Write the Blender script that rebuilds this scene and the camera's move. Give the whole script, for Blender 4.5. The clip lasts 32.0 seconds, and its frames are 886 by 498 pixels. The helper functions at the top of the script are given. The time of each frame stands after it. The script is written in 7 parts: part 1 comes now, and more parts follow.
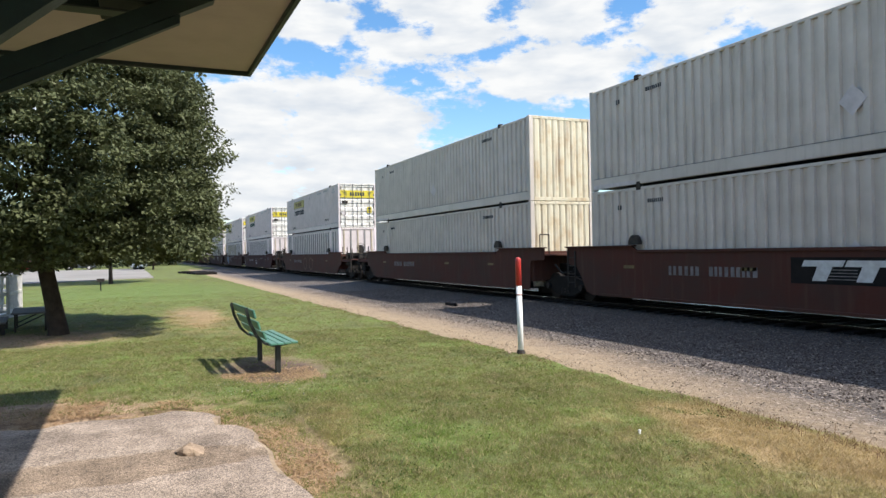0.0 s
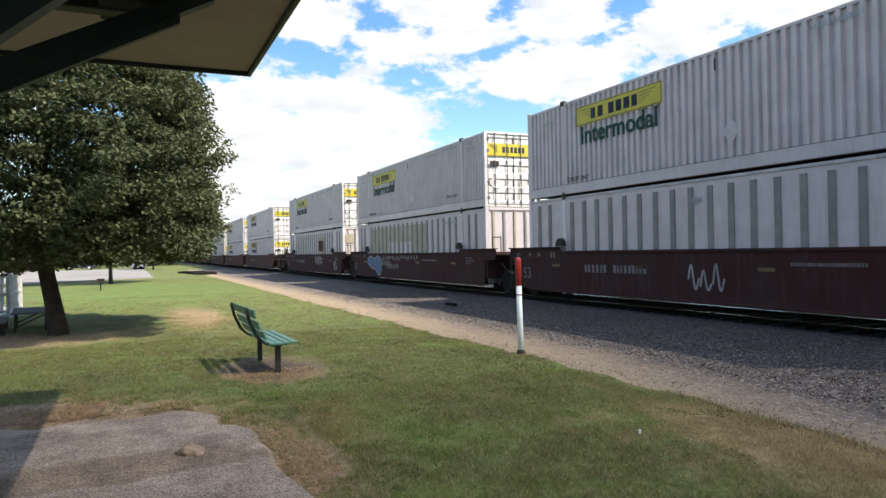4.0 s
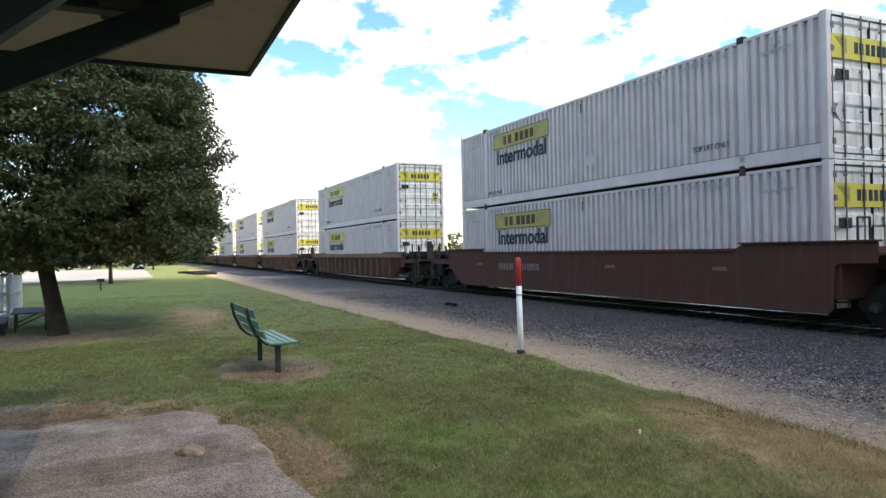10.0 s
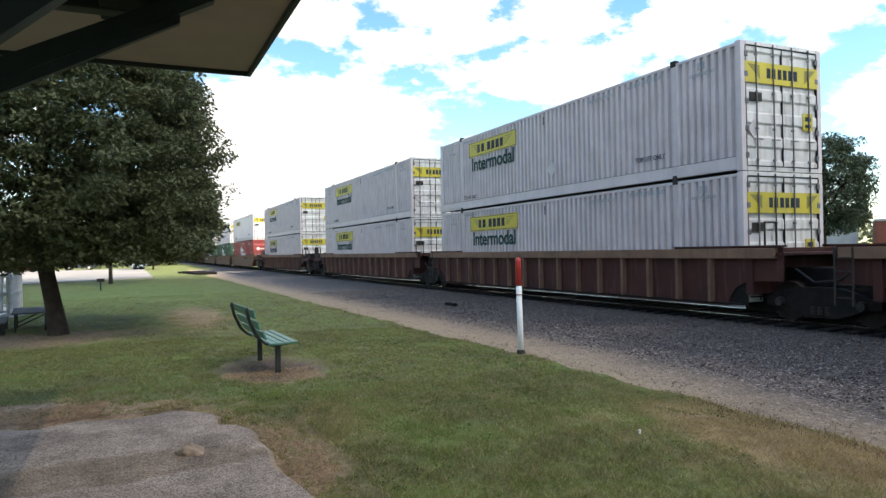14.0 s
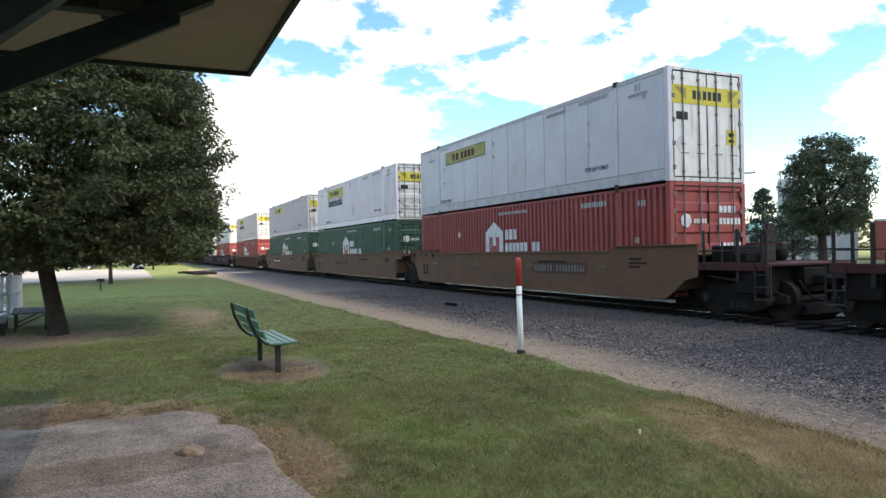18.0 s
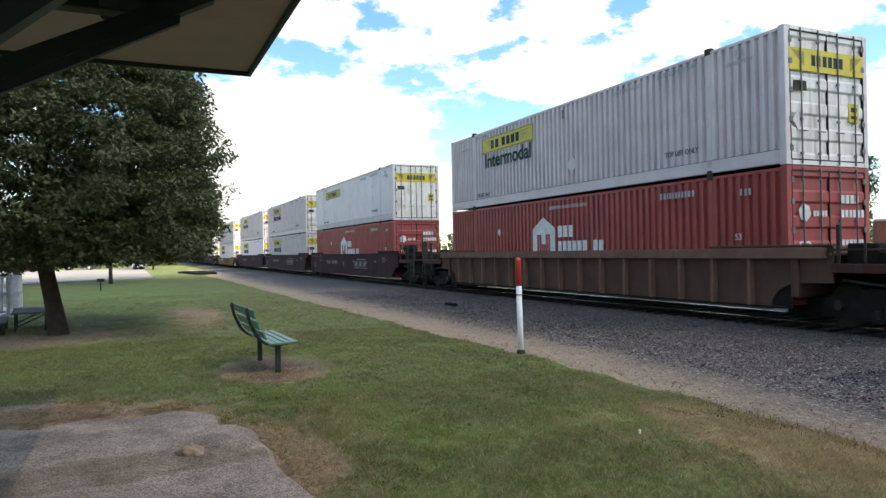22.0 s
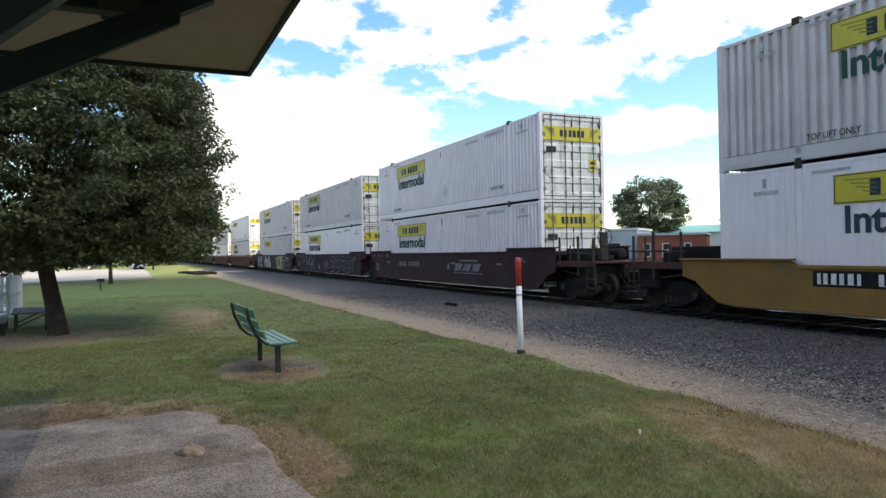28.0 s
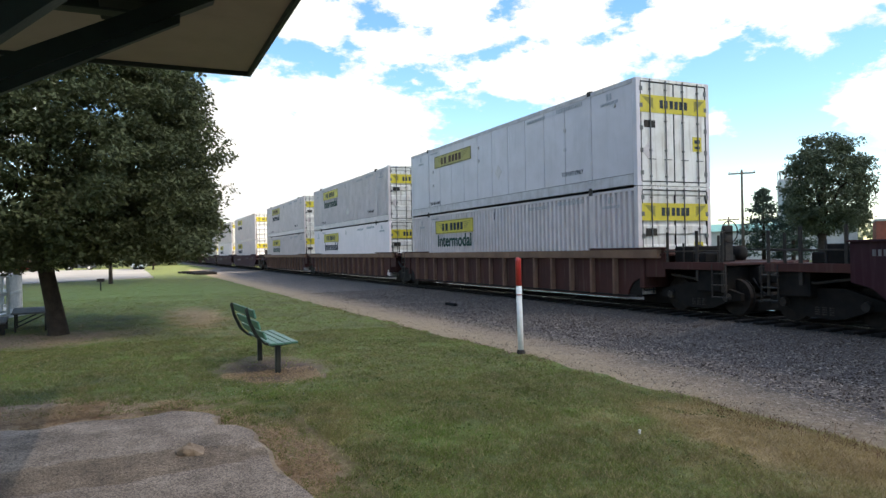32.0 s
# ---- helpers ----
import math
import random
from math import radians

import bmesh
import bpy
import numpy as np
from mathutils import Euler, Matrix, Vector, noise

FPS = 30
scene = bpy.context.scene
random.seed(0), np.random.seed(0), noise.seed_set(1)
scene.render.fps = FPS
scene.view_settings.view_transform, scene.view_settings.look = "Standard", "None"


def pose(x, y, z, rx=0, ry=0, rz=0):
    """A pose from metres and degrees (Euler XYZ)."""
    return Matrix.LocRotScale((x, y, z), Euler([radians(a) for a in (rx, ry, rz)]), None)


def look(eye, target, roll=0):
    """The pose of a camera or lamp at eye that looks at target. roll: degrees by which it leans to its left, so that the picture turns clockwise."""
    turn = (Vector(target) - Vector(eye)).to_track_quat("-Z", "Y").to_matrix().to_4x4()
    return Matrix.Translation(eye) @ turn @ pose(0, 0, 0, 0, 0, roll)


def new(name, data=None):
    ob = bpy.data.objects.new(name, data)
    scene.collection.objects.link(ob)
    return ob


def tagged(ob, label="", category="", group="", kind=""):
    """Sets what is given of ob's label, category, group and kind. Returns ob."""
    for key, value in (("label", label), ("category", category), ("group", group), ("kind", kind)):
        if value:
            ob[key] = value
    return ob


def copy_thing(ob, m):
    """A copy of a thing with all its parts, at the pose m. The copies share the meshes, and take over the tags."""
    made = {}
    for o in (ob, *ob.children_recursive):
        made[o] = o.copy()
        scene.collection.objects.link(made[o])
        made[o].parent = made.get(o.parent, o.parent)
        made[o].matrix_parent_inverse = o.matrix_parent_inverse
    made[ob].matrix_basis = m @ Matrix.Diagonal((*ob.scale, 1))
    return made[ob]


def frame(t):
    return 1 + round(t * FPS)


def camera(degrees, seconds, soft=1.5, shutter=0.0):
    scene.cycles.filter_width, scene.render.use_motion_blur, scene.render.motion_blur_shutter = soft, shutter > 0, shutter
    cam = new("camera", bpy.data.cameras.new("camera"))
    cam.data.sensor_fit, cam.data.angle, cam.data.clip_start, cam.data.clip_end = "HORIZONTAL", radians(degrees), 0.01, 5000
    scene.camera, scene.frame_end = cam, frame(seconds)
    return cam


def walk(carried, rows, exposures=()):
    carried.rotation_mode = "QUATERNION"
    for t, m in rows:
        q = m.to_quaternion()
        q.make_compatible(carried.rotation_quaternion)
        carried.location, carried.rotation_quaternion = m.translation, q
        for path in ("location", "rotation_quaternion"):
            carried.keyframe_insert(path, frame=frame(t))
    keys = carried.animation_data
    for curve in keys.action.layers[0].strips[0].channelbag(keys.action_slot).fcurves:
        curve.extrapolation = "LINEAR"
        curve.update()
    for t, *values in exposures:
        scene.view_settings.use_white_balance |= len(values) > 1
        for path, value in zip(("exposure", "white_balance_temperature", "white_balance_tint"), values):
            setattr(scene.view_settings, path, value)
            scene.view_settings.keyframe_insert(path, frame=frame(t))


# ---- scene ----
LENS = 65.9
END = 32.0
cam = camera(LENS, END, soft=1.45)
EYE = (0.0, 0.0, 1.82)
FORWARD = (-0.9103509, 0.41382738, 0.00285202)
STAND = look(EYE, tuple(e + 10 * f for e, f in zip(EYE, FORWARD)), -1.09)
walk(cam, [(0.0, STAND), (END, STAND)],
     exposures=[(0.0, 0.50, 6450, 9), (2.5, 0.52, 6450, 9), (3.5, 0.64, 6600, 9), (5.5, 1.02, 7000, 9), (6.5, 1.14, 7050, 9), (10.0, 1.24, 7050, 9), (13.0, 1.18, 7050, 9), (17.0, 1.12, 7050, 9),
                (20.0, 1.20, 7100, 9), (22.0, 1.06, 7100, 9), (23.0, 1.04, 7100, 9), (25.5, 1.08, 7100, 9), (28.0, 1.00, 7050, 9), (31.0, 1.10, 7050, 9), (END, 0.98, 7050, 9)])

# ---- world and sun ----
SUN_TO = Vector((0.60, 0.565, 1.0)).normalized()
world = bpy.data.worlds.new("sky")
scene.world = world
world.use_nodes = True


def build_sky(wd):
    nt = wd.node_tree
    nt.nodes.clear()
    nd, ln = nt.nodes.new, nt.links.new

    def math_node(op, a, b=None, clamp=False):
        n = nd("ShaderNodeMath")
        n.operation, n.use_clamp = op, clamp
        for i, v in enumerate((a, b)):
            if v is None:
                continue
            if isinstance(v, (int, float)):
                n.inputs[i].default_value = v
            else:
                ln(v, n.inputs[i])
        return n.outputs[0]

    co = nd("ShaderNodeTexCoord")
    sep = nd("ShaderNodeSeparateXYZ")
    ln(co.outputs["Generated"], sep.inputs[0])
    az = math_node("MULTIPLY", math_node("ARCTAN2", sep.outputs[1], math_node("MULTIPLY", sep.outputs[0], -1.0)), 57.2958)
    el = math_node("MULTIPLY", math_node("ARCSINE", sep.outputs[2]), 57.2958)
    ang = nd("ShaderNodeCombineXYZ")
    ln(az, ang.inputs[0]), ln(el, ang.inputs[1])

    def fbm(scale, detail, rough, offset=(0, 0, 0), stretch=(1, 1.6, 1)):
        mp = nd("ShaderNodeMapping")
        mp.inputs["Location"].default_value = offset
        mp.inputs["Scale"].default_value = stretch
        ln(ang.outputs[0], mp.inputs[0])
        n = nd("ShaderNodeTexNoise")
        n.inputs["Scale"].default_value, n.inputs["Detail"].default_value, n.inputs["Roughness"].default_value = scale, detail, rough
        ln(mp.outputs[0], n.inputs["Vector"])
        return n.outputs["Fac"]

    billow = fbm(0.22, 7, 0.60)
    wisp = fbm(0.55, 6, 0.62, (31, 7, 3), (0.8, 1.7, 1))
    # cloud masses: azimuth, elevation, half width, half height (degrees)
    field = None
    for ca, ce, ra, re in ((17.3, 9.6, 9.6, 6.3), (8.7, 10.0, 6.5, 6.0), (8.2, 5.0, 8.5, 4.0), (14.3, 18.6, 4.6, 2.6),
                           (20.8, 16.9, 4.4, 1.5), (24.6, 20.4, 8.6, 2.4), (27.0, 17.4, 4.0, 1.9), (34.2, 14.4, 9.4, 3.1),
                           (35.4, 18.8, 5.4, 3.3), (43.8, 17.4, 4.2, 2.9), (53.5, 17.4, 8.2, 3.7), (58.0, 10.1, 4.4, 3.5),
                           (41.4, 9.3, 6.4, 2.0), (20.0, 4.5, 12.0, 2.8)):
        sub = nd("ShaderNodeVectorMath")
        sub.operation = "SUBTRACT"
        ln(ang.outputs[0], sub.inputs[0])
        sub.inputs[1].default_value = (ca, ce, 0)
        mul = nd("ShaderNodeVectorMath")
        mul.operation = "MULTIPLY"
        ln(sub.outputs[0], mul.inputs[0])
        mul.inputs[1].default_value = (1 / ra, 1 / re, 0)
        dist = nd("ShaderNodeVectorMath")
        dist.operation = "LENGTH"
        ln(mul.outputs[0], dist.inputs[0])
        one = math_node("SUBTRACT", 1.0, dist.outputs["Value"])
        field = one if field is None else math_node("SMOOTH_MAX", field, one)
    field = math_node("MAXIMUM", field, -0.75)
    # the rest of the sky: broken clouds all round
    aside = math_node("GREATER_THAN", math_node("ABSOLUTE", math_node("SUBTRACT", az, 30.0)), 36.0)
    high = math_node("GREATER_THAN", el, 24.0)
    rest = math_node("MAXIMUM", aside, high)
    lift = math_node("MULTIPLY", rest, 0.85)
    dens = math_node("ADD", math_node("ADD", field, lift), math_node("MULTIPLY", math_node("SUBTRACT", billow, 0.5), 1.5))
    dens = math_node("ADD", dens, math_node("MULTIPLY", math_node("SUBTRACT", wisp, 0.5), 1.0))
    ramp = nd("ShaderNodeValToRGB")
    ramp.color_ramp.elements[0].position, ramp.color_ramp.elements[1].position = 0.05, 0.36
    ramp.color_ramp.interpolation = "EASE"
    ln(dens, ramp.inputs[0])
    shade = nd("ShaderNodeValToRGB")
    shade.color_ramp.elements[0].position, shade.color_ramp.elements[1].position = 0.30, 0.62
    shade.color_ramp.elements[0].color = (0.74, 0.79, 0.86, 1)
    shade.color_ramp.elements[1].color = (1.0, 1.0, 1.0, 1)
    ln(fbm(0.3, 4, 0.5, (5, 12, 0), (0.7, 2.2, 1)), shade.inputs[0])

    sky = nd("ShaderNodeTexSky")
    sky.sky_type, sky.sun_disc = "NISHITA", False
    sky.sun_elevation = math.asin(SUN_TO.z)
    sky.sun_rotation = math.atan2(SUN_TO.x, SUN_TO.y)
    sky.air_density, sky.dust_density, sky.ozone_density = 1.0, 0.25, 1.6
    blue = nd("ShaderNodeBackground")
    blue.inputs["Strength"].default_value = 0.075
    tint = nd("ShaderNodeHueSaturation")
    tint.inputs["Hue"].default_value, tint.inputs["Saturation"].default_value, tint.inputs["Value"].default_value = 0.500, 1.25, 2.0
    ln(sky.outputs[0], tint.inputs["Color"])
    ln(tint.outputs[0], blue.inputs["Color"])
    cloud = nd("ShaderNodeBackground")
    cloud.inputs["Strength"].default_value = 0.69
    ln(shade.outputs[0], cloud.inputs["Color"])
    mix = nd("ShaderNodeMixShader")
    ln(ramp.outputs[0], mix.inputs[0]), ln(blue.outputs[0], mix.inputs[1]), ln(cloud.outputs[0], mix.inputs[2])
    out = nd("ShaderNodeOutputWorld")
    ln(mix.outputs[0], out.inputs["Surface"])


build_sky(world)
sun_data = bpy.data.lights.new("sun", "SUN")
sun_data.energy, sun_data.angle, sun_data.color = 5.0, radians(0.53), (1.0, 0.955, 0.89)
sun = new("sun", sun_data)
sun.matrix_basis = look(tuple(100 * SUN_TO), (0, 0, 0))

# ---- the train's run: metres travelled along +x ----
SPEED, GAIN = 15.72, 0.028
TRACK_Y = 13.545
RAIL_Z = 0.20
HALF = 8.05


def run(t):
    return SPEED * t + GAIN * t * t / 2


# ---- materials ----
def surface(name, c1, c2=None, scale=6.0, rough=0.6, metal=0.0, bump=0.15, bump_scale=40.0, streak=None, streak_amount=0.5,
            vary=0.06, world_space=False, spread=(0.35, 0.65), detail=5):
    """Two tones mixed by noise, optional long streaks in a third tone, fine relief, and a small change from piece to piece."""
    m = bpy.data.materials.new(name)
    m.use_nodes = True
    nt = m.node_tree
    nd, ln = nt.nodes.new, nt.links.new
    bsdf = nt.nodes["Principled BSDF"]
    c2 = c2 or tuple(v * 0.75 for v in c1)
    if world_space:
        src = nd("ShaderNodeNewGeometry").outputs["Position"]
    else:
        tc = nd("ShaderNodeTexCoord")
        info = nd("ShaderNodeObjectInfo")
        off = nd("ShaderNodeVectorMath")
        off.operation = "MULTIPLY_ADD"
        ln(info.outputs["Random"], off.inputs[0])
        off.inputs[1].default_value = (37.0, 11.0, 23.0)
        ln(tc.outputs["Object"], off.inputs[2])
        src = off.outputs[0]
    n = nd("ShaderNodeTexNoise")
    n.inputs["Scale"].default_value, n.inputs["Detail"].default_value, n.inputs["Roughness"].default_value = scale, detail, 0.6
    ln(src, n.inputs["Vector"])
    r = nd("ShaderNodeValToRGB")
    r.color_ramp.elements[0].position, r.color_ramp.elements[1].position = spread
    r.color_ramp.elements[0].color, r.color_ramp.elements[1].color = (*c1, 1), (*c2, 1)
    ln(n.outputs["Fac"], r.inputs[0])
    col = r.outputs[0]
    if streak:
        mp = nd("ShaderNodeMapping")
        mp.inputs["Scale"].default_value = (5.0, 5.0, 0.45)
        ln(src, mp.inputs[0])
        s = nd("ShaderNodeTexNoise")
        s.inputs["Scale"].default_value, s.inputs["Detail"].default_value = 1.6, 5
        ln(mp.outputs[0], s.inputs["Vector"])
        sr = nd("ShaderNodeValToRGB")
        sr.color_ramp.elements[0].position, sr.color_ramp.elements[1].position = 0.54, 0.78
        ln(s.outputs["Fac"], sr.inputs[0])
        amt = nd("ShaderNodeMath")
        amt.operation = "MULTIPLY"
        amt.inputs[1].default_value = streak_amount
        ln(sr.outputs[0], amt.inputs[0])
        mx = nd("ShaderNodeMix")
        mx.data_type = "RGBA"
        ln(amt.outputs[0], mx.inputs["Factor"]), ln(col, mx.inputs["A"])
        mx.inputs["B"].default_value = (*streak, 1)
        col = mx.outputs["Result"]
    if vary and not world_space:
        hsv = nd("ShaderNodeHueSaturation")
        mr = nd("ShaderNodeMapRange")
        mr.inputs["To Min"].default_value, mr.inputs["To Max"].default_value = 1 - vary, 1 + vary
        ln(info.outputs["Random"], mr.inputs["Value"])
        ln(mr.outputs[0], hsv.inputs["Value"])
        ln(col, hsv.inputs["Color"])
        col = hsv.outputs[0]
    ln(col, bsdf.inputs["Base Color"])
    bsdf.inputs["Roughness"].default_value, bsdf.inputs["Metallic"].default_value = rough, metal
    if rough > 0.6:
        bsdf.inputs["Specular IOR Level"].default_value = 0.2
    if bump:
        b = nd("ShaderNodeTexNoise")
        b.inputs["Scale"].default_value, b.inputs["Detail"].default_value = bump_scale, 4
        ln(src, b.inputs["Vector"])
        bp = nd("ShaderNodeBump")
        bp.inputs["Strength"].default_value, bp.inputs["Distance"].default_value = bump, 0.02
        ln(b.outputs["Fac"], bp.inputs["Height"])
        ln(bp.outputs[0], bsdf.inputs["Normal"])
    return m


RUST = (0.17, 0.07, 0.03)
box_white = surface("painted_steel_offwhite", (0.63, 0.545, 0.54), (0.53, 0.46, 0.45), 1.5, 0.5, 0, 0.08, 8, (0.33, 0.30, 0.27), 0.35, 0.05)
box_clean = surface("painted_steel_white", (0.81, 0.70, 0.72), (0.74, 0.64, 0.655), 1.2, 0.42, 0, 0.05, 8, (0.45, 0.43, 0.42), 0.25, 0.03)
box_cream = surface("painted_steel_cream", (0.61, 0.535, 0.47), (0.52, 0.455, 0.395), 1.3, 0.5, 0, 0.08, 8, (0.30, 0.24, 0.18), 0.30, 0.03)
box_rusty = surface("rust_stained_end_panel", (0.62, 0.56, 0.42), (0.45, 0.30, 0.15), 1.8, 0.6, 0, 0.1, 8, RUST, 0.7, 0.04, spread=(0.45, 0.8))
door_white = surface("door_paint_white", (0.70, 0.67, 0.63), (0.52, 0.48, 0.42), 2.2, 0.5, 0, 0.08, 10, RUST, 0.6, 0.04, spread=(0.4, 0.8))
box_red = surface("painted_steel_red", (0.33, 0.045, 0.035), (0.25, 0.035, 0.03), 1.5, 0.5, 0, 0.08, 8, (0.12, 0.03, 0.03), 0.4, 0.04)
box_green = surface("painted_steel_green", (0.019, 0.074, 0.037), (0.014, 0.054, 0.028), 1.5, 0.5, 0, 0.08, 8, (0.02, 0.05, 0.03), 0.4, 0.04)
placard_pale = surface("pale_placard_holder", (0.58, 0.52, 0.51), (0.48, 0.43, 0.42), 5.0, 0.6)
rail_grey = surface("scuffed_rail_paint", (0.55, 0.51, 0.52), (0.42, 0.38, 0.38), 3.0, 0.6, 0, 0.1, 12, (0.2, 0.16, 0.13), 0.5, 0.06)
post_grey = surface("grey_panel_post", (0.19, 0.180, 0.170), (0.25, 0.235, 0.22), 3.0, 0.6)
tan_panel = surface("tan_panel", (0.42, 0.35, 0.26), (0.34, 0.28, 0.20), 2.0, 0.6)
dark_iron = surface("dark_fittings", (0.028, 0.026, 0.025), (0.055, 0.043, 0.035), 8.0, 0.65, 0.2)
rod_steel = surface("lock_rod_steel", (0.15, 0.15, 0.15), (0.10, 0.09, 0.085), 6.0, 0.5, 0.4)
yellow = surface("yellow_sheet", (0.58, 0.46, 0.02), (0.48, 0.38, 0.03), 2.0, 0.5, 0, 0.03, 10, (0.33, 0.25, 0.05), 0.3, 0.06)
yellow_faded = surface("faded_yellow_sheet", (0.43, 0.36, 0.08), (0.33, 0.28, 0.09), 2.0, 0.6, 0, 0.03, 10, (0.30, 0.26, 0.14), 0.5, 0.06)
box_grey = surface("painted_sheet_grey_white", (0.60, 0.545, 0.575), (0.53, 0.48, 0.50), 1.2, 0.45, 0, 0.05, 8, (0.35, 0.33, 0.32), 0.3, 0.03)
reflector_dull = surface("dull_reflector", (0.17, 0.115, 0.035), (0.11, 0.08, 0.03), 4.0, 0.6)
olive = surface("olive_print", (0.27, 0.23, 0.03), None, 3.0, 0.55)
ink = surface("dark_lettering", (0.025, 0.035, 0.045), (0.05, 0.06, 0.07), 3.0, 0.9)
car_ink = surface("black_car_stencil", (0.010, 0.009, 0.009), (0.02, 0.016, 0.014), 3.0, 0.9)
ink_green = surface("dark_green_lettering", (0.02, 0.06, 0.045), (0.03, 0.075, 0.06), 3.0, 0.9)
ink_brown = surface("faded_brown_print", (0.085, 0.055, 0.04), (0.12, 0.075, 0.05), 6.0, 0.9)
ink_faint = surface("worn_grey_print", (0.30, 0.30, 0.32), (0.42, 0.42, 0.43), 9.0, 0.6)
print_white = surface("white_print", (0.70, 0.69, 0.67), (0.52, 0.50, 0.48), 6.0, 0.6)
stencil_grey = surface("worn_grey_stencil", (0.23, 0.205, 0.20), (0.14, 0.125, 0.12), 7.0, 0.8)
red_sign = surface("red_placard", (0.38, 0.10, 0.07), None, 4.0, 0.5)
rubber = surface("black_gasket", (0.02, 0.02, 0.02), None, 5.0, 0.7)
car_rust = surface("well_car_rust_brown", (0.086, 0.029, 0.020), (0.070, 0.036, 0.027), 1.1, 0.8, 0, 0.12, 14, (0.12, 0.07, 0.05), 0.4, 0.0)
car_red = surface("well_car_mineral_red", (0.052, 0.0165, 0.015), (0.050, 0.027, 0.024), 1.1, 0.85, 0, 0.12, 14, (0.12, 0.07, 0.06), 0.4, 0.0)
car_maroon = surface("well_car_maroon", (0.040, 0.0115, 0.0165), (0.042, 0.022, 0.025), 1.0, 0.85, 0, 0.1, 14, (0.09, 0.05, 0.05), 0.4, 0.0)
# ribs coloured lighter than their plate, as if light picked them out in shade
rib_light_brown = surface("light_brown_steel", (0.190, 0.110, 0.076), (0.135, 0.078, 0.055), 1.5, 0.8, 0, 0.12, 14, (0.09, 0.055, 0.04), 0.5, 0.0)
car_brown = surface("well_car_dark_brown", (0.072, 0.025, 0.020), (0.052, 0.020, 0.0165), 1.2, 0.75, 0, 0.12, 14, (0.13, 0.09, 0.07), 0.45, 0.0)
car_tan = surface("well_car_dusty_tan", (0.172, 0.093, 0.053), (0.136, 0.078, 0.047), 1.1, 0.75, 0, 0.12, 14, (0.10, 0.07, 0.05), 0.5, 0.0)
chord_tan = surface("dusty_tan_steel", (0.235, 0.140, 0.090), (0.165, 0.098, 0.066), 1.3, 0.85, 0, 0.12, 14, (0.10, 0.06, 0.045), 0.45, 0.0)
car_umber = surface("well_car_umber", (0.100, 0.053, 0.036), (0.074, 0.042, 0.030), 1.1, 0.8, 0, 0.12, 14, (0.07, 0.045, 0.033), 0.5, 0.0)
car_yellow = surface("well_car_yellow", (0.25, 0.135, 0.034), (0.19, 0.105, 0.034), 1.1, 0.85, 0, 0.1, 14, (0.15, 0.10, 0.05), 0.4, 0.0)
under_black = surface("grimy_running_gear", (0.009, 0.008, 0.0075), (0.018, 0.014, 0.012), 5.0, 0.8, 0.1, 0.2, 25)
wheel_steel = surface("worn_wheel_steel", (0.030, 0.023, 0.02), (0.016, 0.013, 0.012), 6.0, 0.7, 0.2)
spray_grey = surface("spray_paint_silver", (0.20, 0.19, 0.20), (0.11, 0.10, 0.11), 3.5, 0.7)
spray_white = surface("spray_paint_white", (0.36, 0.34, 0.34), (0.20, 0.18, 0.18), 3.5, 0.6)
spray_rust = surface("spray_paint_dull_tan", (0.20, 0.145, 0.11), (0.13, 0.09, 0.07), 3.5, 0.9)
spray_blue = surface("spray_paint_blue", (0.05, 0.10, 0.22), (0.08, 0.14, 0.24), 3.5, 0.6)
spray_green = surface("spray_paint_lime", (0.28, 0.30, 0.04), (0.20, 0.24, 0.04), 2.5, 0.6)
spray_black = surface("spray_paint_black", (0.026, 0.020, 0.024), (0.034, 0.024, 0.026), 3.5, 0.95)
spray_slate = surface("spray_paint_slate", (0.040, 0.032, 0.040), (0.026, 0.022, 0.028), 2.5, 0.95)
rail_top = surface("polished_rail_head", (0.55, 0.54, 0.53), (0.48, 0.46, 0.45), 8.0, 0.18, 1.0, 0.0)
rail_web = surface("rusty_rail_web", (0.014, 0.010, 0.009), (0.010, 0.008, 0.007), 8.0, 0.9)
tie_wood = surface("creosoted_timber", (0.008, 0.0065, 0.006), (0.015, 0.012, 0.011), 12.0, 0.9, 0, 0.4, 60)
white_paint = surface("white_post_paint", (0.74, 0.74, 0.73), (0.66, 0.65, 0.62), 9.0, 0.45, 0, 0.06, 40)
red_paint = surface("red_post_paint", (0.50, 0.035, 0.025), (0.42, 0.035, 0.03), 9.0, 0.42, 0, 0.06, 40)
bench_green = surface("green_slat_paint", (0.085, 0.21, 0.145), (0.06, 0.16, 0.105), 9.0, 0.38, 0, 0.12, 60, (0.10, 0.20, 0.15), 0.4)
bench_iron = surface("black_bench_steel", (0.012, 0.014, 0.013), (0.02, 0.022, 0.02), 9.0, 0.42, 0.0)
roof_green = surface("dark_green_timber_paint", (0.016, 0.030, 0.024), (0.012, 0.022, 0.018), 6.0, 0.5, 0, 0.1, 30)
soffit_paint = surface("beige_soffit_board", (0.45, 0.375, 0.32), (0.40, 0.33, 0.28), 1.6, 0.75, 0, 0.05, 20)
# near-black ceiling colour holds the darkness of the roof interior
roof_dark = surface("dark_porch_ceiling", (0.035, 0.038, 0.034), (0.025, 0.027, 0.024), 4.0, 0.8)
shingle = surface("brown_roof_shingle", (0.07, 0.06, 0.05), (0.045, 0.04, 0.035), 12.0, 0.9, 0, 0.4, 30)
depot_wall = surface("depot_wall_paint", (0.40, 0.34, 0.25), (0.34, 0.29, 0.21), 5.0, 0.7)
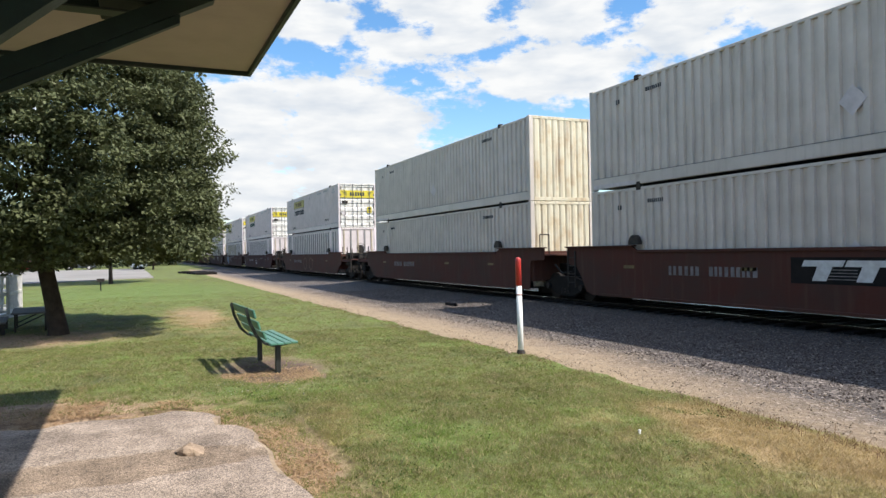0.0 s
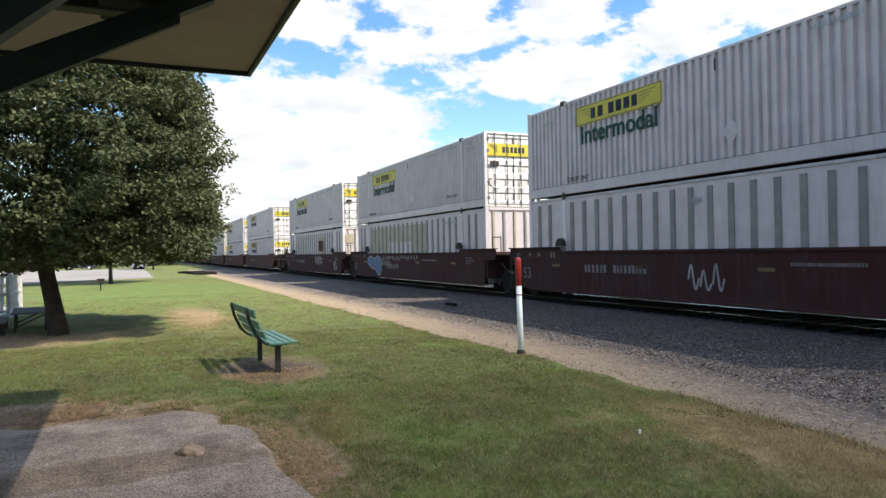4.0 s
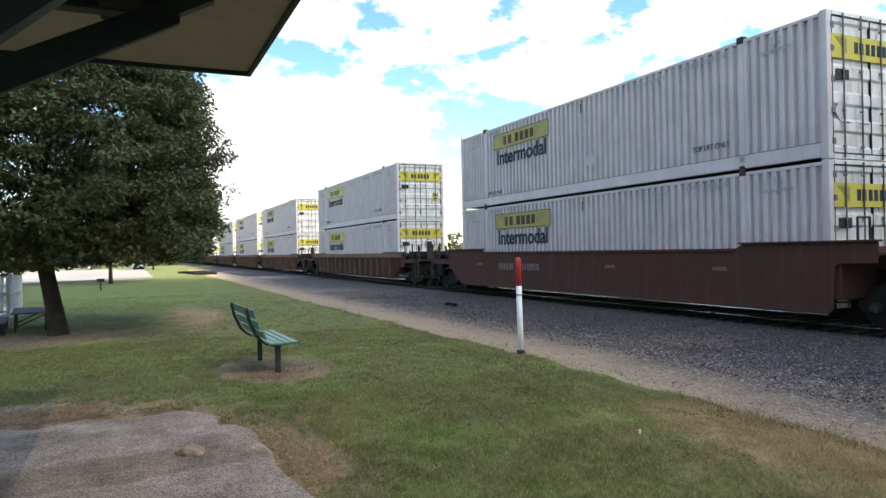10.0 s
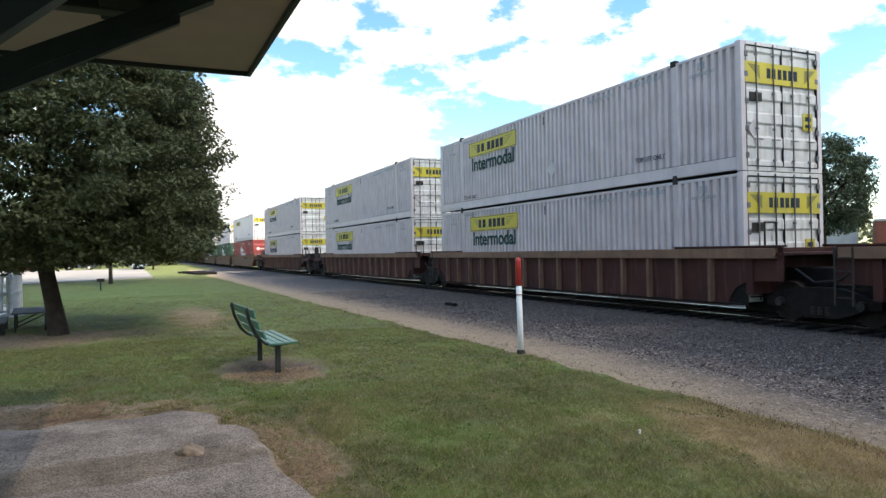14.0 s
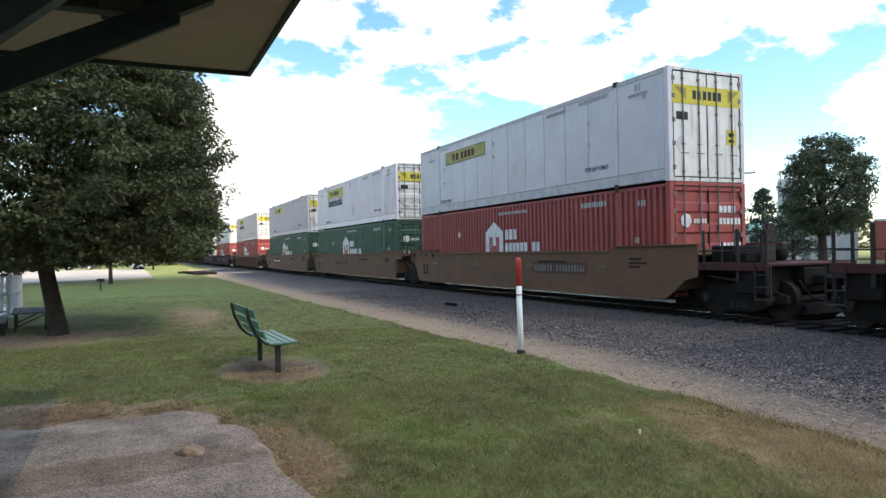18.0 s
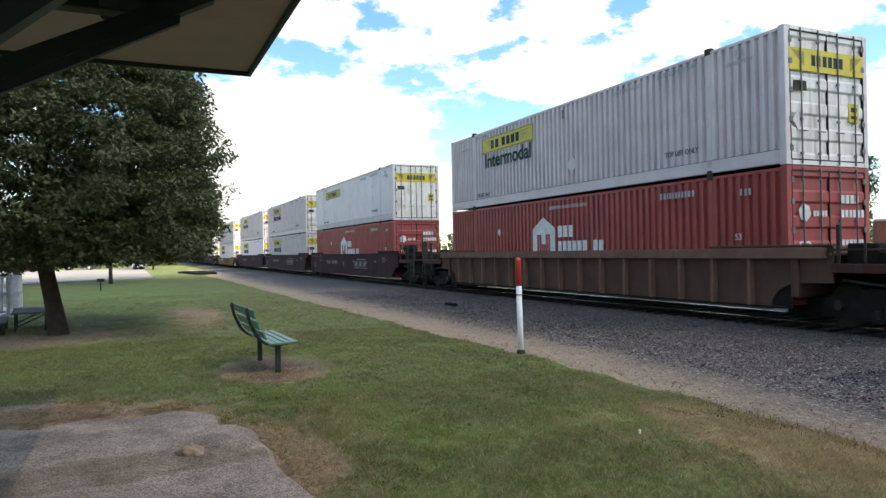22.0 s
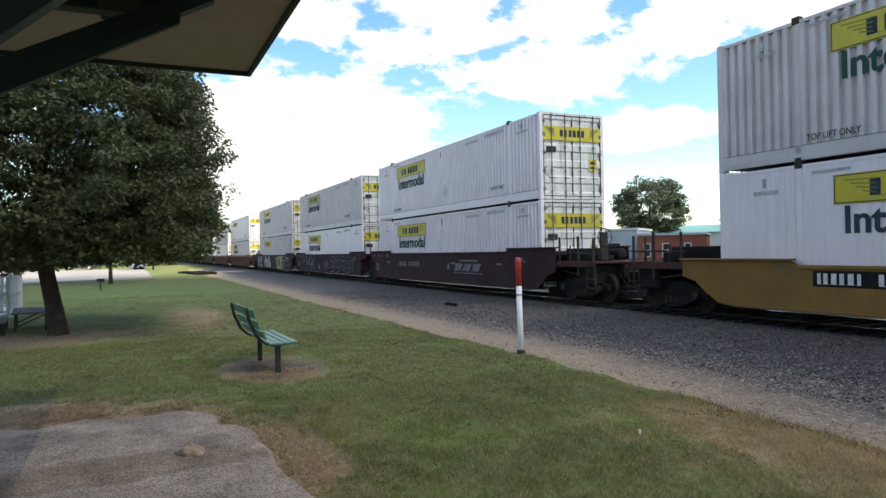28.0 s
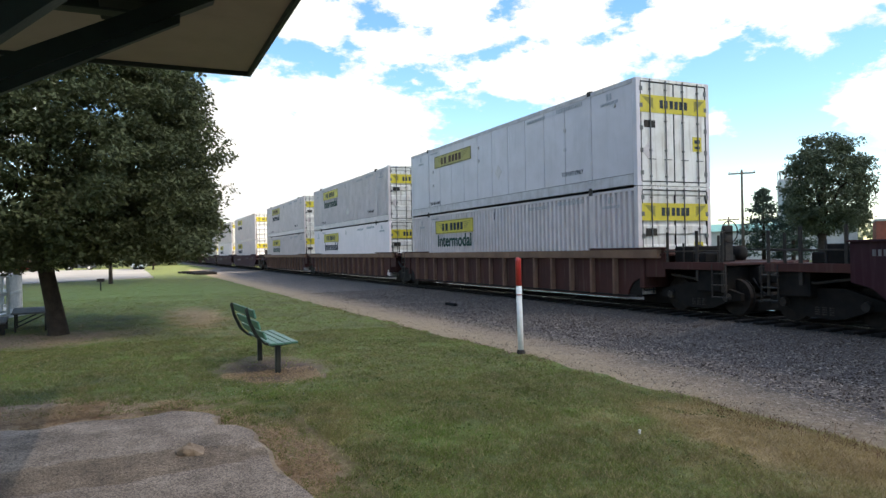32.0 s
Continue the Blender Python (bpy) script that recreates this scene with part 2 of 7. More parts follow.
bark = surface("tree_bark", (0.070, 0.051, 0.040), (0.042, 0.031, 0.024), 7.0, 0.95, 0, 0.9, 22, (0.03, 0.024, 0.02), 0.6)
picnic_wood = surface("weathered_table_top", (0.16, 0.15, 0.14), (0.11, 0.10, 0.095), 8.0, 0.7)
white_wood = surface("white_lattice_paint", (0.62, 0.58, 0.54), (0.44, 0.41, 0.38), 6.0, 0.6)
brick_red = surface("red_brick", (0.26, 0.085, 0.06), (0.20, 0.07, 0.05), 3.0, 0.85)
pale_wall = surface("pale_wall_panel", (0.55, 0.55, 0.53), (0.46, 0.46, 0.45), 1.0, 0.7)
grey_wall = surface("grey_blue_shed_panel", (0.36, 0.39, 0.42), (0.30, 0.33, 0.36), 1.0, 0.6)
teal_roof = surface("teal_metal_roof", (0.16, 0.34, 0.30), (0.13, 0.29, 0.26), 1.0, 0.5)
dark_glass = surface("dark_window_glass", (0.03, 0.035, 0.04), None, 1.0, 0.12)
pole_wood = surface("utility_pole_wood", (0.13, 0.11, 0.09), (0.10, 0.085, 0.07), 5.0, 0.9)
silo_grey = surface("silo_concrete", (0.42, 0.43, 0.44), (0.36, 0.37, 0.38), 0.5, 0.8)
car_paint_red = surface("red_car_paint", (0.40, 0.02, 0.025), (0.36, 0.02, 0.02), 1.0, 0.25, 0, 0)
car_paint_dark = surface("dark_car_paint", (0.04, 0.045, 0.05), None, 1.0, 0.25, 0, 0)
car_paint_white = surface("white_car_paint", (0.75, 0.75, 0.75), (0.7, 0.7, 0.7), 1.0, 0.25, 0, 0)
rock_mat = surface("limestone_chunk", (0.40, 0.295, 0.210), (0.24, 0.175, 0.125), 9.0, 0.9, 0, 0.5, 40)


def leaf_material(name, c1, c2, c3):
    m = bpy.data.materials.new(name)
    m.use_nodes = True
    nt = m.node_tree
    nd, ln = nt.nodes.new, nt.links.new
    bsdf = nt.nodes["Principled BSDF"]
    geo = nd("ShaderNodeNewGeometry")
    r = nd("ShaderNodeValToRGB")
    r.color_ramp.elements[0].color, r.color_ramp.elements[1].color = (*c1, 1), (*c3, 1)
    e = r.color_ramp.elements.new(0.55)
    e.color = (*c2, 1)
    n = nd("ShaderNodeTexNoise")
    n.inputs["Scale"].default_value = 0.9
    ln(geo.outputs["Position"], n.inputs["Vector"])
    ad = nd("ShaderNodeMath")
    ad.operation = "MULTIPLY_ADD"
    ad.inputs[1].default_value = 0.55
    sb = nd("ShaderNodeMath")
    sb.operation = "MULTIPLY"
    sb.inputs[1].default_value = 0.45
    ln(geo.outputs["Random Per Island"], ad.inputs[0])
    ln(n.outputs["Fac"], sb.inputs[0]), ln(sb.outputs[0], ad.inputs[2])
    ln(ad.outputs[0], r.inputs[0])
    ln(r.outputs[0], bsdf.inputs["Base Color"])
    bsdf.inputs["Roughness"].default_value, bsdf.inputs["Specular IOR Level"].default_value = 0.6, 0.22
    tr = nd("ShaderNodeBsdfTranslucent")
    ln(r.outputs[0], tr.inputs["Color"])
    mx = nd("ShaderNodeMixShader")
    mx.inputs[0].default_value = 0.25
    out = nt.nodes["Material Output"]
    ln(bsdf.outputs[0], mx.inputs[1]), ln(tr.outputs[0], mx.inputs[2]), ln(mx.outputs[0], out.inputs["Surface"])
    return m


leaf_maple = leaf_material("maple_leaf", (0.058, 0.068, 0.030), (0.100, 0.112, 0.050), (0.150, 0.156, 0.076))
leaf_far = leaf_material("far_tree_leaf", (0.060, 0.076, 0.046), (0.096, 0.116, 0.070), (0.136, 0.160, 0.098))
leaf_fir = leaf_material("conifer_needles", (0.050, 0.074, 0.056), (0.072, 0.102, 0.074), (0.10, 0.138, 0.098))


def ground_material(name, kind):
    """Lawn, blades and the gravel bed share one plan of dry and bare patches, read from the place."""
    m = bpy.data.materials.new(name)
    m.use_nodes = True
    nt = m.node_tree
    nd, ln = nt.nodes.new, nt.links.new
    bsdf = nt.nodes["Principled BSDF"]
    geo = nd("ShaderNodeNewGeometry")
    pos = geo.outputs["Position"]
    flat = nd("ShaderNodeVectorMath")
    flat.operation = "MULTIPLY"
    flat.inputs[1].default_value = (1, 1, 0)
    ln(pos, flat.inputs[0])
    pos2 = flat.outputs[0]

    def noise_at(scale, detail=5, rough=0.6, src=pos2):
        n = nd("ShaderNodeTexNoise")
        n.inputs["Scale"].default_value, n.inputs["Detail"].default_value, n.inputs["Roughness"].default_value = scale, detail, rough
        ln(src, n.inputs["Vector"])
        return n.outputs["Fac"]

    def arith(op, a, b):
        n = nd("ShaderNodeMath")
        n.operation = op
        for i, v in enumerate((a, b)):
            if isinstance(v, (int, float)):
                n.inputs[i].default_value = v
            else:
                ln(v, n.inputs[i])
        return n.outputs[0]

    def ramp(fac, stops):
        r = nd("ShaderNodeValToRGB")
        while len(r.color_ramp.elements) < len(stops):
            r.color_ramp.elements.new(0.5)
        for e, (p, c) in zip(r.color_ramp.elements, stops):
            e.position, e.color = p, (*c, 1) if not isinstance(c, (int, float)) else (c, c, c, 1)
        ln(fac, r.inputs[0])
        return r.outputs[0]

    def blend(fac, a, b):
        x = nd("ShaderNodeMix")
        x.data_type = "RGBA"
        ln(fac, x.inputs["Factor"])
        for key, v in (("A", a), ("B", b)):
            if isinstance(v, tuple):
                x.inputs[key].default_value = (*v, 1)
            else:
                ln(v, x.inputs[key])
        return x.outputs["Result"]

    def patch(cx, cy, rx, ry, soft, noise_amount=0.5):
        s = nd("ShaderNodeVectorMath")
        s.operation = "SUBTRACT"
        ln(pos2, s.inputs[0])
        s.inputs[1].default_value = (cx, cy, 0)
        k = nd("ShaderNodeVectorMath")
        k.operation = "MULTIPLY"
        ln(s.outputs[0], k.inputs[0])
        k.inputs[1].default_value = (1 / rx, 1 / ry, 0)
        le = nd("ShaderNodeVectorMath")
        le.operation = "LENGTH"
        ln(k.outputs[0], le.inputs[0])
        d = arith("ADD", le.outputs["Value"], arith("MULTIPLY", arith("SUBTRACT", edge_noise, 0.5), noise_amount))
        return ramp(d, [(1 - soft, 1.0), (1.0, 0.0)])

    edge_noise = noise_at(1.7, 5, 0.65)
    if kind in ("lawn", "blade"):
        dry_zone = patch(-4.0, 5.6, 4.0, 2.2, 0.8, 1.2)
        dry_path = patch(-21.5, 1.8, 6.5, 1.4, 0.9, 1.2)
        dry = arith("MAXIMUM", arith("MULTIPLY", dry_zone, 0.62), arith("MULTIPLY", dry_path, 0.85))
        dry = arith("MAXIMUM", dry, arith("MULTIPLY", patch(-6.8, 2.1, 2.0, 1.0, 0.8, 1.0), 0.40))
        dry = arith("MAXIMUM", dry, patch(-4.5, 5.50, 2.8, 1.05, 0.6, 1.1))
        speck = noise_at(1.1, 6, 0.7)
        dry = arith("ADD", dry, arith("MULTIPLY", arith("SUBTRACT", speck, 0.53), 1.5))
        dry = arith("ADD", dry, arith("MULTIPLY", arith("SUBTRACT", noise_at(3.4, 4, 0.6), 0.5), 1.3))
        dry = ramp(dry, [(0.12, 0.0), (0.75, 1.0)])
        greens = ramp(noise_at(0.7, 6, 0.7), [(0.30, (0.084, 0.090, 0.026)), (0.50, (0.142, 0.158, 0.040)), (0.70, (0.150, 0.214, 0.040))])
        straw = ramp(noise_at(2.3, 5, 0.7), [(0.3, (0.245, 0.162, 0.072)), (0.7, (0.430, 0.305, 0.150))])
        col = blend(dry, greens, straw)
        lush = arith("MAXIMUM", arith("MULTIPLY", patch(-6.3, 2.6, 1.2, 0.75, 0.8, 1.1), 0.75), arith("MULTIPLY", patch(-9.4, 1.6, 0.9, 1.6, 0.8, 1.1), 0.6))
        lush = arith("MAXIMUM", lush, arith("MULTIPLY", patch(-40.0, 0.0, 17.0, 7.0, 0.6, 0.8), 0.6))
        col = blend(lush, col, (0.128, 0.196, 0.036))
        if kind == "blade":
            r = geo.outputs["Random Per Island"]
            col = blend(ramp(r, [(0.0, 0.0), (1.0, 0.30)]), col, (0.13, 0.165, 0.055))
            thread = arith("ADD", arith("FRACT", arith("MULTIPLY", r, 37.0), 0.0), arith("MULTIPLY", arith("SUBTRACT", noise_at(4.5, 4, 0.6), 0.5), 1.3))
            col = blend(ramp(thread, [(0.58, 0.0), (0.70, 0.75)]), col, (0.30, 0.235, 0.135))
            v = nd("ShaderNodeHueSaturation")
            ln(arith("ADD", arith("MULTIPLY", r, 0.9), 0.95), v.inputs["Value"])
            ln(col, v.inputs["Color"])
            col = v.outputs[0]
            rough = 0.6
        else:
            soil = ramp(noise_at(7.0, 7, 0.8), [(0.3, (0.140, 0.086, 0.052)), (0.5, (0.310, 0.203, 0.122)), (0.70, (0.56, 0.415, 0.270))])
            bare = arith("MAXIMUM", patch(-11.10, 2.05, 1.9, 1.05, 0.65, 0.9), arith("MAXIMUM", patch(-6.4, 0.2, 3.4, 1.80, 0.3, 0.8), patch(-8.9, -1.3, 1.5, 1.7, 0.3, 0.8)))
            bare = arith("MAXIMUM", bare, patch(-17.9, -2.2, 2.0, 2.9, 0.6, 0.9))
            bare = arith("MAXIMUM", bare, arith("MULTIPLY", arith("MAXIMUM", patch(-18.3, 0.1, 2.2, 0.9, 0.8, 1.0), patch(-22.8, 1.7, 4.6, 1.0, 0.8, 1.0)), 0.35))
            fine = noise_at(26.0, 4, 0.7)
            grain = ramp(fine, [(0.25, 0.55), (0.75, 1.25)])
            mul = nd("ShaderNodeMix")
            mul.data_type, mul.blend_type = "RGBA", "MULTIPLY"
            mul.inputs["Factor"].default_value = 1.0
            ln(col, mul.inputs["A"]), ln(grain, mul.inputs["B"])
            col = blend(bare, mul.outputs["Result"], soil)
            worn = ramp(noise_at(9.0, 6, 0.75), [(0.3, (0.060, 0.038, 0.028)), (0.55, (0.130, 0.085, 0.060)), (0.75, (0.26, 0.185, 0.135))])
            col = blend(patch(-11.10, 2.05, 1.75, 0.95, 0.55, 0.9), col, worn)
            rough = 0.95
    else:
        sep = nd("ShaderNodeSeparateXYZ")
        ln(pos, sep.inputs[0])
        vor = nd("ShaderNodeTexVoronoi")
        vor.inputs["Scale"].default_value = 30.0
        ln(pos, vor.inputs["Vector"])
        tone = nd("ShaderNodeSeparateColor")
        ln(vor.outputs["Color"], tone.inputs[0])
        stone = ramp(tone.outputs[0], [(0.0, (0.036, 0.028, 0.024)), (0.6, (0.100, 0.080, 0.069)), (0.9, (0.21, 0.170, 0.148)), (1.0, (0.44, 0.37, 0.32))])
        sand = ramp(noise_at(6.0, 6, 0.75), [(0.25, (0.24, 0.168, 0.104)), (0.75, (0.46, 0.340, 0.215))])
        y = arith("ADD", sep.outputs[1], arith("MULTIPLY", arith("SUBTRACT", noise_at(1.3, 5, 0.7), 0.5), 1.6))
        y_true = arith("ADD", sep.outputs[1], arith("MULTIPLY", arith("SUBTRACT", noise_at(3.0, 4, 0.7), 0.5), 0.8))
        y = arith("ADD", y, arith("MULTIPLY", arith("MAXIMUM", arith("ADD", sep.outputs[0], 10.0), 0.0), 0.16))
        far_fade = arith("ADD", y, arith("MULTIPLY", arith("SUBTRACT", noise_at(9.0, 4, 0.7), 0.5), 1.2))
        fac = nd("ShaderNodeMapRange")
        fac.inputs["From Min"].default_value, fac.inputs["From Max"].default_value = 6.6, 8.3
        ln(far_fade, fac.inputs["Value"])
        col = blend(fac.outputs[0], sand, stone)
        oil = nd("ShaderNodeMapRange")
        oil.inputs["From Min"].default_value, oil.inputs["From Max"].default_value = 8.6, 12.6
        oil.inputs["To Max"].default_value = 0.55
        ln(y_true, oil.inputs["Value"])
        col = blend(oil.outputs[0], col, (0.030, 0.028, 0.028))
        # oily ballast under the cars, with the train's shade painted in as near black
        crib_oil_shade = nd("ShaderNodeMapRange")
        crib_oil_shade.inputs["From Min"].default_value, crib_oil_shade.inputs["From Max"].default_value = 12.0, 12.3
        ln(arith("ADD", sep.outputs[1], arith("MULTIPLY", arith("SUBTRACT", noise_at(5.0, 4, 0.7), 0.5), 0.35)), crib_oil_shade.inputs["Value"])
        col = blend(crib_oil_shade.outputs[0], col, (0.006, 0.0055, 0.0055))
        rough = 0.9
    ln(col, bsdf.inputs["Base Color"])
    bsdf.inputs["Roughness"].default_value = rough
    if kind == "blade":
        up = nd("ShaderNodeVectorMath")
        up.operation = "MULTIPLY_ADD"
        ln(geo.outputs["Normal"], up.inputs[0])
        up.inputs[1].default_value, up.inputs[2].default_value = (0.75, 0.75, 0.75), (0, 0, 1)
        unit = nd("ShaderNodeVectorMath")
        unit.operation = "NORMALIZE"
        ln(up.outputs[0], unit.inputs[0])
        ln(unit.outputs[0], bsdf.inputs["Normal"])
        bsdf.inputs["Specular IOR Level"].default_value = 0.2
        thin = nd("ShaderNodeBsdfTranslucent")
        ln(col, thin.inputs["Color"])
        both = nd("ShaderNodeMixShader")
        both.inputs[0].default_value = 0.5
        ln(bsdf.outputs[0], both.inputs[1]), ln(thin.outputs[0], both.inputs[2])
        ln(both.outputs[0], nt.nodes["Material Output"].inputs["Surface"])
    if kind != "blade":
        bp = nd("ShaderNodeBump")
        bp.inputs["Strength"].default_value, bp.inputs["Distance"].default_value = 0.7, 0.03
        ln(noise_at(30.0 if kind == "lawn" else 24.0, 5, 0.7), bp.inputs["Height"])
        ln(bp.outputs[0], bsdf.inputs["Normal"])
    return m


lawn_mat = ground_material("mown_lawn", "lawn")
blade_mat = ground_material("grass_blade", "blade")
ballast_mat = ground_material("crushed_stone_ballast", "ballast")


def concrete_material():
    m = surface("worn_exposed_concrete", (0.455, 0.372, 0.310), (0.220, 0.177, 0.146), 0.9, 0.9, 0, 0, 30, None, 0, 0, True, (0.3, 0.7), 7)
    nt = m.node_tree
    nd, ln = nt.nodes.new, nt.links.new
    bsdf = nt.nodes["Principled BSDF"]
    geo = nd("ShaderNodeNewGeometry")
    vor = nd("ShaderNodeTexVoronoi")
    vor.inputs["Scale"].default_value = 85.0
    ln(geo.outputs["Position"], vor.inputs["Vector"])
    r = nd("ShaderNodeValToRGB")
    r.color_ramp.elements[0].color, r.color_ramp.elements[1].color = (0.40, 0.40, 0.40, 1), (1.45, 1.40, 1.34, 1)
    tone = nd("ShaderNodeSeparateColor")
    ln(vor.outputs["Color"], tone.inputs[0]), ln(tone.outputs[0], r.inputs[0])
    mul = nd("ShaderNodeMix")
    mul.data_type, mul.blend_type = "RGBA", "MULTIPLY"
    mul.inputs["Factor"].default_value = 0.9
    prev = bsdf.inputs["Base Color"].links[0].from_socket
    ln(prev, mul.inputs["A"]), ln(r.outputs[0], mul.inputs["B"])
    ln(mul.outputs["Result"], bsdf.inputs["Base Color"])
    blot = nd("ShaderNodeTexNoise")
    blot.inputs["Scale"].default_value, blot.inputs["Detail"].default_value, blot.inputs["Roughness"].default_value = 2.6, 6, 0.7
    ln(geo.outputs["Position"], blot.inputs["Vector"])
    br = nd("ShaderNodeValToRGB")
    br.color_ramp.elements[0].position, br.color_ramp.elements[1].position = 0.32, 0.60
    br.color_ramp.elements[0].color, br.color_ramp.elements[1].color = (0.66, 0.645, 0.63, 1), (1.12, 1.11, 1.10, 1)
    ln(blot.outputs["Fac"], br.inputs[0])
    stain = nd("ShaderNodeMix")
    stain.data_type, stain.blend_type = "RGBA", "MULTIPLY"
    stain.inputs["Factor"].default_value = 1.0
    ln(mul.outputs["Result"], stain.inputs["A"]), ln(br.outputs[0], stain.inputs["B"])
    ln(stain.outputs["Result"], bsdf.inputs["Base Color"])
    # a long brown stain across the slab
    mp = nd("ShaderNodeMapping")
    mp.inputs["Location"].default_value, mp.inputs["Rotation"].default_value, mp.inputs["Scale"].default_value = (0.0, 0.0, 0.0), (0, 0, 0), (1.0, 1.0, 0.0)
    ln(geo.outputs["Position"], mp.inputs[0])
    off = nd("ShaderNodeVectorMath")
    off.operation = "MULTIPLY_ADD"
    off.inputs[1].default_value, off.inputs[2].default_value = (1 / 0.42, 1 / 1.45, 0.0), (6.35 / 0.42, 0.30 / 1.45, 0.0)
    ln(mp.outputs[0], off.inputs[0])
    far = nd("ShaderNodeVectorMath")
    far.operation = "LENGTH"
    ln(off.outputs[0], far.inputs[0])
    wav = nd("ShaderNodeMath")
    wav.operation = "MULTIPLY_ADD"
    wav.inputs[1].default_value = 0.9
    ln(blot.outputs["Fac"], wav.inputs[0]), ln(far.outputs["Value"], wav.inputs[2])
    edge = nd("ShaderNodeValToRGB")
    edge.color_ramp.elements[0].position, edge.color_ramp.elements[1].position = 0.95, 1.0
    edge.color_ramp.elements[0].color, edge.color_ramp.elements[1].color = (0.78, 0.74, 0.68, 1), (1.0, 1.0, 1.0, 1)
    half = nd("ShaderNodeMath")
    half.operation = "MULTIPLY"
    half.inputs[1].default_value = 0.68
    ln(wav.outputs[0], half.inputs[0]), ln(half.outputs[0], edge.inputs[0])
    damp = nd("ShaderNodeMix")
    damp.data_type, damp.blend_type = "RGBA", "MULTIPLY"
    damp.inputs["Factor"].default_value = 1.0
    ln(stain.outputs["Result"], damp.inputs["A"]), ln(edge.outputs[0], damp.inputs["B"])
    ln(damp.outputs["Result"], bsdf.inputs["Base Color"])
    bp = nd("ShaderNodeBump")
    bp.inputs["Strength"].default_value, bp.inputs["Distance"].default_value = 0.6, 0.01
    ln(vor.outputs["Distance"], bp.inputs["Height"]), ln(bp.outputs[0], bsdf.inputs["Normal"])
    return m


slab_mat = concrete_material()
rim_mat = surface("broken_concrete_edge", (0.37, 0.285, 0.20), (0.18, 0.13, 0.09), 5.0, 0.95, 0, 0.7, 35, None, 0, 0, True, (0.3, 0.7), 7)
lot_mat = surface("pale_parking_lot", (0.30, 0.275, 0.25), (0.24, 0.22, 0.20), 0.15, 0.9, 0, 0.1, 20, None, 0, 0, True)


# ---- building blocks ----
class Geo:
    """Collects vertices and faces of one mesh."""

    def __init__(self):
        self.v, self.f = [], []

    def add(self, verts, faces):
        k = len(self.v)
        self.v.extend(verts)
        self.f.extend(tuple(k + i for i in f) for f in faces)
        return self

    def box(self, x0, x1, y0, y1, z0, z1, c=0.0):
        if c <= 0:
            return self.add([(x, y, z) for x in (x0, x1) for y in (y0, y1) for z in (z0, z1)],
                            [(0, 1, 3, 2), (4, 6, 7, 5), (0, 4, 5, 1), (2, 3, 7, 6), (0, 2, 6, 4), (1, 5, 7, 3)])
        lo, hi = (x0, y0, z0), (x1, y1, z1)
        c = min(c, *(0.45 * (b - a) for a, b in zip(lo, hi)))
        idx, verts = {}, []
        for sx in (0, 1):
            for sy in (0, 1):
                for sz in (0, 1):
                    s = (sx, sy, sz)
                    for ax in range(3):
                        p = []
                        for i in range(3):
                            edge = hi[i] if s[i] else lo[i]
                            p.append(edge if i == ax else edge + (-c if s[i] else c))
                        idx[(s, ax)] = len(verts)
                        verts.append(tuple(p))
        faces = []
        for ax in range(3):
            a, b = [i for i in range(3) if i != ax]
            for side in (0, 1):
                loop = []
                for u, w in ((0, 0), (1, 0), (1, 1), (0, 1)):
                    s = [0, 0, 0]
                    s[ax], s[a], s[b] = side, u, w
                    loop.append(idx[(tuple(s), ax)])
                if (side == 1) == (ax == 1):
                    loop.reverse()
                faces.append(tuple(loop))
            for u in (0, 1):
                for w in (0, 1):
                    s0, s1 = [0, 0, 0], [0, 0, 0]
                    s0[a] = s1[a] = u
                    s0[b] = s1[b] = w
                    s1[ax] = 1
                    s0, s1 = tuple(s0), tuple(s1)
                    faces.append((idx[(s0, a)], idx[(s1, a)], idx[(s1, b)], idx[(s0, b)]))
        for s in [(x, y, z) for x in (0, 1) for y in (0, 1) for z in (0, 1)]:
            faces.append((idx[(s, 0)], idx[(s, 1)], idx[(s, 2)]))
        return self.add(verts, faces)

    def prism(self, poly, a0, a1, axis="y"):
        """A polygon drawn in the two other axes (in xyz order), drawn out from a0 to a1."""
        def put(p, a):
            return {"y": (p[0], a, p[1]), "x": (a, p[0], p[1]), "z": (p[0], p[1], a)}[axis]
        n = len(poly)
        return self.add([put(p, a0) for p in poly] + [put(p, a1) for p in poly],
                        [tuple(range(n)), tuple(range(2 * n - 1, n - 1, -1))] + [(i, (i + 1) % n, n + (i + 1) % n, n + i) for i in range(n)])

    def tube(self, points, radii, n=8):
        """A round bar along a line of points; one radius, or one for each point."""
        pts = [Vector(p) for p in points]
        if not isinstance(radii, (list, tuple)):
            radii = [radii] * len(pts)
        rings = []
        for i, p in enumerate(pts):
            d = (pts[min(i + 1, len(pts) - 1)] - pts[max(i - 1, 0)]).normalized()
            u = d.orthogonal().normalized() if abs(d.z) < 0.9 else Vector((1, 0, 0)).cross(d).normalized()
            w = d.cross(u)
            rings.append([tuple(p + radii[i] * (math.cos(a) * u + math.sin(a) * w)) for a in (2 * math.pi * k / n for k in range(n))])
        faces = [(i * n + k, i * n + (k + 1) % n, (i + 1) * n + (k + 1) % n, (i + 1) * n + k) for i in range(len(pts) - 1) for k in range(n)]
        faces += [tuple(range(n - 1, -1, -1)), tuple(range((len(pts) - 1) * n, len(pts) * n))]
        return self.add([v for r in rings for v in r], faces)

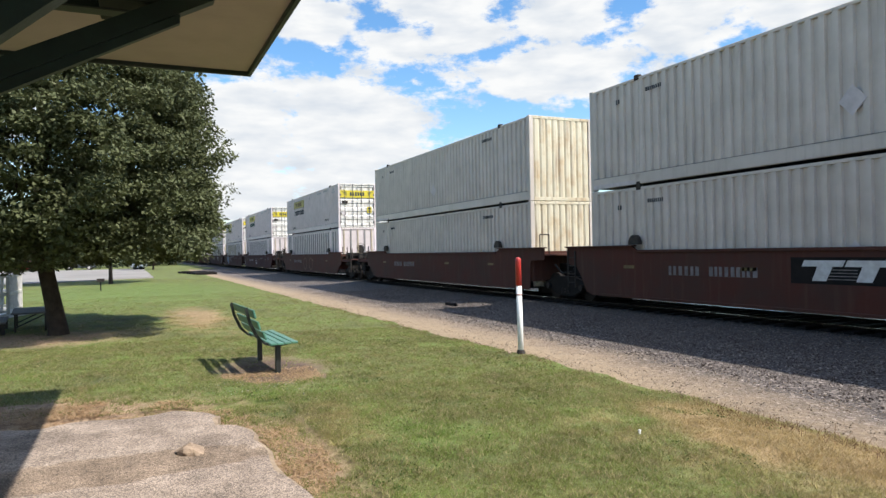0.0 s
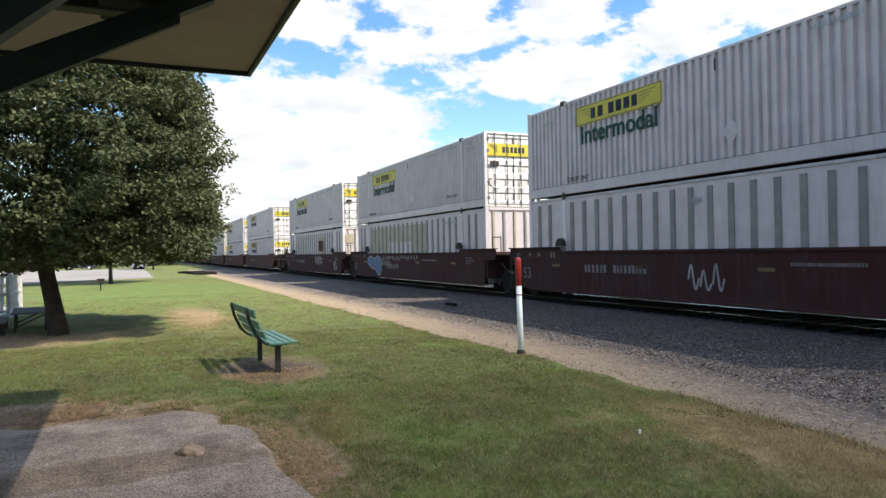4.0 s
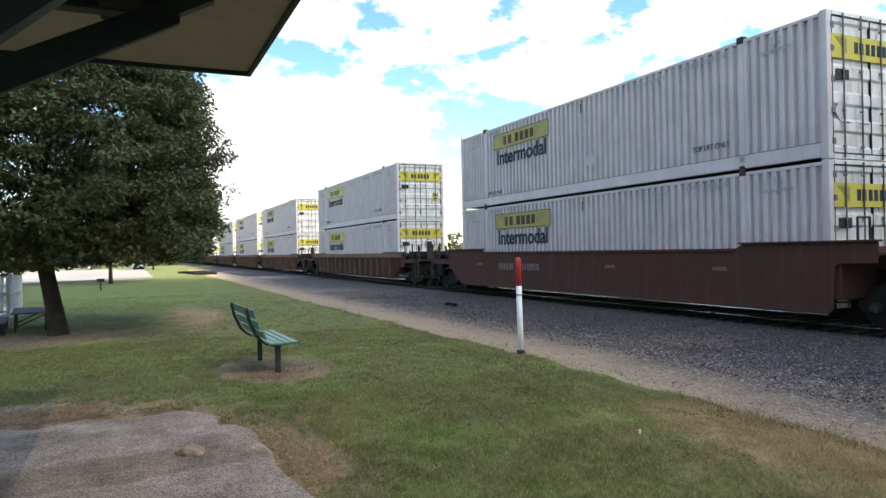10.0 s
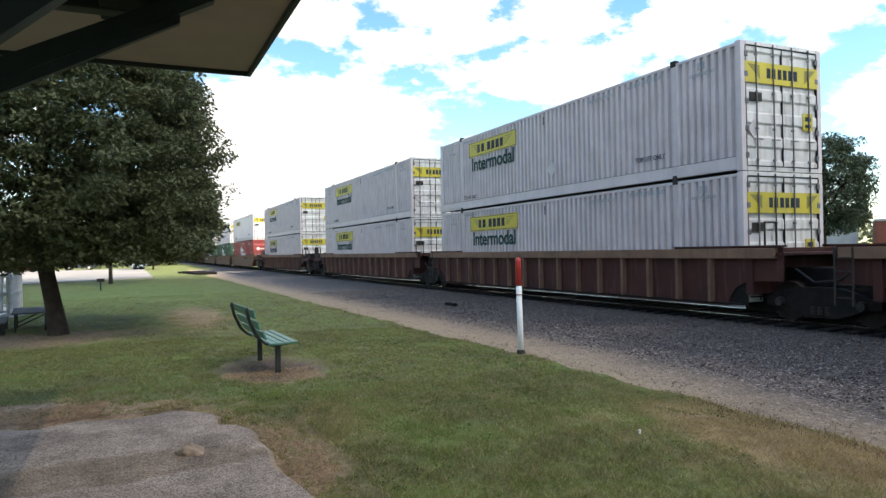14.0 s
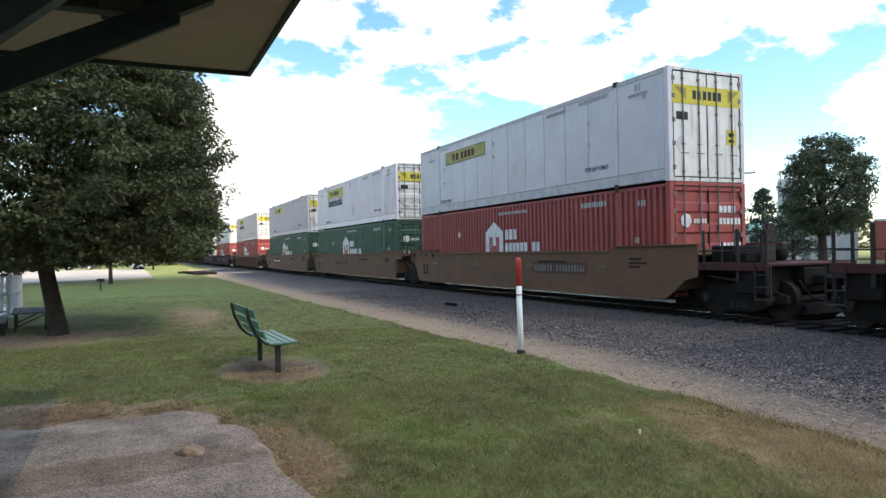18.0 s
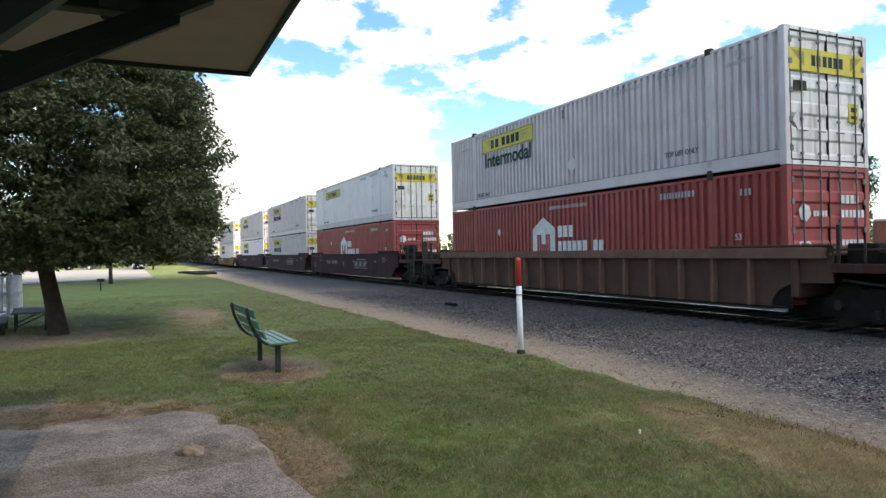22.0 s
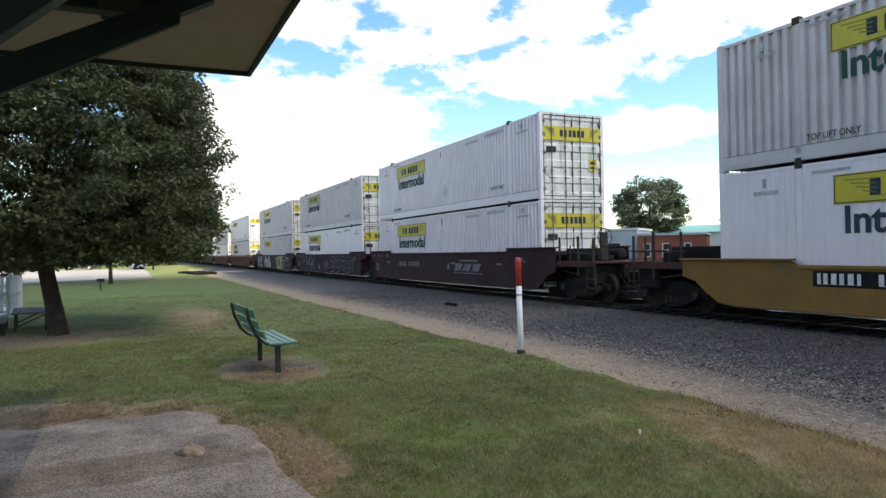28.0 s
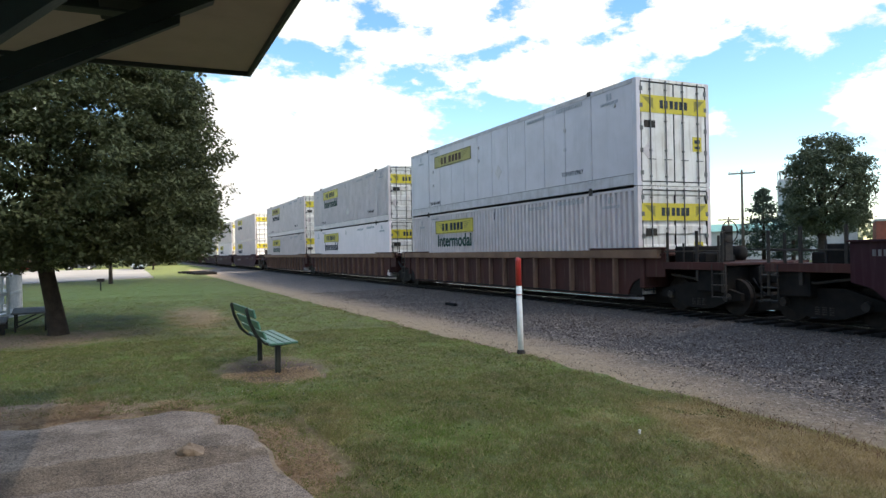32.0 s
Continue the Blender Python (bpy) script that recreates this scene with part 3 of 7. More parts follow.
    def mesh(self, name, material, smooth=False):
        me = bpy.data.meshes.new(name)
        me.from_pydata(self.v, [], self.f)
        if material:
            me.materials.append(material)
        if smooth:
            me.polygons.foreach_set("use_smooth", [True] * len(me.polygons))
        bm = bmesh.new()
        bm.from_mesh(me)
        bmesh.ops.recalc_face_normals(bm, faces=bm.faces)
        bm.to_mesh(me)
        bm.free()
        return me


def G():
    return Geo()


def part(name, geo, material, parent, label="", smooth=False, at=None):
    """Links a Geo, or a mesh made before, as one mesh object under a thing or a part."""
    me = geo.mesh(name, material, smooth) if isinstance(geo, Geo) else geo
    ob = new(name, me)
    ob.parent = parent
    if at is not None:
        ob.location = at
    if label:
        ob["label"] = label
    return ob


def thing(name, label, category, group="", kind="", at=None):
    ob = new(name)
    ob.empty_display_size = 0.2
    if at is not None:
        ob.matrix_basis = at
    return tagged(ob, label, category, group, kind)


def solid(name, geo, material, label="", category="", group="", kind="", smooth=False):
    return tagged(new(name, geo.mesh(name, material, smooth)), label, category, group, kind)


def letters(text, height, material, width=0.0, bold=0.0):
    """Lettering as a mesh in the x-z plane, facing -y, lower left corner at the origin, of a given capital height and width."""
    cu = bpy.data.curves.new("lettering", "FONT")
    cu.body, cu.size, cu.extrude, cu.offset = text, 1.0, 0.003, bold
    tmp = bpy.data.objects.new("lettering_source", cu)
    scene.collection.objects.link(tmp)
    bpy.context.view_layer.update()
    me = bpy.data.meshes.new_from_object(tmp.evaluated_get(bpy.context.evaluated_depsgraph_get()))
    bpy.data.objects.remove(tmp)
    bpy.data.curves.remove(cu)
    co = np.empty(len(me.vertices) * 3)
    me.vertices.foreach_get("co", co)
    co = co.reshape(-1, 3)
    co[:, :2] -= co[:, :2].min(axis=0)
    k = height / max(co[:, 1].max(), 1e-6)
    kx = width / co[:, 0].max() if width else k
    out = np.stack([co[:, 0] * kx, co[:, 2], co[:, 1] * k], 1)
    me.vertices.foreach_set("co", out.ravel())
    me.materials.clear()
    me.materials.append(material)
    me.update()
    me.name = "lettering"
    return me


# ---- ground, gravel bed, track ----
def span(a, b, n):
    return [a + (b - a) * i / n for i in range(n + 1)]


def sheet(name, xs, ys, height, material, kind="structure", label="", category=""):
    g = G()
    verts = [(x, y, height(x, y)) for x in xs for y in ys]
    n = len(ys)
    faces = [(i * n + j, (i + 1) * n + j, (i + 1) * n + j + 1, i * n + j + 1) for i in range(len(xs) - 1) for j in range(n - 1)]
    me = bpy.data.meshes.new(name)
    me.from_pydata(verts, [], faces)
    me.materials.append(material)
    me.polygons.foreach_set("use_smooth", [True] * len(faces))
    return tagged(new(name, me), label, category, "", kind)


def lawn_height(x, y):
    if abs(x) > 90 or abs(y) > 90:
        return -0.02
    h = 0.035 * noise.noise(Vector((x * 0.35, y * 0.35, 0))) + 0.02 * noise.noise(Vector((x * 1.3, y * 1.3, 4)))
    if y > 5.2:
        h -= 0.10 * min(1.0, (y - 5.2) / 1.6)
    if -8.8 < x < 12 and -8 < y < 1.7:
        h -= 0.05
    return h - 0.01


gx = [-3000, -1200, -500, -250, -150, -100] + span(-90, -30, 60) + span(-29.5, 4, 134) + [6, 10, 20, 40, 90, 200, 500, 1200, 3000]
gy = [-3000, -1200, -500, -200, -90, -50, -30, -20, -14, -10, -8, -6] + span(-5, 8, 65) + [9, 12, 16, 22, 35, 60, 90, 200, 500, 1200, 3000]
sheet("ground", gx, gy, lawn_height, lawn_mat, label="mown lawn with dry straw patches and bare soil", category="lawn")


def bed_edge(x):
    return 6.15 + 0.22 * noise.noise(Vector((x * 0.55, 3.1, 0))) + 0.16 * noise.noise(Vector((x * 2.1, 7.7, 0))) - 0.012 * min(0, x + 30) * 0.4


def bed_height(x, y):
    pts = ((6.0, -0.12), (6.5, -0.03), (8.0, -0.06), (10.5, -0.03), (11.6, 0.05), (12.2, 0.10), (15.0, 0.10), (16.2, 0.0), (19.0, -0.12))
    h = pts[-1][1]
    for (a, ha), (b, hb) in zip(pts, pts[1:]):
        if y <= b:
            h = ha + (hb - ha) * max(0.0, (y - a) / (b - a))
            break
    return h + (0.02 * noise.noise(Vector((x * 0.9, y * 0.9, 9))) + 0.012 * noise.noise(Vector((x * 4, y * 4, 2))) if x > -60 else 0)


def gravel_bed():
    xs = [-500, -350, -250, -180, -130, -100, -80] + span(-70, 6, 250) + [10, 20, 40, 80]
    ks = [0.0, 0.02, 0.05] + span(0.08, 0.62, 34) + [0.7, 0.8, 0.9, 1.0]
    verts, n = [], len(ks)
    for x in xs:
        e = bed_edge(x)
        for k in ks:
            y = e + (19.0 - e) * k
            verts.append((x, y, bed_height(x, y) if k > 0 else -0.14))
    faces = [(i * n + j, (i + 1) * n + j, (i + 1) * n + j + 1, i * n + j + 1) for i in range(len(xs) - 1) for j in range(n - 1)]
    me = bpy.data.meshes.new("gravel_bed")
    me.from_pydata(verts, [], faces)
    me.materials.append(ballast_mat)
    me.polygons.foreach_set("use_smooth", [True] * len(faces))
    return tagged(new("gravel_bed", me), "grey crushed-stone ballast with a sandy edge", "ballast", "", "structure")


gravel_bed()


def railway_track():
    tr = thing("railway_track", "single railway track with rusty rails on dark timber ties", "railway track", "", "structure")
    prof = [(-0.07, 0), (0.07, 0), (0.07, 0.012), (0.012, 0.035), (0.010, 0.125), (0.034, 0.140), (0.034, 0.160), (-0.034, 0.160), (-0.034, 0.140), (-0.010, 0.125), (-0.012, 0.035), (-0.07, 0.012)]
    for s in (-1, 1):
        y = TRACK_Y + s * 0.7525
        part("rail", G().prism([(y + p, 0.035 + q) for p, q in prof], -450, 70, "x"), rail_web, tr)
        part("rail_head", G().box(-450, 70, y - 0.034, y + 0.034, 0.1955, RAIL_Z), rail_top, tr, "polished steel running surface")
    tie = G().box(-0.115, 0.115, -1.3, 1.3, 0.0, 0.17, 0.012).mesh("tie", tie_wood)
    for i in range(85):
        part("tie", tie, None, tr, at=(6 - 0.52 * i, TRACK_Y + random.uniform(-0.03, 0.03), -0.015 + random.uniform(-0.008, 0.01)))
    return tr


railway_track()

# ---- concrete pad under the roof ----
PAD = [(-8.95, -5.5), (-8.70, -2.6), (-8.42, -1.5), (-8.28, -1.0), (-8.40, -0.4), (-8.26, 0.04), (-8.45, 0.46), (-8.27, 0.70), (-7.96, 0.84), (-7.52, 0.80), (-7.36, 1.02),
       (-7.18, 1.10), (-6.7, 1.08), (-6.29, 1.12), (-5.85, 1.07), (-5.4, 1.13), (-4.9, 1.18), (-4.2, 1.20), (-2.0, 1.25), (9.0, 1.25), (9.0, -5.5)]


def concrete_pad():
    fine = []
    for (a, b), (c, d) in zip(PAD, PAD[1:]):
        n = max(1, int(math.hypot(c - a, d - b) / 0.12)) if a < -3 else 1
        for i in range(n):
            t = i / n
            w = 0.045 * noise.noise(Vector((a + (c - a) * t, b + (d - b) * t, 1.0)) * 3.0)
            fine.append((a + (c - a) * t + w, b + (d - b) * t + w))
    fine.append(PAD[-1])
    g = G()
    n = len(fine)
    rim = [0.015 + 0.09 * max(0.0, 0.35 + noise.noise(Vector((x * 2.7, y * 2.7, 6.0)))) for x, y in fine]
    inner = [(x + (r if x < -7.5 else 0), y - (r if y > 0 else 0)) for (x, y), r in zip(fine, rim)]
    g.add([(x, y, -0.12) for x, y in fine] + [(x, y, 0.030) for x, y in fine] + [(x, y, 0.055) for x, y in inner],
          [(i, (i + 1) % n, n + (i + 1) % n, n + i) for i in range(n)] + [(n + i, n + (i + 1) % n, 2 * n + (i + 1) % n, 2 * n + i) for i in range(n)] + [tuple(range(2 * n, 3 * n))])
    pad = solid("concrete_pad", g, slab_mat, "worn exposed-aggregate concrete pad with broken edges", "concrete pad", "", "structure")
    pad.data.materials.append(rim_mat)
    for p in pad.data.polygons:
        if p.index < 2 * n:
            p.material_index = 1
    return pad


concrete_pad()


# ---- the unseen cloud that drifts over the sun to shade the place: its soft front edge comes over the pad and moves off down the line ----
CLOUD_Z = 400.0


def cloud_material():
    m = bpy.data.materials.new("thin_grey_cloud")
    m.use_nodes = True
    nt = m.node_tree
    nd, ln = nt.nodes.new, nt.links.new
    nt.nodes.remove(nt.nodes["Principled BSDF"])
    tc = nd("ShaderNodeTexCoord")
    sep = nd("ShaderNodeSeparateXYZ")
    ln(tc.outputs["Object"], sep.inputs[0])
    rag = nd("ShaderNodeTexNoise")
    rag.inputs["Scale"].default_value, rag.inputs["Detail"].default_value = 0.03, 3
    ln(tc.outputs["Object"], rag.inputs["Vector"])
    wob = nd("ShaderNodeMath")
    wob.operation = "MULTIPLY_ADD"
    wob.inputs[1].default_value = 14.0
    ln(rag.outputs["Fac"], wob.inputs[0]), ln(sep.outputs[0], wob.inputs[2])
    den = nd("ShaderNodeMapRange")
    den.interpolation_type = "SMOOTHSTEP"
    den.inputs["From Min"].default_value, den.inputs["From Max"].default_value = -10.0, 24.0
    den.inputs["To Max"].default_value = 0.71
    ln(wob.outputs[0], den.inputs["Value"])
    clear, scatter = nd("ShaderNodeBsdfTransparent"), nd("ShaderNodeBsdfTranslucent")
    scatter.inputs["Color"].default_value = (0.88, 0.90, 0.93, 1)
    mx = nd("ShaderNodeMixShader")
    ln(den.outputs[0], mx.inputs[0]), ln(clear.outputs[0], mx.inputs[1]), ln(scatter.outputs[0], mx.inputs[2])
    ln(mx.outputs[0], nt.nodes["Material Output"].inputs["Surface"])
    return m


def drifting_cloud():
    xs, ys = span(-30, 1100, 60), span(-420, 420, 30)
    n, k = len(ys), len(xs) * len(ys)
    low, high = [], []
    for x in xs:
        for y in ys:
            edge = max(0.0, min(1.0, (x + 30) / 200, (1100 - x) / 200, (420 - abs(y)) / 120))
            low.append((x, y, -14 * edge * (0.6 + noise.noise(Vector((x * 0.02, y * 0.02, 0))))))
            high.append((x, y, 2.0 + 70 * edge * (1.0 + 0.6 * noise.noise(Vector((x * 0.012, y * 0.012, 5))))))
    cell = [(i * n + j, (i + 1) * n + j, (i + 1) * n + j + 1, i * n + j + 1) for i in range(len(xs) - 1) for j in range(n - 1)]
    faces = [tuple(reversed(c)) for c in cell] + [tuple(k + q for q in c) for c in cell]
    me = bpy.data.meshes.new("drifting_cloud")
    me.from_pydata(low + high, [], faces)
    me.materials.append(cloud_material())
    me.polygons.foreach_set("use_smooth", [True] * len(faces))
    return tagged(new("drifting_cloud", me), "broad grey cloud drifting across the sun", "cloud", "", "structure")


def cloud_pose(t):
    """The shadow's front edge passes the pad at about four seconds at 8 m/s, then slows and hangs short of the parking
    lot, which stays sunlit.
    """
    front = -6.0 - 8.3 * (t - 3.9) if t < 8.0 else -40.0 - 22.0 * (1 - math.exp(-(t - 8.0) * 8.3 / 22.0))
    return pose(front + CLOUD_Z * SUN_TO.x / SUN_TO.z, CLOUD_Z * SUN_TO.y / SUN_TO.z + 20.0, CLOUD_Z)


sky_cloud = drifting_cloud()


# ---- depot roof overhead ----
def depot_roof():
    roof = thing("depot_roof", "deep depot roof overhang with beige soffit and dark green braces", "roof", "", "structure")
    z, ex, ey = 4.0, -8.40, 1.33
    # soffit ring: overhang at the end and along the side
    part("soffit_end", G().box(ex + 0.05, -6.50, -6.0, ey - 0.05, z, z + 0.02), soffit_paint, roof, "beige soffit board")
    part("soffit_side", G().box(-6.496, 12.0, 0.40, ey - 0.05, z, z + 0.02), soffit_paint, roof, "beige soffit board")
    part("fascia_end", G().box(ex, ex + 0.05, -6.0, ey, z - 0.05, z + 0.16, 0.008), roof_green, roof)
    part("fascia_side", G().box(ex + 0.052, 12.0, ey - 0.05, ey, z - 0.05, z + 0.16, 0.008), roof_green, roof)
    part("drip_edge", G().box(ex - 0.03, ex + 0.02, -6.0, ey + 0.03, z + 0.162, z + 0.19), shingle, roof)
    part("drip_edge", G().box(ex + 0.022, 12.0, ey - 0.02, ey + 0.03, z + 0.162, z + 0.19), shingle, roof)
    part("end_beam", G().box(-6.55, -6.37, -6.0, 0.02, z - 0.10, z - 0.004, 0.01), roof_green, roof)
    # added dark box, only covers the pale soffit showing above the brace
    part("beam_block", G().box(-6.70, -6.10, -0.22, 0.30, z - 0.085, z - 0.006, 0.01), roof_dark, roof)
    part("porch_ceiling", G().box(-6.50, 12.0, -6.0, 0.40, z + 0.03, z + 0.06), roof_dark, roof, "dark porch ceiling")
    # hipped roof above
    rz = z + 0.2
    part("roof_slope", G().add([(ex - 0.03, ey + 0.03, rz), (12, ey + 0.03, rz), (12, -2.5, rz + 2.0), (ex + 3.8, -2.5, rz + 2.0), (ex - 0.03, -6.0, rz), (12, -6.0, rz)],
                               [(0, 1, 2, 3), (0, 3, 4), (4, 3, 2, 5), (0, 4, 5, 1), (1, 5, 2)]), shingle, roof, "brown shingled hip roof")
    # knee braces that carry the overhang
    def beam(x, half, pts):
        return G().add([(x + s * half, y, zz) for s in (-1, 1) for y, zz in pts], [(0, 1, 2, 3), (7, 6, 5, 4), (0, 4, 5, 1), (1, 5, 6, 2), (2, 6, 7, 3), (3, 7, 4, 0)])
    for x in (-6.15, -1.8, 0.9):
        part("knee_brace", beam(x, 0.065, ((-1.55, 2.84), (0.675, 3.996), (0.365, 3.996), (-1.55, 3.02))), roof_green, roof, "dark green timber knee brace")
        part("brace_batten", beam(x, 0.035, ((-1.55, 2.732), (0.395, 3.776), (0.40, 3.85), (-1.55, 2.836))), roof_green, roof)
    part("knee_brace", beam(-4.2, 0.065, ((-1.55, 2.14), (0.56, 3.996), (0.40, 3.996), (-1.55, 2.36))), roof_green, roof, "dark green timber knee brace")
    part("ceiling_lamp", G().tube([(-5.75, 0.02, 4.0), (-5.75, 0.02, 3.93), (-5.75, 0.02, 3.90), (-5.75, 0.02, 3.84)], [0.05, 0.05, 0.12, 0.13], 14), dark_iron, roof, "dark ceiling lamp, switched off")
    # wall that carries the roof, beside the camera
    part("depot_wall", G().box(-3.4, 12.0, -1.75, -1.55, 0.0, 4.03), depot_wall, roof)
    part("depot_wall", G().box(-3.4, -3.2, -5.8, -1.752, 0.0, 4.03), depot_wall, roof)
    part("depot_wall", G().box(-3.198, 12.0, -5.8, -5.6, 0.0, 4.03), depot_wall, roof)
    part("depot_wall", G().box(11.8, 12.0, -5.598, -1.752, 0.0, 4.03), depot_wall, roof)
    part("wall_post", G().box(-6.95, -6.75, -1.75, -1.55, 0.05, 3.86, 0.01), roof_green, roof)
    part("wall_post", G().box(-6.25, -6.05, -1.56, -1.36, 0.05, 4.02, 0.01), roof_green, roof)
    return roof


depot_roof()


# ---- bench, post, rock ----
def park_bench():
    b = thing("park_bench", "green slatted park bench with black steel legs on bare soil", "bench", at=pose(-11.45, 2.0, -0.01, 0, 0, 1.5))
    half = 0.92
    # side frames: back sweep, seat rail
    line = [(-0.46, 1.01), (-0.41, 0.80), (-0.31, 0.58), (-0.19, 0.455), (-0.06, 0.415), (0.10, 0.425), (0.27, 0.455)]
    for s in (-1, 1):
        g = G()
        x = s * 0.72
        poly = [(y, z - 0.018) for y, z in line] + [(y, z + 0.018) for y, z in reversed(line)]
        poly = [(y + (0.0 if z < 0.5 else (-0.018 if i < len(line) else 0.018)), z) for i, (y, z) in enumerate(poly)]
        g.prism(poly, x - 0.022, x + 0.022, "x")
        part("end_frame", g, bench_iron, b)
        part("leg", G().box(x - 0.04, x + 0.04, -0.03, 0.05, -0.05, 0.425, 0.008), bench_iron, b)
    slat = G().box(-half, half, -0.050, 0.050, 0, 0.034, 0.008).mesh("seat_slat", bench_green)
    for y in (-0.09, 0.018, 0.126, 0.234):
        part("seat_slat", slat, None, b, at=(0, y, 0.438 + max(0, y - 0.05) * 0.06))
    back = G().box(-half, half, -0.017, 0.017, -0.068, 0.068, 0.008).mesh("back_slat", bench_green)
    for y, z, a in ((-0.225, 0.60, -24), (-0.305, 0.755, -18), (-0.37, 0.93, -14)):
        o = part("back_slat", back, None, b, at=(0, y, z))
        o.rotation_euler = (radians(-a), 0, 0)
    return b


park_bench()


def marker_post():
    p = thing("marker_post", "white steel marker post with a red reflective top", "marker post", at=pose(-10.69, 6.37, -0.04, 0.4, -0.8))
    part("shaft", G().tube([(0, 0, -0.2), (0, 0, 1.20)], 0.052, 16), white_paint, p, "white shaft", True)
    part("cap", G().tube([(0, 0, 1.205), (0, 0, 1.66), (0, 0, 1.70), (0, 0, 1.72)], [0.0535, 0.0535, 0.048, 0.022], 16), red_paint, p, "red reflective cap", True)
    part("band", G().tube([(0, 0, 1.03), (0, 0, 1.055)], 0.0545, 16), red_sign, p, "thin red band", True)
    part("base_collar", G().tube([(0, 0, -0.02), (0, 0, 0.05)], [0.085, 0.06], 10), dark_iron, p)
    return p


marker_post()


def stone(name, at, size, seed, material, label):
    rnd = random.Random(seed)
    bm = bmesh.new()
    bmesh.ops.create_icosphere(bm, subdivisions=2, radius=1.0)
    cut = [Vector((rnd.uniform(-1, 1), rnd.uniform(-1, 1), rnd.uniform(-0.6, 1))).normalized() for _ in range(9)]
    for v in bm.verts:
        for q in cut:
            over = v.co.dot(q) - 0.55
            if over > 0:
                v.co -= q * over
        k = 1 + 0.2 * noise.noise(v.co * 1.3 + Vector((seed, 0, 0)))
        v.co = Vector((v.co.x * size[0], v.co.y * size[1], max(v.co.z, -0.55) * size[2])) * k
    me = bpy.data.meshes.new(name)
    bm.to_mesh(me)
    bm.free()
    me.materials.append(material)
    o = new(name, me)
    o.matrix_basis = pose(*at, 0, 0, rnd.uniform(0, 360))
    return tagged(o, label, "rock")


stone("rock", (-6.50, 0.43, 0.085), (0.135, 0.150, 0.082), 3, rock_mat, "flat tan rock lying on the concrete pad")
stone("rock", (-10.55, 6.05, 0.0), (0.05, 0.05, 0.04), 5, rock_mat, "small stone beside the marker post")


# ---- trees ----
def leaf_cloud(rnd, centres, per, spread, size, flat=0.5):
    """Many small folded leaves round given centres, as vertices and faces."""
    np_rnd = np.random.RandomState(rnd)
    c = np.repeat(np.array([p[:3] for p in centres]), per, axis=0)
    r = np.repeat(np.array([p[3] for p in centres]), per)
    n = len(c)
    d = np_rnd.normal(size=(n, 3))
    d /= np.linalg.norm(d, axis=1)[:, None]
    rad = r * np_rnd.uniform(0.25, 1.0, n) ** 0.6
    pos = c + d * rad[:, None] * np.array([1, 1, flat])
    a = d * np.array([0.9, 0.9, 0.2]) + 0.6 * np_rnd.normal(size=(n, 3)) + np.array([0, 0, -0.35])
    a /= np.linalg.norm(a, axis=1)[:, None]
    b = np.cross(a, np.array([0, 0, 1.0]) + 0.5 * np_rnd.normal(size=(n, 3)))
    b /= np.maximum(np.linalg.norm(b, axis=1), 1e-6)[:, None]
    nn = np.cross(a, b)
    s = size * np_rnd.uniform(0.6, 1.3, n)[:, None]
    v = np.stack([pos - a * s * 0.55, pos + b * s * 0.36 + nn * s * 0.12, pos + a * s * 0.65, pos - b * s * 0.36 + nn * s * 0.12], 1).reshape(-1, 3)
    f = np.arange(4 * n).reshape(-1, 4)
    return v, f


def raw_mesh(name, v, f, material):
    me = bpy.data.meshes.new(name)
    n, k = len(f), f.shape[1]
    me.vertices.add(len(v))
    me.vertices.foreach_set("co", np.asarray(v, dtype=np.float32).ravel())
    me.loops.add(n * k)
    me.loops.foreach_set("vertex_index", np.asarray(f, dtype=np.int32).ravel())
    me.polygons.add(n)
    me.polygons.foreach_set("loop_start", np.arange(0, n * k, k, dtype=np.int32))
    me.update(calc_edges=True)
    me.materials.append(material)
    return me


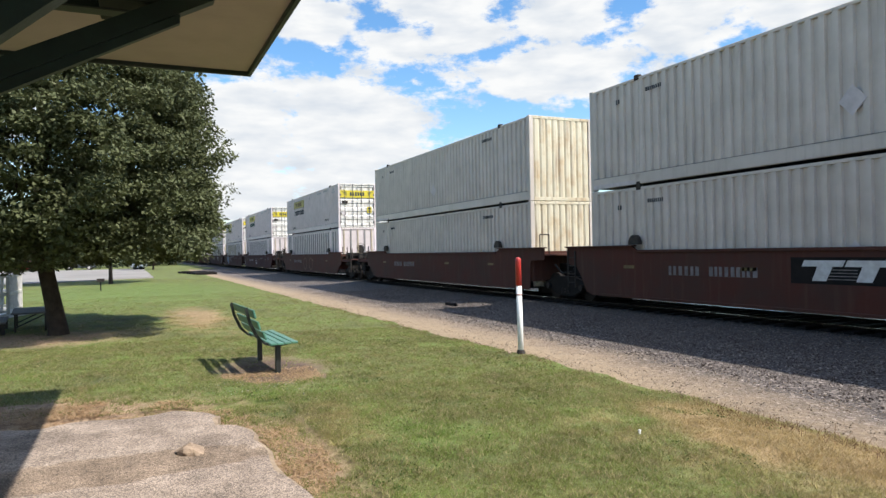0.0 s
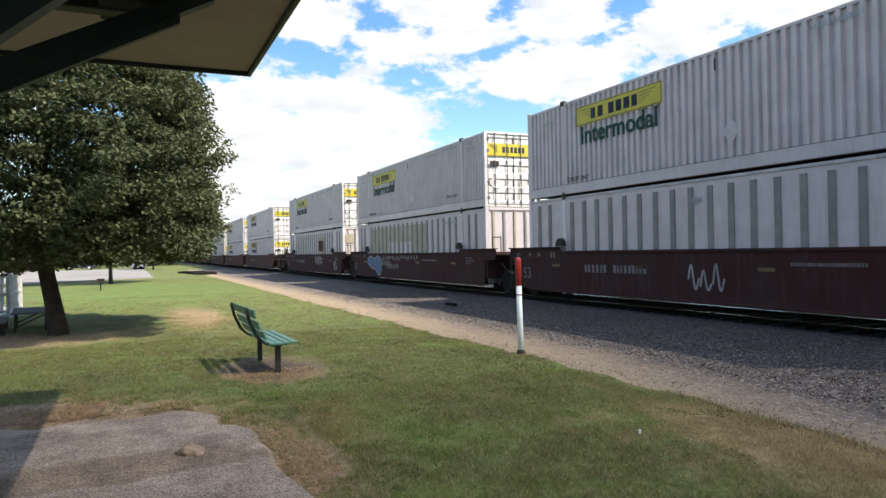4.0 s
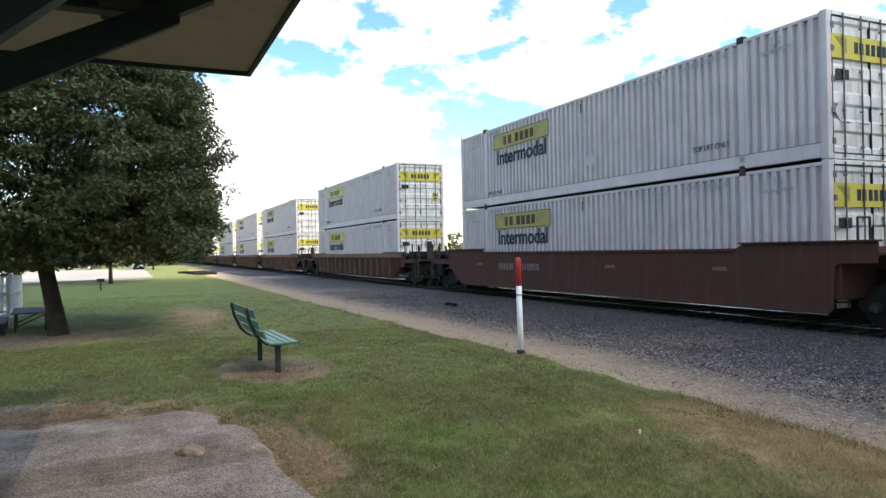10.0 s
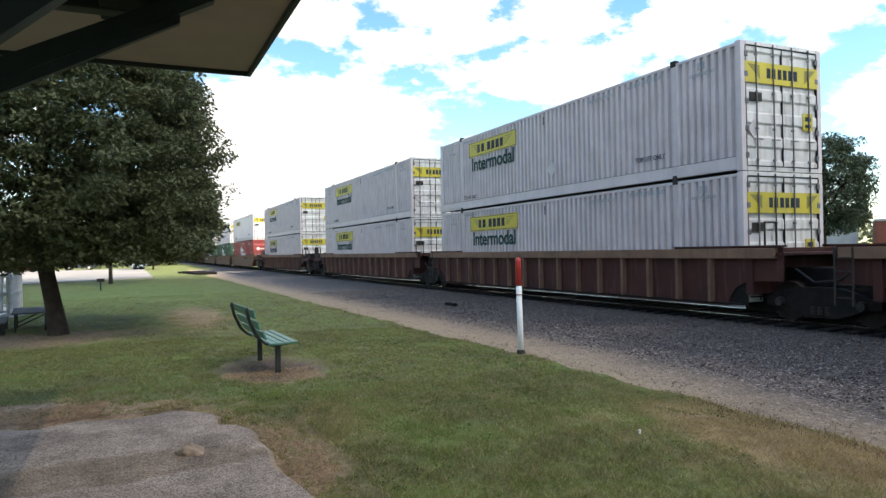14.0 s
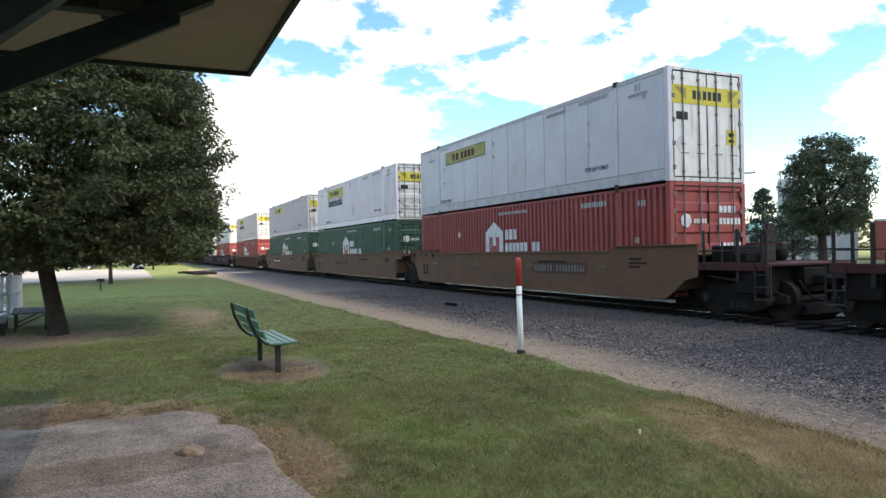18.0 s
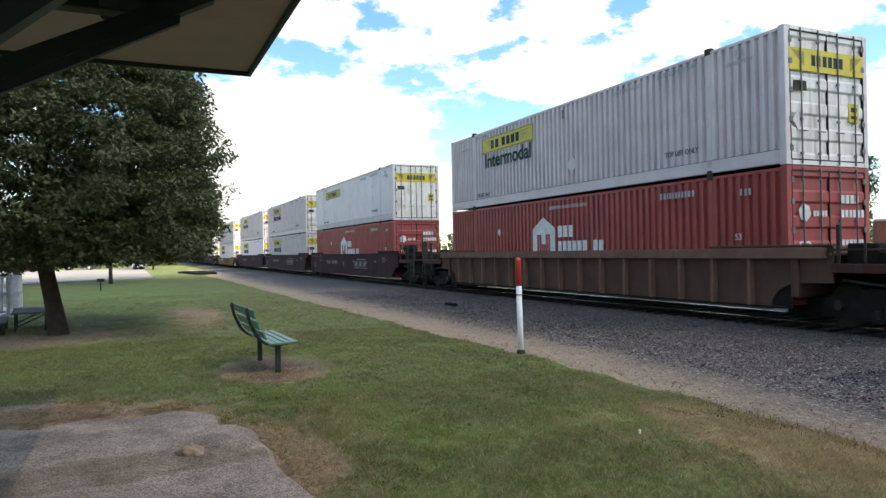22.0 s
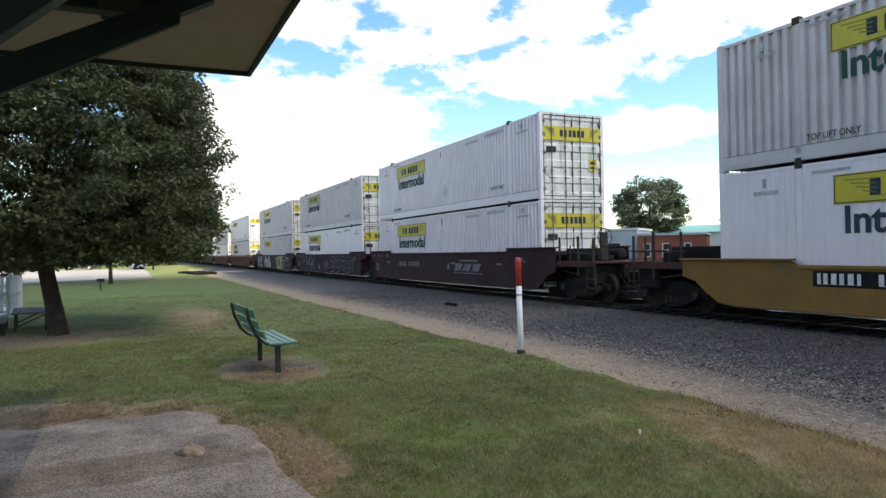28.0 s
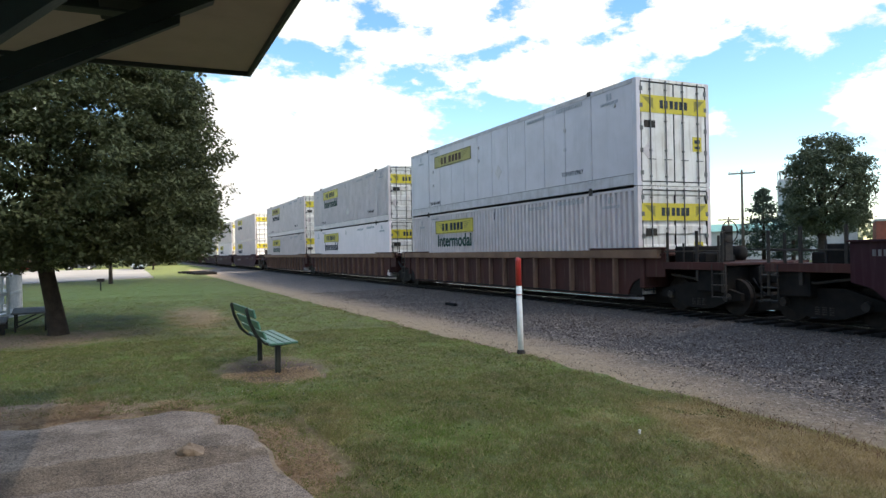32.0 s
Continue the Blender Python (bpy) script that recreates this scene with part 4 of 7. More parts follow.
def broad_tree(at, label, seed, trunk_h, trunk_r, lean, crown, clumps, per, leaf, leaf_mat, category="tree", clump_r=0.55, limbs=9, skirt=0.0, bell=False, boughs=()):
    """crown: centre offset (x, y, z) and half sizes (x, y, z)."""
    rnd = random.Random(seed)
    t = thing("tree", label, category, at=pose(*at))
    (cx, cy, cz), (rx, ry, rz) = crown
    g = G()
    top = (lean[0], lean[1], trunk_h)
    g.tube([(0, 0, -0.2), (0.0, 0.0, 0.05), (lean[0] * 0.25, lean[1] * 0.25, trunk_h * 0.3), (lean[0] * 0.7, lean[1] * 0.7, trunk_h * 0.7), top,
            (cx * 0.7 + lean[0] * 0.3, cy * 0.7 + lean[1] * 0.3, cz + rz * 0.5)],
           [trunk_r * 1.45, trunk_r * 1.2, trunk_r, trunk_r * 0.9, trunk_r * 0.8, trunk_r * 0.12], 12)
    part("trunk", g, bark, t, "", True)
    for i in range(limbs):
        g = G()
        a = 2 * math.pi * (i + rnd.random() * 0.7) / limbs
        zz = cz + rz * rnd.uniform(-0.65, 0.6)
        k = math.sqrt(max(0.05, 1 - ((zz - cz) / rz) ** 2)) * 0.8
        end = (cx + rx * k * math.cos(a), cy + ry * k * math.sin(a), zz)
        s = rnd.uniform(0.6, 1.0)
        start = (lean[0] * s, lean[1] * s, trunk_h * s + rnd.uniform(0, rz * 0.5) * (1 if zz > cz else 0))
        mid = tuple((p + q) / 2 + rnd.uniform(-0.2, 0.2) for p, q in zip(start, end))
        g.tube([start, (mid[0], mid[1], mid[2] + 0.15 * rz), end], [trunk_r * 0.38, trunk_r * 0.22, trunk_r * 0.06], 7)
        part("limb", g, bark, t, "", True)
    centres = []
    while len(centres) < clumps:
        d = Vector((rnd.gauss(0, 1), rnd.gauss(0, 1), rnd.gauss(0, 1))).normalized()
        bumpy = 1 + 0.20 * noise.noise(d * 2.1 + Vector((seed, 0, 0))) + 0.10 * noise.noise(d * 5.0 + Vector((0, seed, 0)))
        k = bumpy * (rnd.uniform(0.35, 1.0) ** 0.40)
        wide = k * (1.06 if d.z < -0.1 else 1.0)
        if bell and d.z < 0:
            wide *= 0.97 * math.sqrt(1 - abs(d.z) ** 6) / max(0.25, math.hypot(d.x, d.y))
        p = (cx + rx * d.x * wide, cy + ry * d.y * wide, cz + rz * d.z * k)
        if p[2] < cz - rz * (0.86 - skirt):
            continue
        centres.append((*p, clump_r * rnd.uniform(0.6, 1.25)))
    for x0, x1, y0, y1, z0, z1, rise, n in boughs:
        for i in range(n):
            x, y, k = rnd.uniform(x0, x1), rnd.uniform(y0, y1), rnd.random()
            low = z0 + rise * max(0.0, (y - y0) / (y1 - y0))
            centres.append((x, y, low + (z1 - low) * k, clump_r * rnd.uniform(0.6, 1.1)))
    v, f = leaf_cloud(seed, centres, per, 0.5, leaf, 0.50)
    part("crown", raw_mesh("crown", v, f, leaf_mat), None, t, "dense leafy crown")
    return t


broad_tree((-18.85, -1.65, 0.0), "large leaning broadleaf tree with a dense dark green crown", 5, 2.4, 0.19, (-0.15, -0.40, 0),
           ((-0.6, -0.30, 4.95), (4.2, 3.95, 3.65)), 1750, 125, 0.092, leaf_maple, clump_r=0.46, limbs=16, skirt=0.08, bell=True,
           boughs=((-2.6, 1.8, 2.2, 3.55, 1.9, 3.3, 0.55, 90), (0.8, 3.4, -3.4, 0.6, 4.2, 7.2, 0.0, 130), (-3.0, 2.8, -3.9, 3.3, 1.36, 2.6, 0.45, 230)))
broad_tree((-52.8, -1.4, 0.0), "broadleaf tree by the parking lot, dark trunk", 11, 2.6, 0.12, (0.1, 0.0, 0),
           ((0, 0.3, 5.2), (4.0, 4.2, 3.2)), 380, 34, 0.26, leaf_maple, clump_r=0.7, limbs=8)
broad_tree((-103.0, 2.6, 0.0), "young tree at the corner of the lot", 14, 2.2, 0.09, (0.1, 0.0, 0), ((0, 0.3, 4.4), (2.6, 2.6, 2.6)), 120, 30, 0.3, leaf_maple, clump_r=0.8, limbs=6)
for at, sd, hgt in (((-131, -20, 0), 41, 7.0), ((-138, -33, 0), 42, 8.0), ((-128, -47, 0), 43, 6.5), ((-141, -8, 0), 44, 7.5), ((-150, 4, 0), 45, 6.5), ((-120, -62, 0), 46, 8.0)):
    broad_tree(at, "dark leafy tree behind the parking lot", sd, 1.8, 0.25, (0, 0, 0), ((0, 0, hgt * 0.52), (6.5, 6.5, hgt * 0.5)), 130, 30, 0.6, leaf_maple, clump_r=1.5, limbs=5)
broad_tree((-38.5, 52.0, 0.0), "tall broadleaf tree behind the railway", 21, 3.0, 0.35, (0, 0, 0), ((0.5, 0.2, 6.5), (3.2, 3.2, 4.4)), 420, 80, 0.20, leaf_far, clump_r=0.8, limbs=9)
broad_tree((-70.5, 62.0, 0.0), "broad tree behind the brick building", 27, 3.0, 0.35, (0, 0, 0), ((0, 0, 7.0), (4.7, 4.5, 3.9)), 400, 70, 0.24, leaf_far, clump_r=0.9, limbs=9)


def conifer(at, h, r, seed, label):
    rnd = random.Random(seed)
    t = thing("conifer_tree", label, "conifer", at=pose(*at))
    part("trunk", G().tube([(0, 0, -0.1), (0, 0, h * 0.95)], [0.22, 0.03], 8), bark, t, "", True)
    centres = []
    for i in range(170):
        z = rnd.uniform(0.08, 0.98) * h
        a = rnd.uniform(0, 2 * math.pi)
        k = r * (1 - z / h) ** 0.8 * rnd.uniform(0.4, 1.05)
        centres.append((k * math.cos(a), k * math.sin(a), z, 0.55))
    v, f = leaf_cloud(seed, centres, 46, 0.4, 0.20, 0.5)
    part("crown", raw_mesh("crown", v, f, leaf_fir), None, t, "blue-green needles")
    return t


conifer((-48.6, 57.1, 0.0), 7.4, 3.4, 31, "blue-green conifer near the utility pole")
conifer((-45.2, 57.0, 0.0), 6.6, 3.2, 33, "blue-green conifer beside a taller tree")


def far_woods():
    """Low wooded skyline all round, far off."""
    rnd = random.Random(77)
    centres = []
    for i in range(1500):
        a = rnd.uniform(0, 2 * math.pi)
        d = rnd.uniform(230, 300)
        x, y = d * math.cos(a), d * math.sin(a)
        if x < -100 and abs(y - TRACK_Y) < 12:
            continue
        centres.append((x, y, rnd.uniform(0.5, 7.5) + 2.5 * noise.noise(Vector((a * 9, 0, 0))), rnd.uniform(2.0, 3.6)))
    v, f = leaf_cloud(78, centres, 26, 0.5, 1.6, 0.7)
    return tagged(new("far_woods", raw_mesh("far_woods", v, f, leaf_far)), "distant green treeline on the horizon", "woods", "", "stuff")


far_woods()


# ---- grass and loose stone ----
def inside_pad(x, y):
    if x > -7.4:
        return y < 1.16
    return y < 0.8 and x > -8.42


def bare_soil(x, y, n):
    if ((x + 11.15) / 1.75) ** 2 + ((y - 2.02) / 1.0) ** 2 < 0.72 + 0.3 * n:
        return True
    if ((x + 6.4) / 2.9) ** 2 + ((y - 0.2) / 1.5) ** 2 < 0.85 + 0.5 * n or ((x + 8.6) / 1.35) ** 2 + ((y + 1.4) / 1.3) ** 2 < 0.9 + 0.7 * n:
        return True
    if ((x + 22.8) / 4.6) ** 2 + (y - 1.7) ** 2 < 0.5 + 0.9 * n:
        return True
    return ((x + 17.9) / 2.0) ** 2 + ((y + 2.2) / 2.9) ** 2 < 0.6 + 0.5 * n


def lawn_grass():
    """Mown grass blades, thicker near the pad, thinning with distance."""
    rs = np.random.RandomState(3)
    roots = []
    for x0, x1, y0, y1, n in ((-9, -2.5, -0.5, 6.4, 52000), (-16, -9, -3.2, 6.4, 36000), (-34, -16, -5.5, 6.4, 22000), (-60, -34, -8.0, 6.6, 12000)):
        roots.append(np.stack([rs.uniform(x0, x1, n), rs.uniform(y0, y1, n)], 1))
    roots = np.concatenate(roots)
    keep = []
    for x, y in roots:
        n = noise.noise(Vector((x * 1.7, y * 1.7, 0.3)))
        if inside_pad(x, y) or y > bed_edge(x) + 0.12 + 0.25 * n or (bare_soil(x, y, n) and rs.rand() < (0.92 if -13.5 < x < -9.3 else 0.66)):
            continue
        if noise.noise(Vector((x * 2.9, y * 2.9, 5.0))) < -0.35 and rs.rand() < 0.6:
            continue
        keep.append((x, y, lawn_height(x, y)))
    root = np.repeat(np.array(keep), 5, axis=0)
    tuft = np.repeat(np.array([0.55 + 0.9 * max(0.0, 0.35 + noise.noise(Vector((x * 2.4, y * 2.4, 7.0))) + 0.6 * noise.noise(Vector((x * 7.0, y * 7.0, 3.0)))) for x, y, z in keep]), 5)
    m = len(root)
    root[:, :2] += rs.normal(scale=0.022, size=(m, 2))
    ang = rs.uniform(0, 2 * math.pi, m)
    far = np.clip((-root[:, 0] - 6) / 14, 0, 2.5)
    w = (0.0042 + 0.0034 * far)[:, None]
    h = rs.uniform(0.018, 0.052, m) * tuft * np.clip(1.05 - 0.30 * far, 0.45, 1.0)
    side = np.stack([np.cos(ang), np.sin(ang), np.zeros(m)], 1)
    lean = np.stack([rs.normal(scale=0.8, size=m), rs.normal(scale=0.8, size=m), np.ones(m)], 1) * h[:, None]
    v = np.stack([root - side * w, root + side * w, root + lean], 1).reshape(-1, 3)
    v[:, 2] -= 0.004
    f = np.arange(3 * m).reshape(-1, 3)
    return tagged(new("grass", raw_mesh("grass", v, f, blade_mat)), "short mown grass, green with straw patches", "grass", "", "stuff")


lawn_grass()


def weeds():
    """Taller dry weeds along the edge of the gravel."""
    rs = np.random.RandomState(9)
    pts = []
    for i in range(620):
        x = -2.5 - 23.5 * rs.rand() ** 1.5
        y = bed_edge(x) + rs.normal(scale=0.14)
        if noise.noise(Vector((x * 1.2, 2.0, 0))) > -0.05 or x > -5.5:
            pts.append((x, y, lawn_height(x, y)))
    root = np.repeat(np.array(pts), 7, axis=0)
    m = len(root)
    root[:, :2] += rs.normal(scale=0.07, size=(m, 2))
    ang = rs.uniform(0, 2 * math.pi, m)
    h = rs.uniform(0.015, 0.065, m) * np.where(rs.rand(m) > 0.85, 1.6, 0.8) * np.where(root[:, 0] > -6.2, 1.35, 0.9)
    side = np.stack([np.cos(ang), np.sin(ang), np.zeros(m)], 1) * 0.004
    lean = np.stack([rs.normal(scale=0.7, size=m), rs.normal(scale=0.7, size=m), np.ones(m)], 1) * h[:, None]
    v = np.stack([root - side, root + side, root + lean], 1).reshape(-1, 3)
    return tagged(new("weeds", raw_mesh("weeds", v, np.arange(3 * m).reshape(-1, 3), weed_mat)), "dry reddish-brown weeds along the gravel edge", "weeds", "", "stuff")


weed_mat = leaf_material("dry_weed", (0.16, 0.085, 0.045), (0.22, 0.12, 0.065), (0.25, 0.17, 0.085))
weeds()


def dry_thatch():
    """Dead straw lying over the bare strip beside the pad and round its broken corner."""
    rs = np.random.RandomState(44)
    pts = []
    while len(pts) < 15000:
        x, y = rs.uniform(-11.0, -3.0), rs.uniform(-3.2, 2.6)
        n = noise.noise(Vector((x * 2.2, y * 2.2, 1.4)))
        if inside_pad(x, y) or not bare_soil(x, y, n) or rs.rand() > 0.55 + n:
            continue
        pts.append((x, y, lawn_height(x, y) + rs.uniform(0.0, 0.014)))
    root = np.array(pts)
    m = len(root)
    ang = rs.uniform(0, 2 * math.pi, m)
    ln_, w = rs.uniform(0.025, 0.085, m)[:, None], 0.0055
    way = np.stack([np.cos(ang), np.sin(ang), rs.uniform(0.0, 0.45, m)], 1) * ln_
    side = np.stack([-np.sin(ang), np.cos(ang), np.zeros(m)], 1) * w
    v = np.stack([root - side, root + side, root + way], 1).reshape(-1, 3)
    return tagged(new("dry_thatch", raw_mesh("dry_thatch", v, np.arange(3 * m).reshape(-1, 3), thatch_mat)), "dead straw-coloured grass lying on bare soil", "dry grass", "", "stuff")


thatch_mat = leaf_material("dead_straw", (0.22, 0.132, 0.072), (0.44, 0.295, 0.160), (0.62, 0.455, 0.275))
dry_thatch()


def clover():
    rs = np.random.RandomState(15)
    pts = np.stack([rs.normal(-9.35, 0.4, 70), rs.normal(1.7, 0.55, 70), np.zeros(70)], 1)
    pts = np.array([(x, y, lawn_height(x, y) + 0.045) for x, y, z in pts])
    v, f = leaf_cloud(16, [(*p, 0.010) for p in pts], 4, 0.01, 0.007, 1.0)
    return tagged(new("clover_flowers", raw_mesh("clover_flowers", v, f, print_white)), "tiny white clover flowers in the grass", "flowers", "", "stuff")


clover()


def lawn_weeds():
    """Darker broad-leaved rosettes scattered through the sward."""
    rs = np.random.RandomState(33)
    pts = []
    while len(pts) < 420:
        x, y = rs.uniform(-13.5, -2.6), rs.uniform(1.2, 6.0)
        n = noise.noise(Vector((x * 0.8, y * 0.8, 2.2)))
        if n < 0.02 or inside_pad(x, y) or bare_soil(x, y, n):
            continue
        pts.append((x, y, lawn_height(x, y) + 0.012, rs.uniform(0.06, 0.14)))
    v, f = leaf_cloud(34, pts, 18, 0.05, 0.019, 0.12)
    return tagged(new("lawn_weeds", raw_mesh("lawn_weeds", v, f, rosette_mat)), "low broad-leaved green weeds in the lawn", "weeds", "", "stuff")


rosette_mat = leaf_material("broad_weed_leaf", (0.070, 0.098, 0.024), (0.100, 0.140, 0.034), (0.150, 0.205, 0.050))
lawn_weeds()
solid("paper_scrap", G().box(-5.30, -5.28, 4.455, 4.485, -0.01, 0.045, 0.006), print_white, "tiny white paper scrap in the dry grass", "litter")


def loose_stones():
    """Angular ballast stones lying proud of the bed."""
    rs = np.random.RandomState(21)
    n = 60000
    x = -2.0 - 30.0 * rs.uniform(0, 1, n) ** 1.5
    y = rs.uniform(6.3, 12.3, n)
    keep = rs.uniform(0, 1, n) < np.clip((y - 6.2) / 2.4, 0.30, 1.0)
    x, y = x[keep], y[keep]
    n = len(x)
    z = np.array([bed_height(a, b) for a, b in zip(x, y)])
    s = rs.uniform(0.008, 0.018, n) * np.where(y < 7.6, 0.7, 1.0)
    base = np.array([(1, 0, 0), (0, 1, 0), (-1, 0, 0), (0, -1, 0), (0.3, 0.2, 1), (-0.2, -0.3, -1)], dtype=float)
    v = base[None] * (1 + 0.45 * rs.normal(size=(n, 6, 1)).clip(-1, 1)) + 0.25 * rs.normal(size=(n, 6, 3))
    a = rs.uniform(0, 2 * math.pi, n)
    c, q = np.cos(a)[:, None], np.sin(a)[:, None]
    v = np.stack([v[:, :, 0] * c - v[:, :, 1] * q, v[:, :, 0] * q + v[:, :, 1] * c, v[:, :, 2] * 0.8], 2) * s[:, None, None]
    v += np.stack([x, y, z + 0.1 * s], 1)[:, None, :]
    tri = np.array([(0, 1, 4), (1, 2, 4), (2, 3, 4), (3, 0, 4), (1, 0, 5), (2, 1, 5), (3, 2, 5), (0, 3, 5)])
    on_sand = y + rs.normal(scale=0.25, size=n) < 7.7
    for name, pick, mat, label in (("ballast_stones", ~on_sand, stone_mat, "loose angular grey ballast stones"), ("pebbles", on_sand, pebble_mat, "pale tan pebbles strewn over the sandy verge")):
        k = int(pick.sum())
        f = (tri[None] + 6 * np.arange(k)[:, None, None]).reshape(-1, 3)
        tagged(new(name, raw_mesh(name, v[pick].reshape(-1, 3), f, mat)), label, "gravel", "", "stuff")


pebble_mat = leaf_material("verge_pebble", (0.15, 0.110, 0.078), (0.28, 0.215, 0.160), (0.50, 0.42, 0.34))
stone_mat = leaf_material("ballast_stone", (0.051, 0.040, 0.034), (0.106, 0.084, 0.072), (0.27, 0.22, 0.19))
loose_stones()


# ---- containers ----
CW, CH = 1.295, 2.896
_cache = {}


def cached(key, make):
    if key not in _cache:
        _cache[key] = make()
    return _cache[key]


def corrugated(x0, x1, z0, z1, y_face, depth, pitch, sign):
    """A trapezoid-ribbed steel wall; y_face is the outer face, sign the way outward along y."""
    g = G()
    n = max(1, round((x1 - x0) / pitch))
    p = (x1 - x0) / n
    prof = [(x0, 0.0)]
    for i in range(n):
        a = x0 + i * p
        prof += [(a + 0.42 * p, 0.0), (a + 0.52 * p, depth), (a + 0.90 * p, depth), (a + p, 0.0)]
    m = len(prof)
    v = [(x, y_face - sign * d, z) for z in (z0, z1) for x, d in prof] + [(x, y_face - sign * (depth + 0.03), z) for z in (z0, z1) for x in (x0, x1)]
    f = [(i, i + 1, m + i + 1, m + i) for i in range(m - 1)] + [(2 * m, 2 * m + 1, 2 * m + 3, 2 * m + 2)]
    return g.add(v, f)


def comb(pieces, z0, z1):
    """Outline of a row of bars on one thin common foot."""
    foot = z0 + 0.02 * (z1 - z0)
    poly = [(pieces[-1][1], z0), (pieces[0][0], z0)]
    for a, b in pieces:
        poly += [(a, foot), (a, z1), (b, z1), (b, foot)]
    return poly


def bars(rows, material, parent, y, name="print_bar", label=""):
    """Plain bars for writing that cannot be read: rows of x0, x1, z0, z1, cut into short pieces; one mesh for each row."""
    out = []
    for x0, x1, z0, z1 in rows:
        h = z1 - z0
        x = x0
        rnd = random.Random(int((x0 + 3 * x1 + 7 * z0) * 1000))
        pieces = []
        while x < x1 - 0.2 * h:
            w = min(h * rnd.uniform(0.32, 0.55), x1 - x)
            pieces.append((x, x + w))
            x += w + h * rnd.uniform(0.22, 0.42)
        g = G().prism(comb(pieces, z0, z1), y - 0.003, y + 0.003, "y")
        out.append(part(name, g, material, parent, label))
    return out


def name_plate(parent, x0, x1, z0, z1, y, faded=0):
    """Yellow company panel: plain shapes in its colours."""
    p = part("company_panel", G().box(x0, x1, y - 0.006, y + 0.004, z0, z1), yellow_faded if faded else yellow, parent, "yellow company panel with dark bars")
    w, h = x1 - x0, z1 - z0
    e = 0.018
    b = G()
    for a in ((x0 + e, x1 - e, z0 + e, z0 + 2 * e), (x0 + e, x1 - e, z1 - 2 * e, z1 - e), (x0 + e, x0 + 2 * e, z0 + 2 * e, z1 - 2 * e), (x1 - 2 * e, x1 - e, z0 + 2 * e, z1 - 2 * e)):
        b.box(a[0], a[1], y - 0.010, y - 0.0062, a[2], a[3])
    part("panel_border", b, ink, p)
    for s in (0, 1):
        g = G()
        xa = x0 + 0.06 * w if s == 0 else x1 - 0.06 * w
        d = 1 if s == 0 else -1
        for i in range(4):
            k = i / 4
            g.add([(xa + d * 0.13 * w * k, y - 0.010, z1 - h * (0.18 + 0.13 * i)), (xa + d * 0.17 * w, y - 0.010, z1 - h * (0.22 + 0.15 * i)),
                   (xa + d * 0.17 * w, y - 0.010, z1 - h * (0.27 + 0.15 * i)), (xa + d * 0.13 * w * k, y - 0.010, z1 - h * (0.23 + 0.13 * i))], [(0, 1, 2, 3)])
        part("panel_scroll", g, olive, p)
    row = [(x0 + a * w, x0 + (a + q) * w) for a, q in ((0.195, 0.055), (0.285, 0.062), (0.415, 0.066), (0.505, 0.066), (0.595, 0.066), (0.685, 0.060))]
    g = G().prism(comb(row, z0 + h * 0.22, z0 + h * 0.76), y - 0.010, y - 0.0062, "y")
    part("panel_lettering_bar", g, ink_brown if faded else ink, p, "dark bars in place of a name")
    return p


def door_plate(parent, x, z0, z1, name_bars=True):
    p = part("door_panel", G().box(x - 0.004, x + 0.008, -CW + 0.13, CW - 0.13, z0, z1), yellow, parent, "yellow company panel across the doors")
    h = z1 - z0
    g = G().prism(comb([(k - 0.20, k - 0.08) for k in (-0.30, -0.14, 0.05, 0.22, 0.39, 0.56)], z0 + 0.27 * h, z0 + 0.75 * h), x + 0.0082, x + 0.012, "x")
    part("panel_lettering_bar", g, ink, p, "dark bars in place of a name")
    for s in (-1, 1):
        g = G().prism([(s * 1.10, z1 - 0.1 * h), (s * 0.72, z1 - 0.16 * h), (s * 0.72, z0 + 0.2 * h)], x + 0.0082, x + 0.011, "x")
        part("panel_scroll", g, olive, p)
    return p


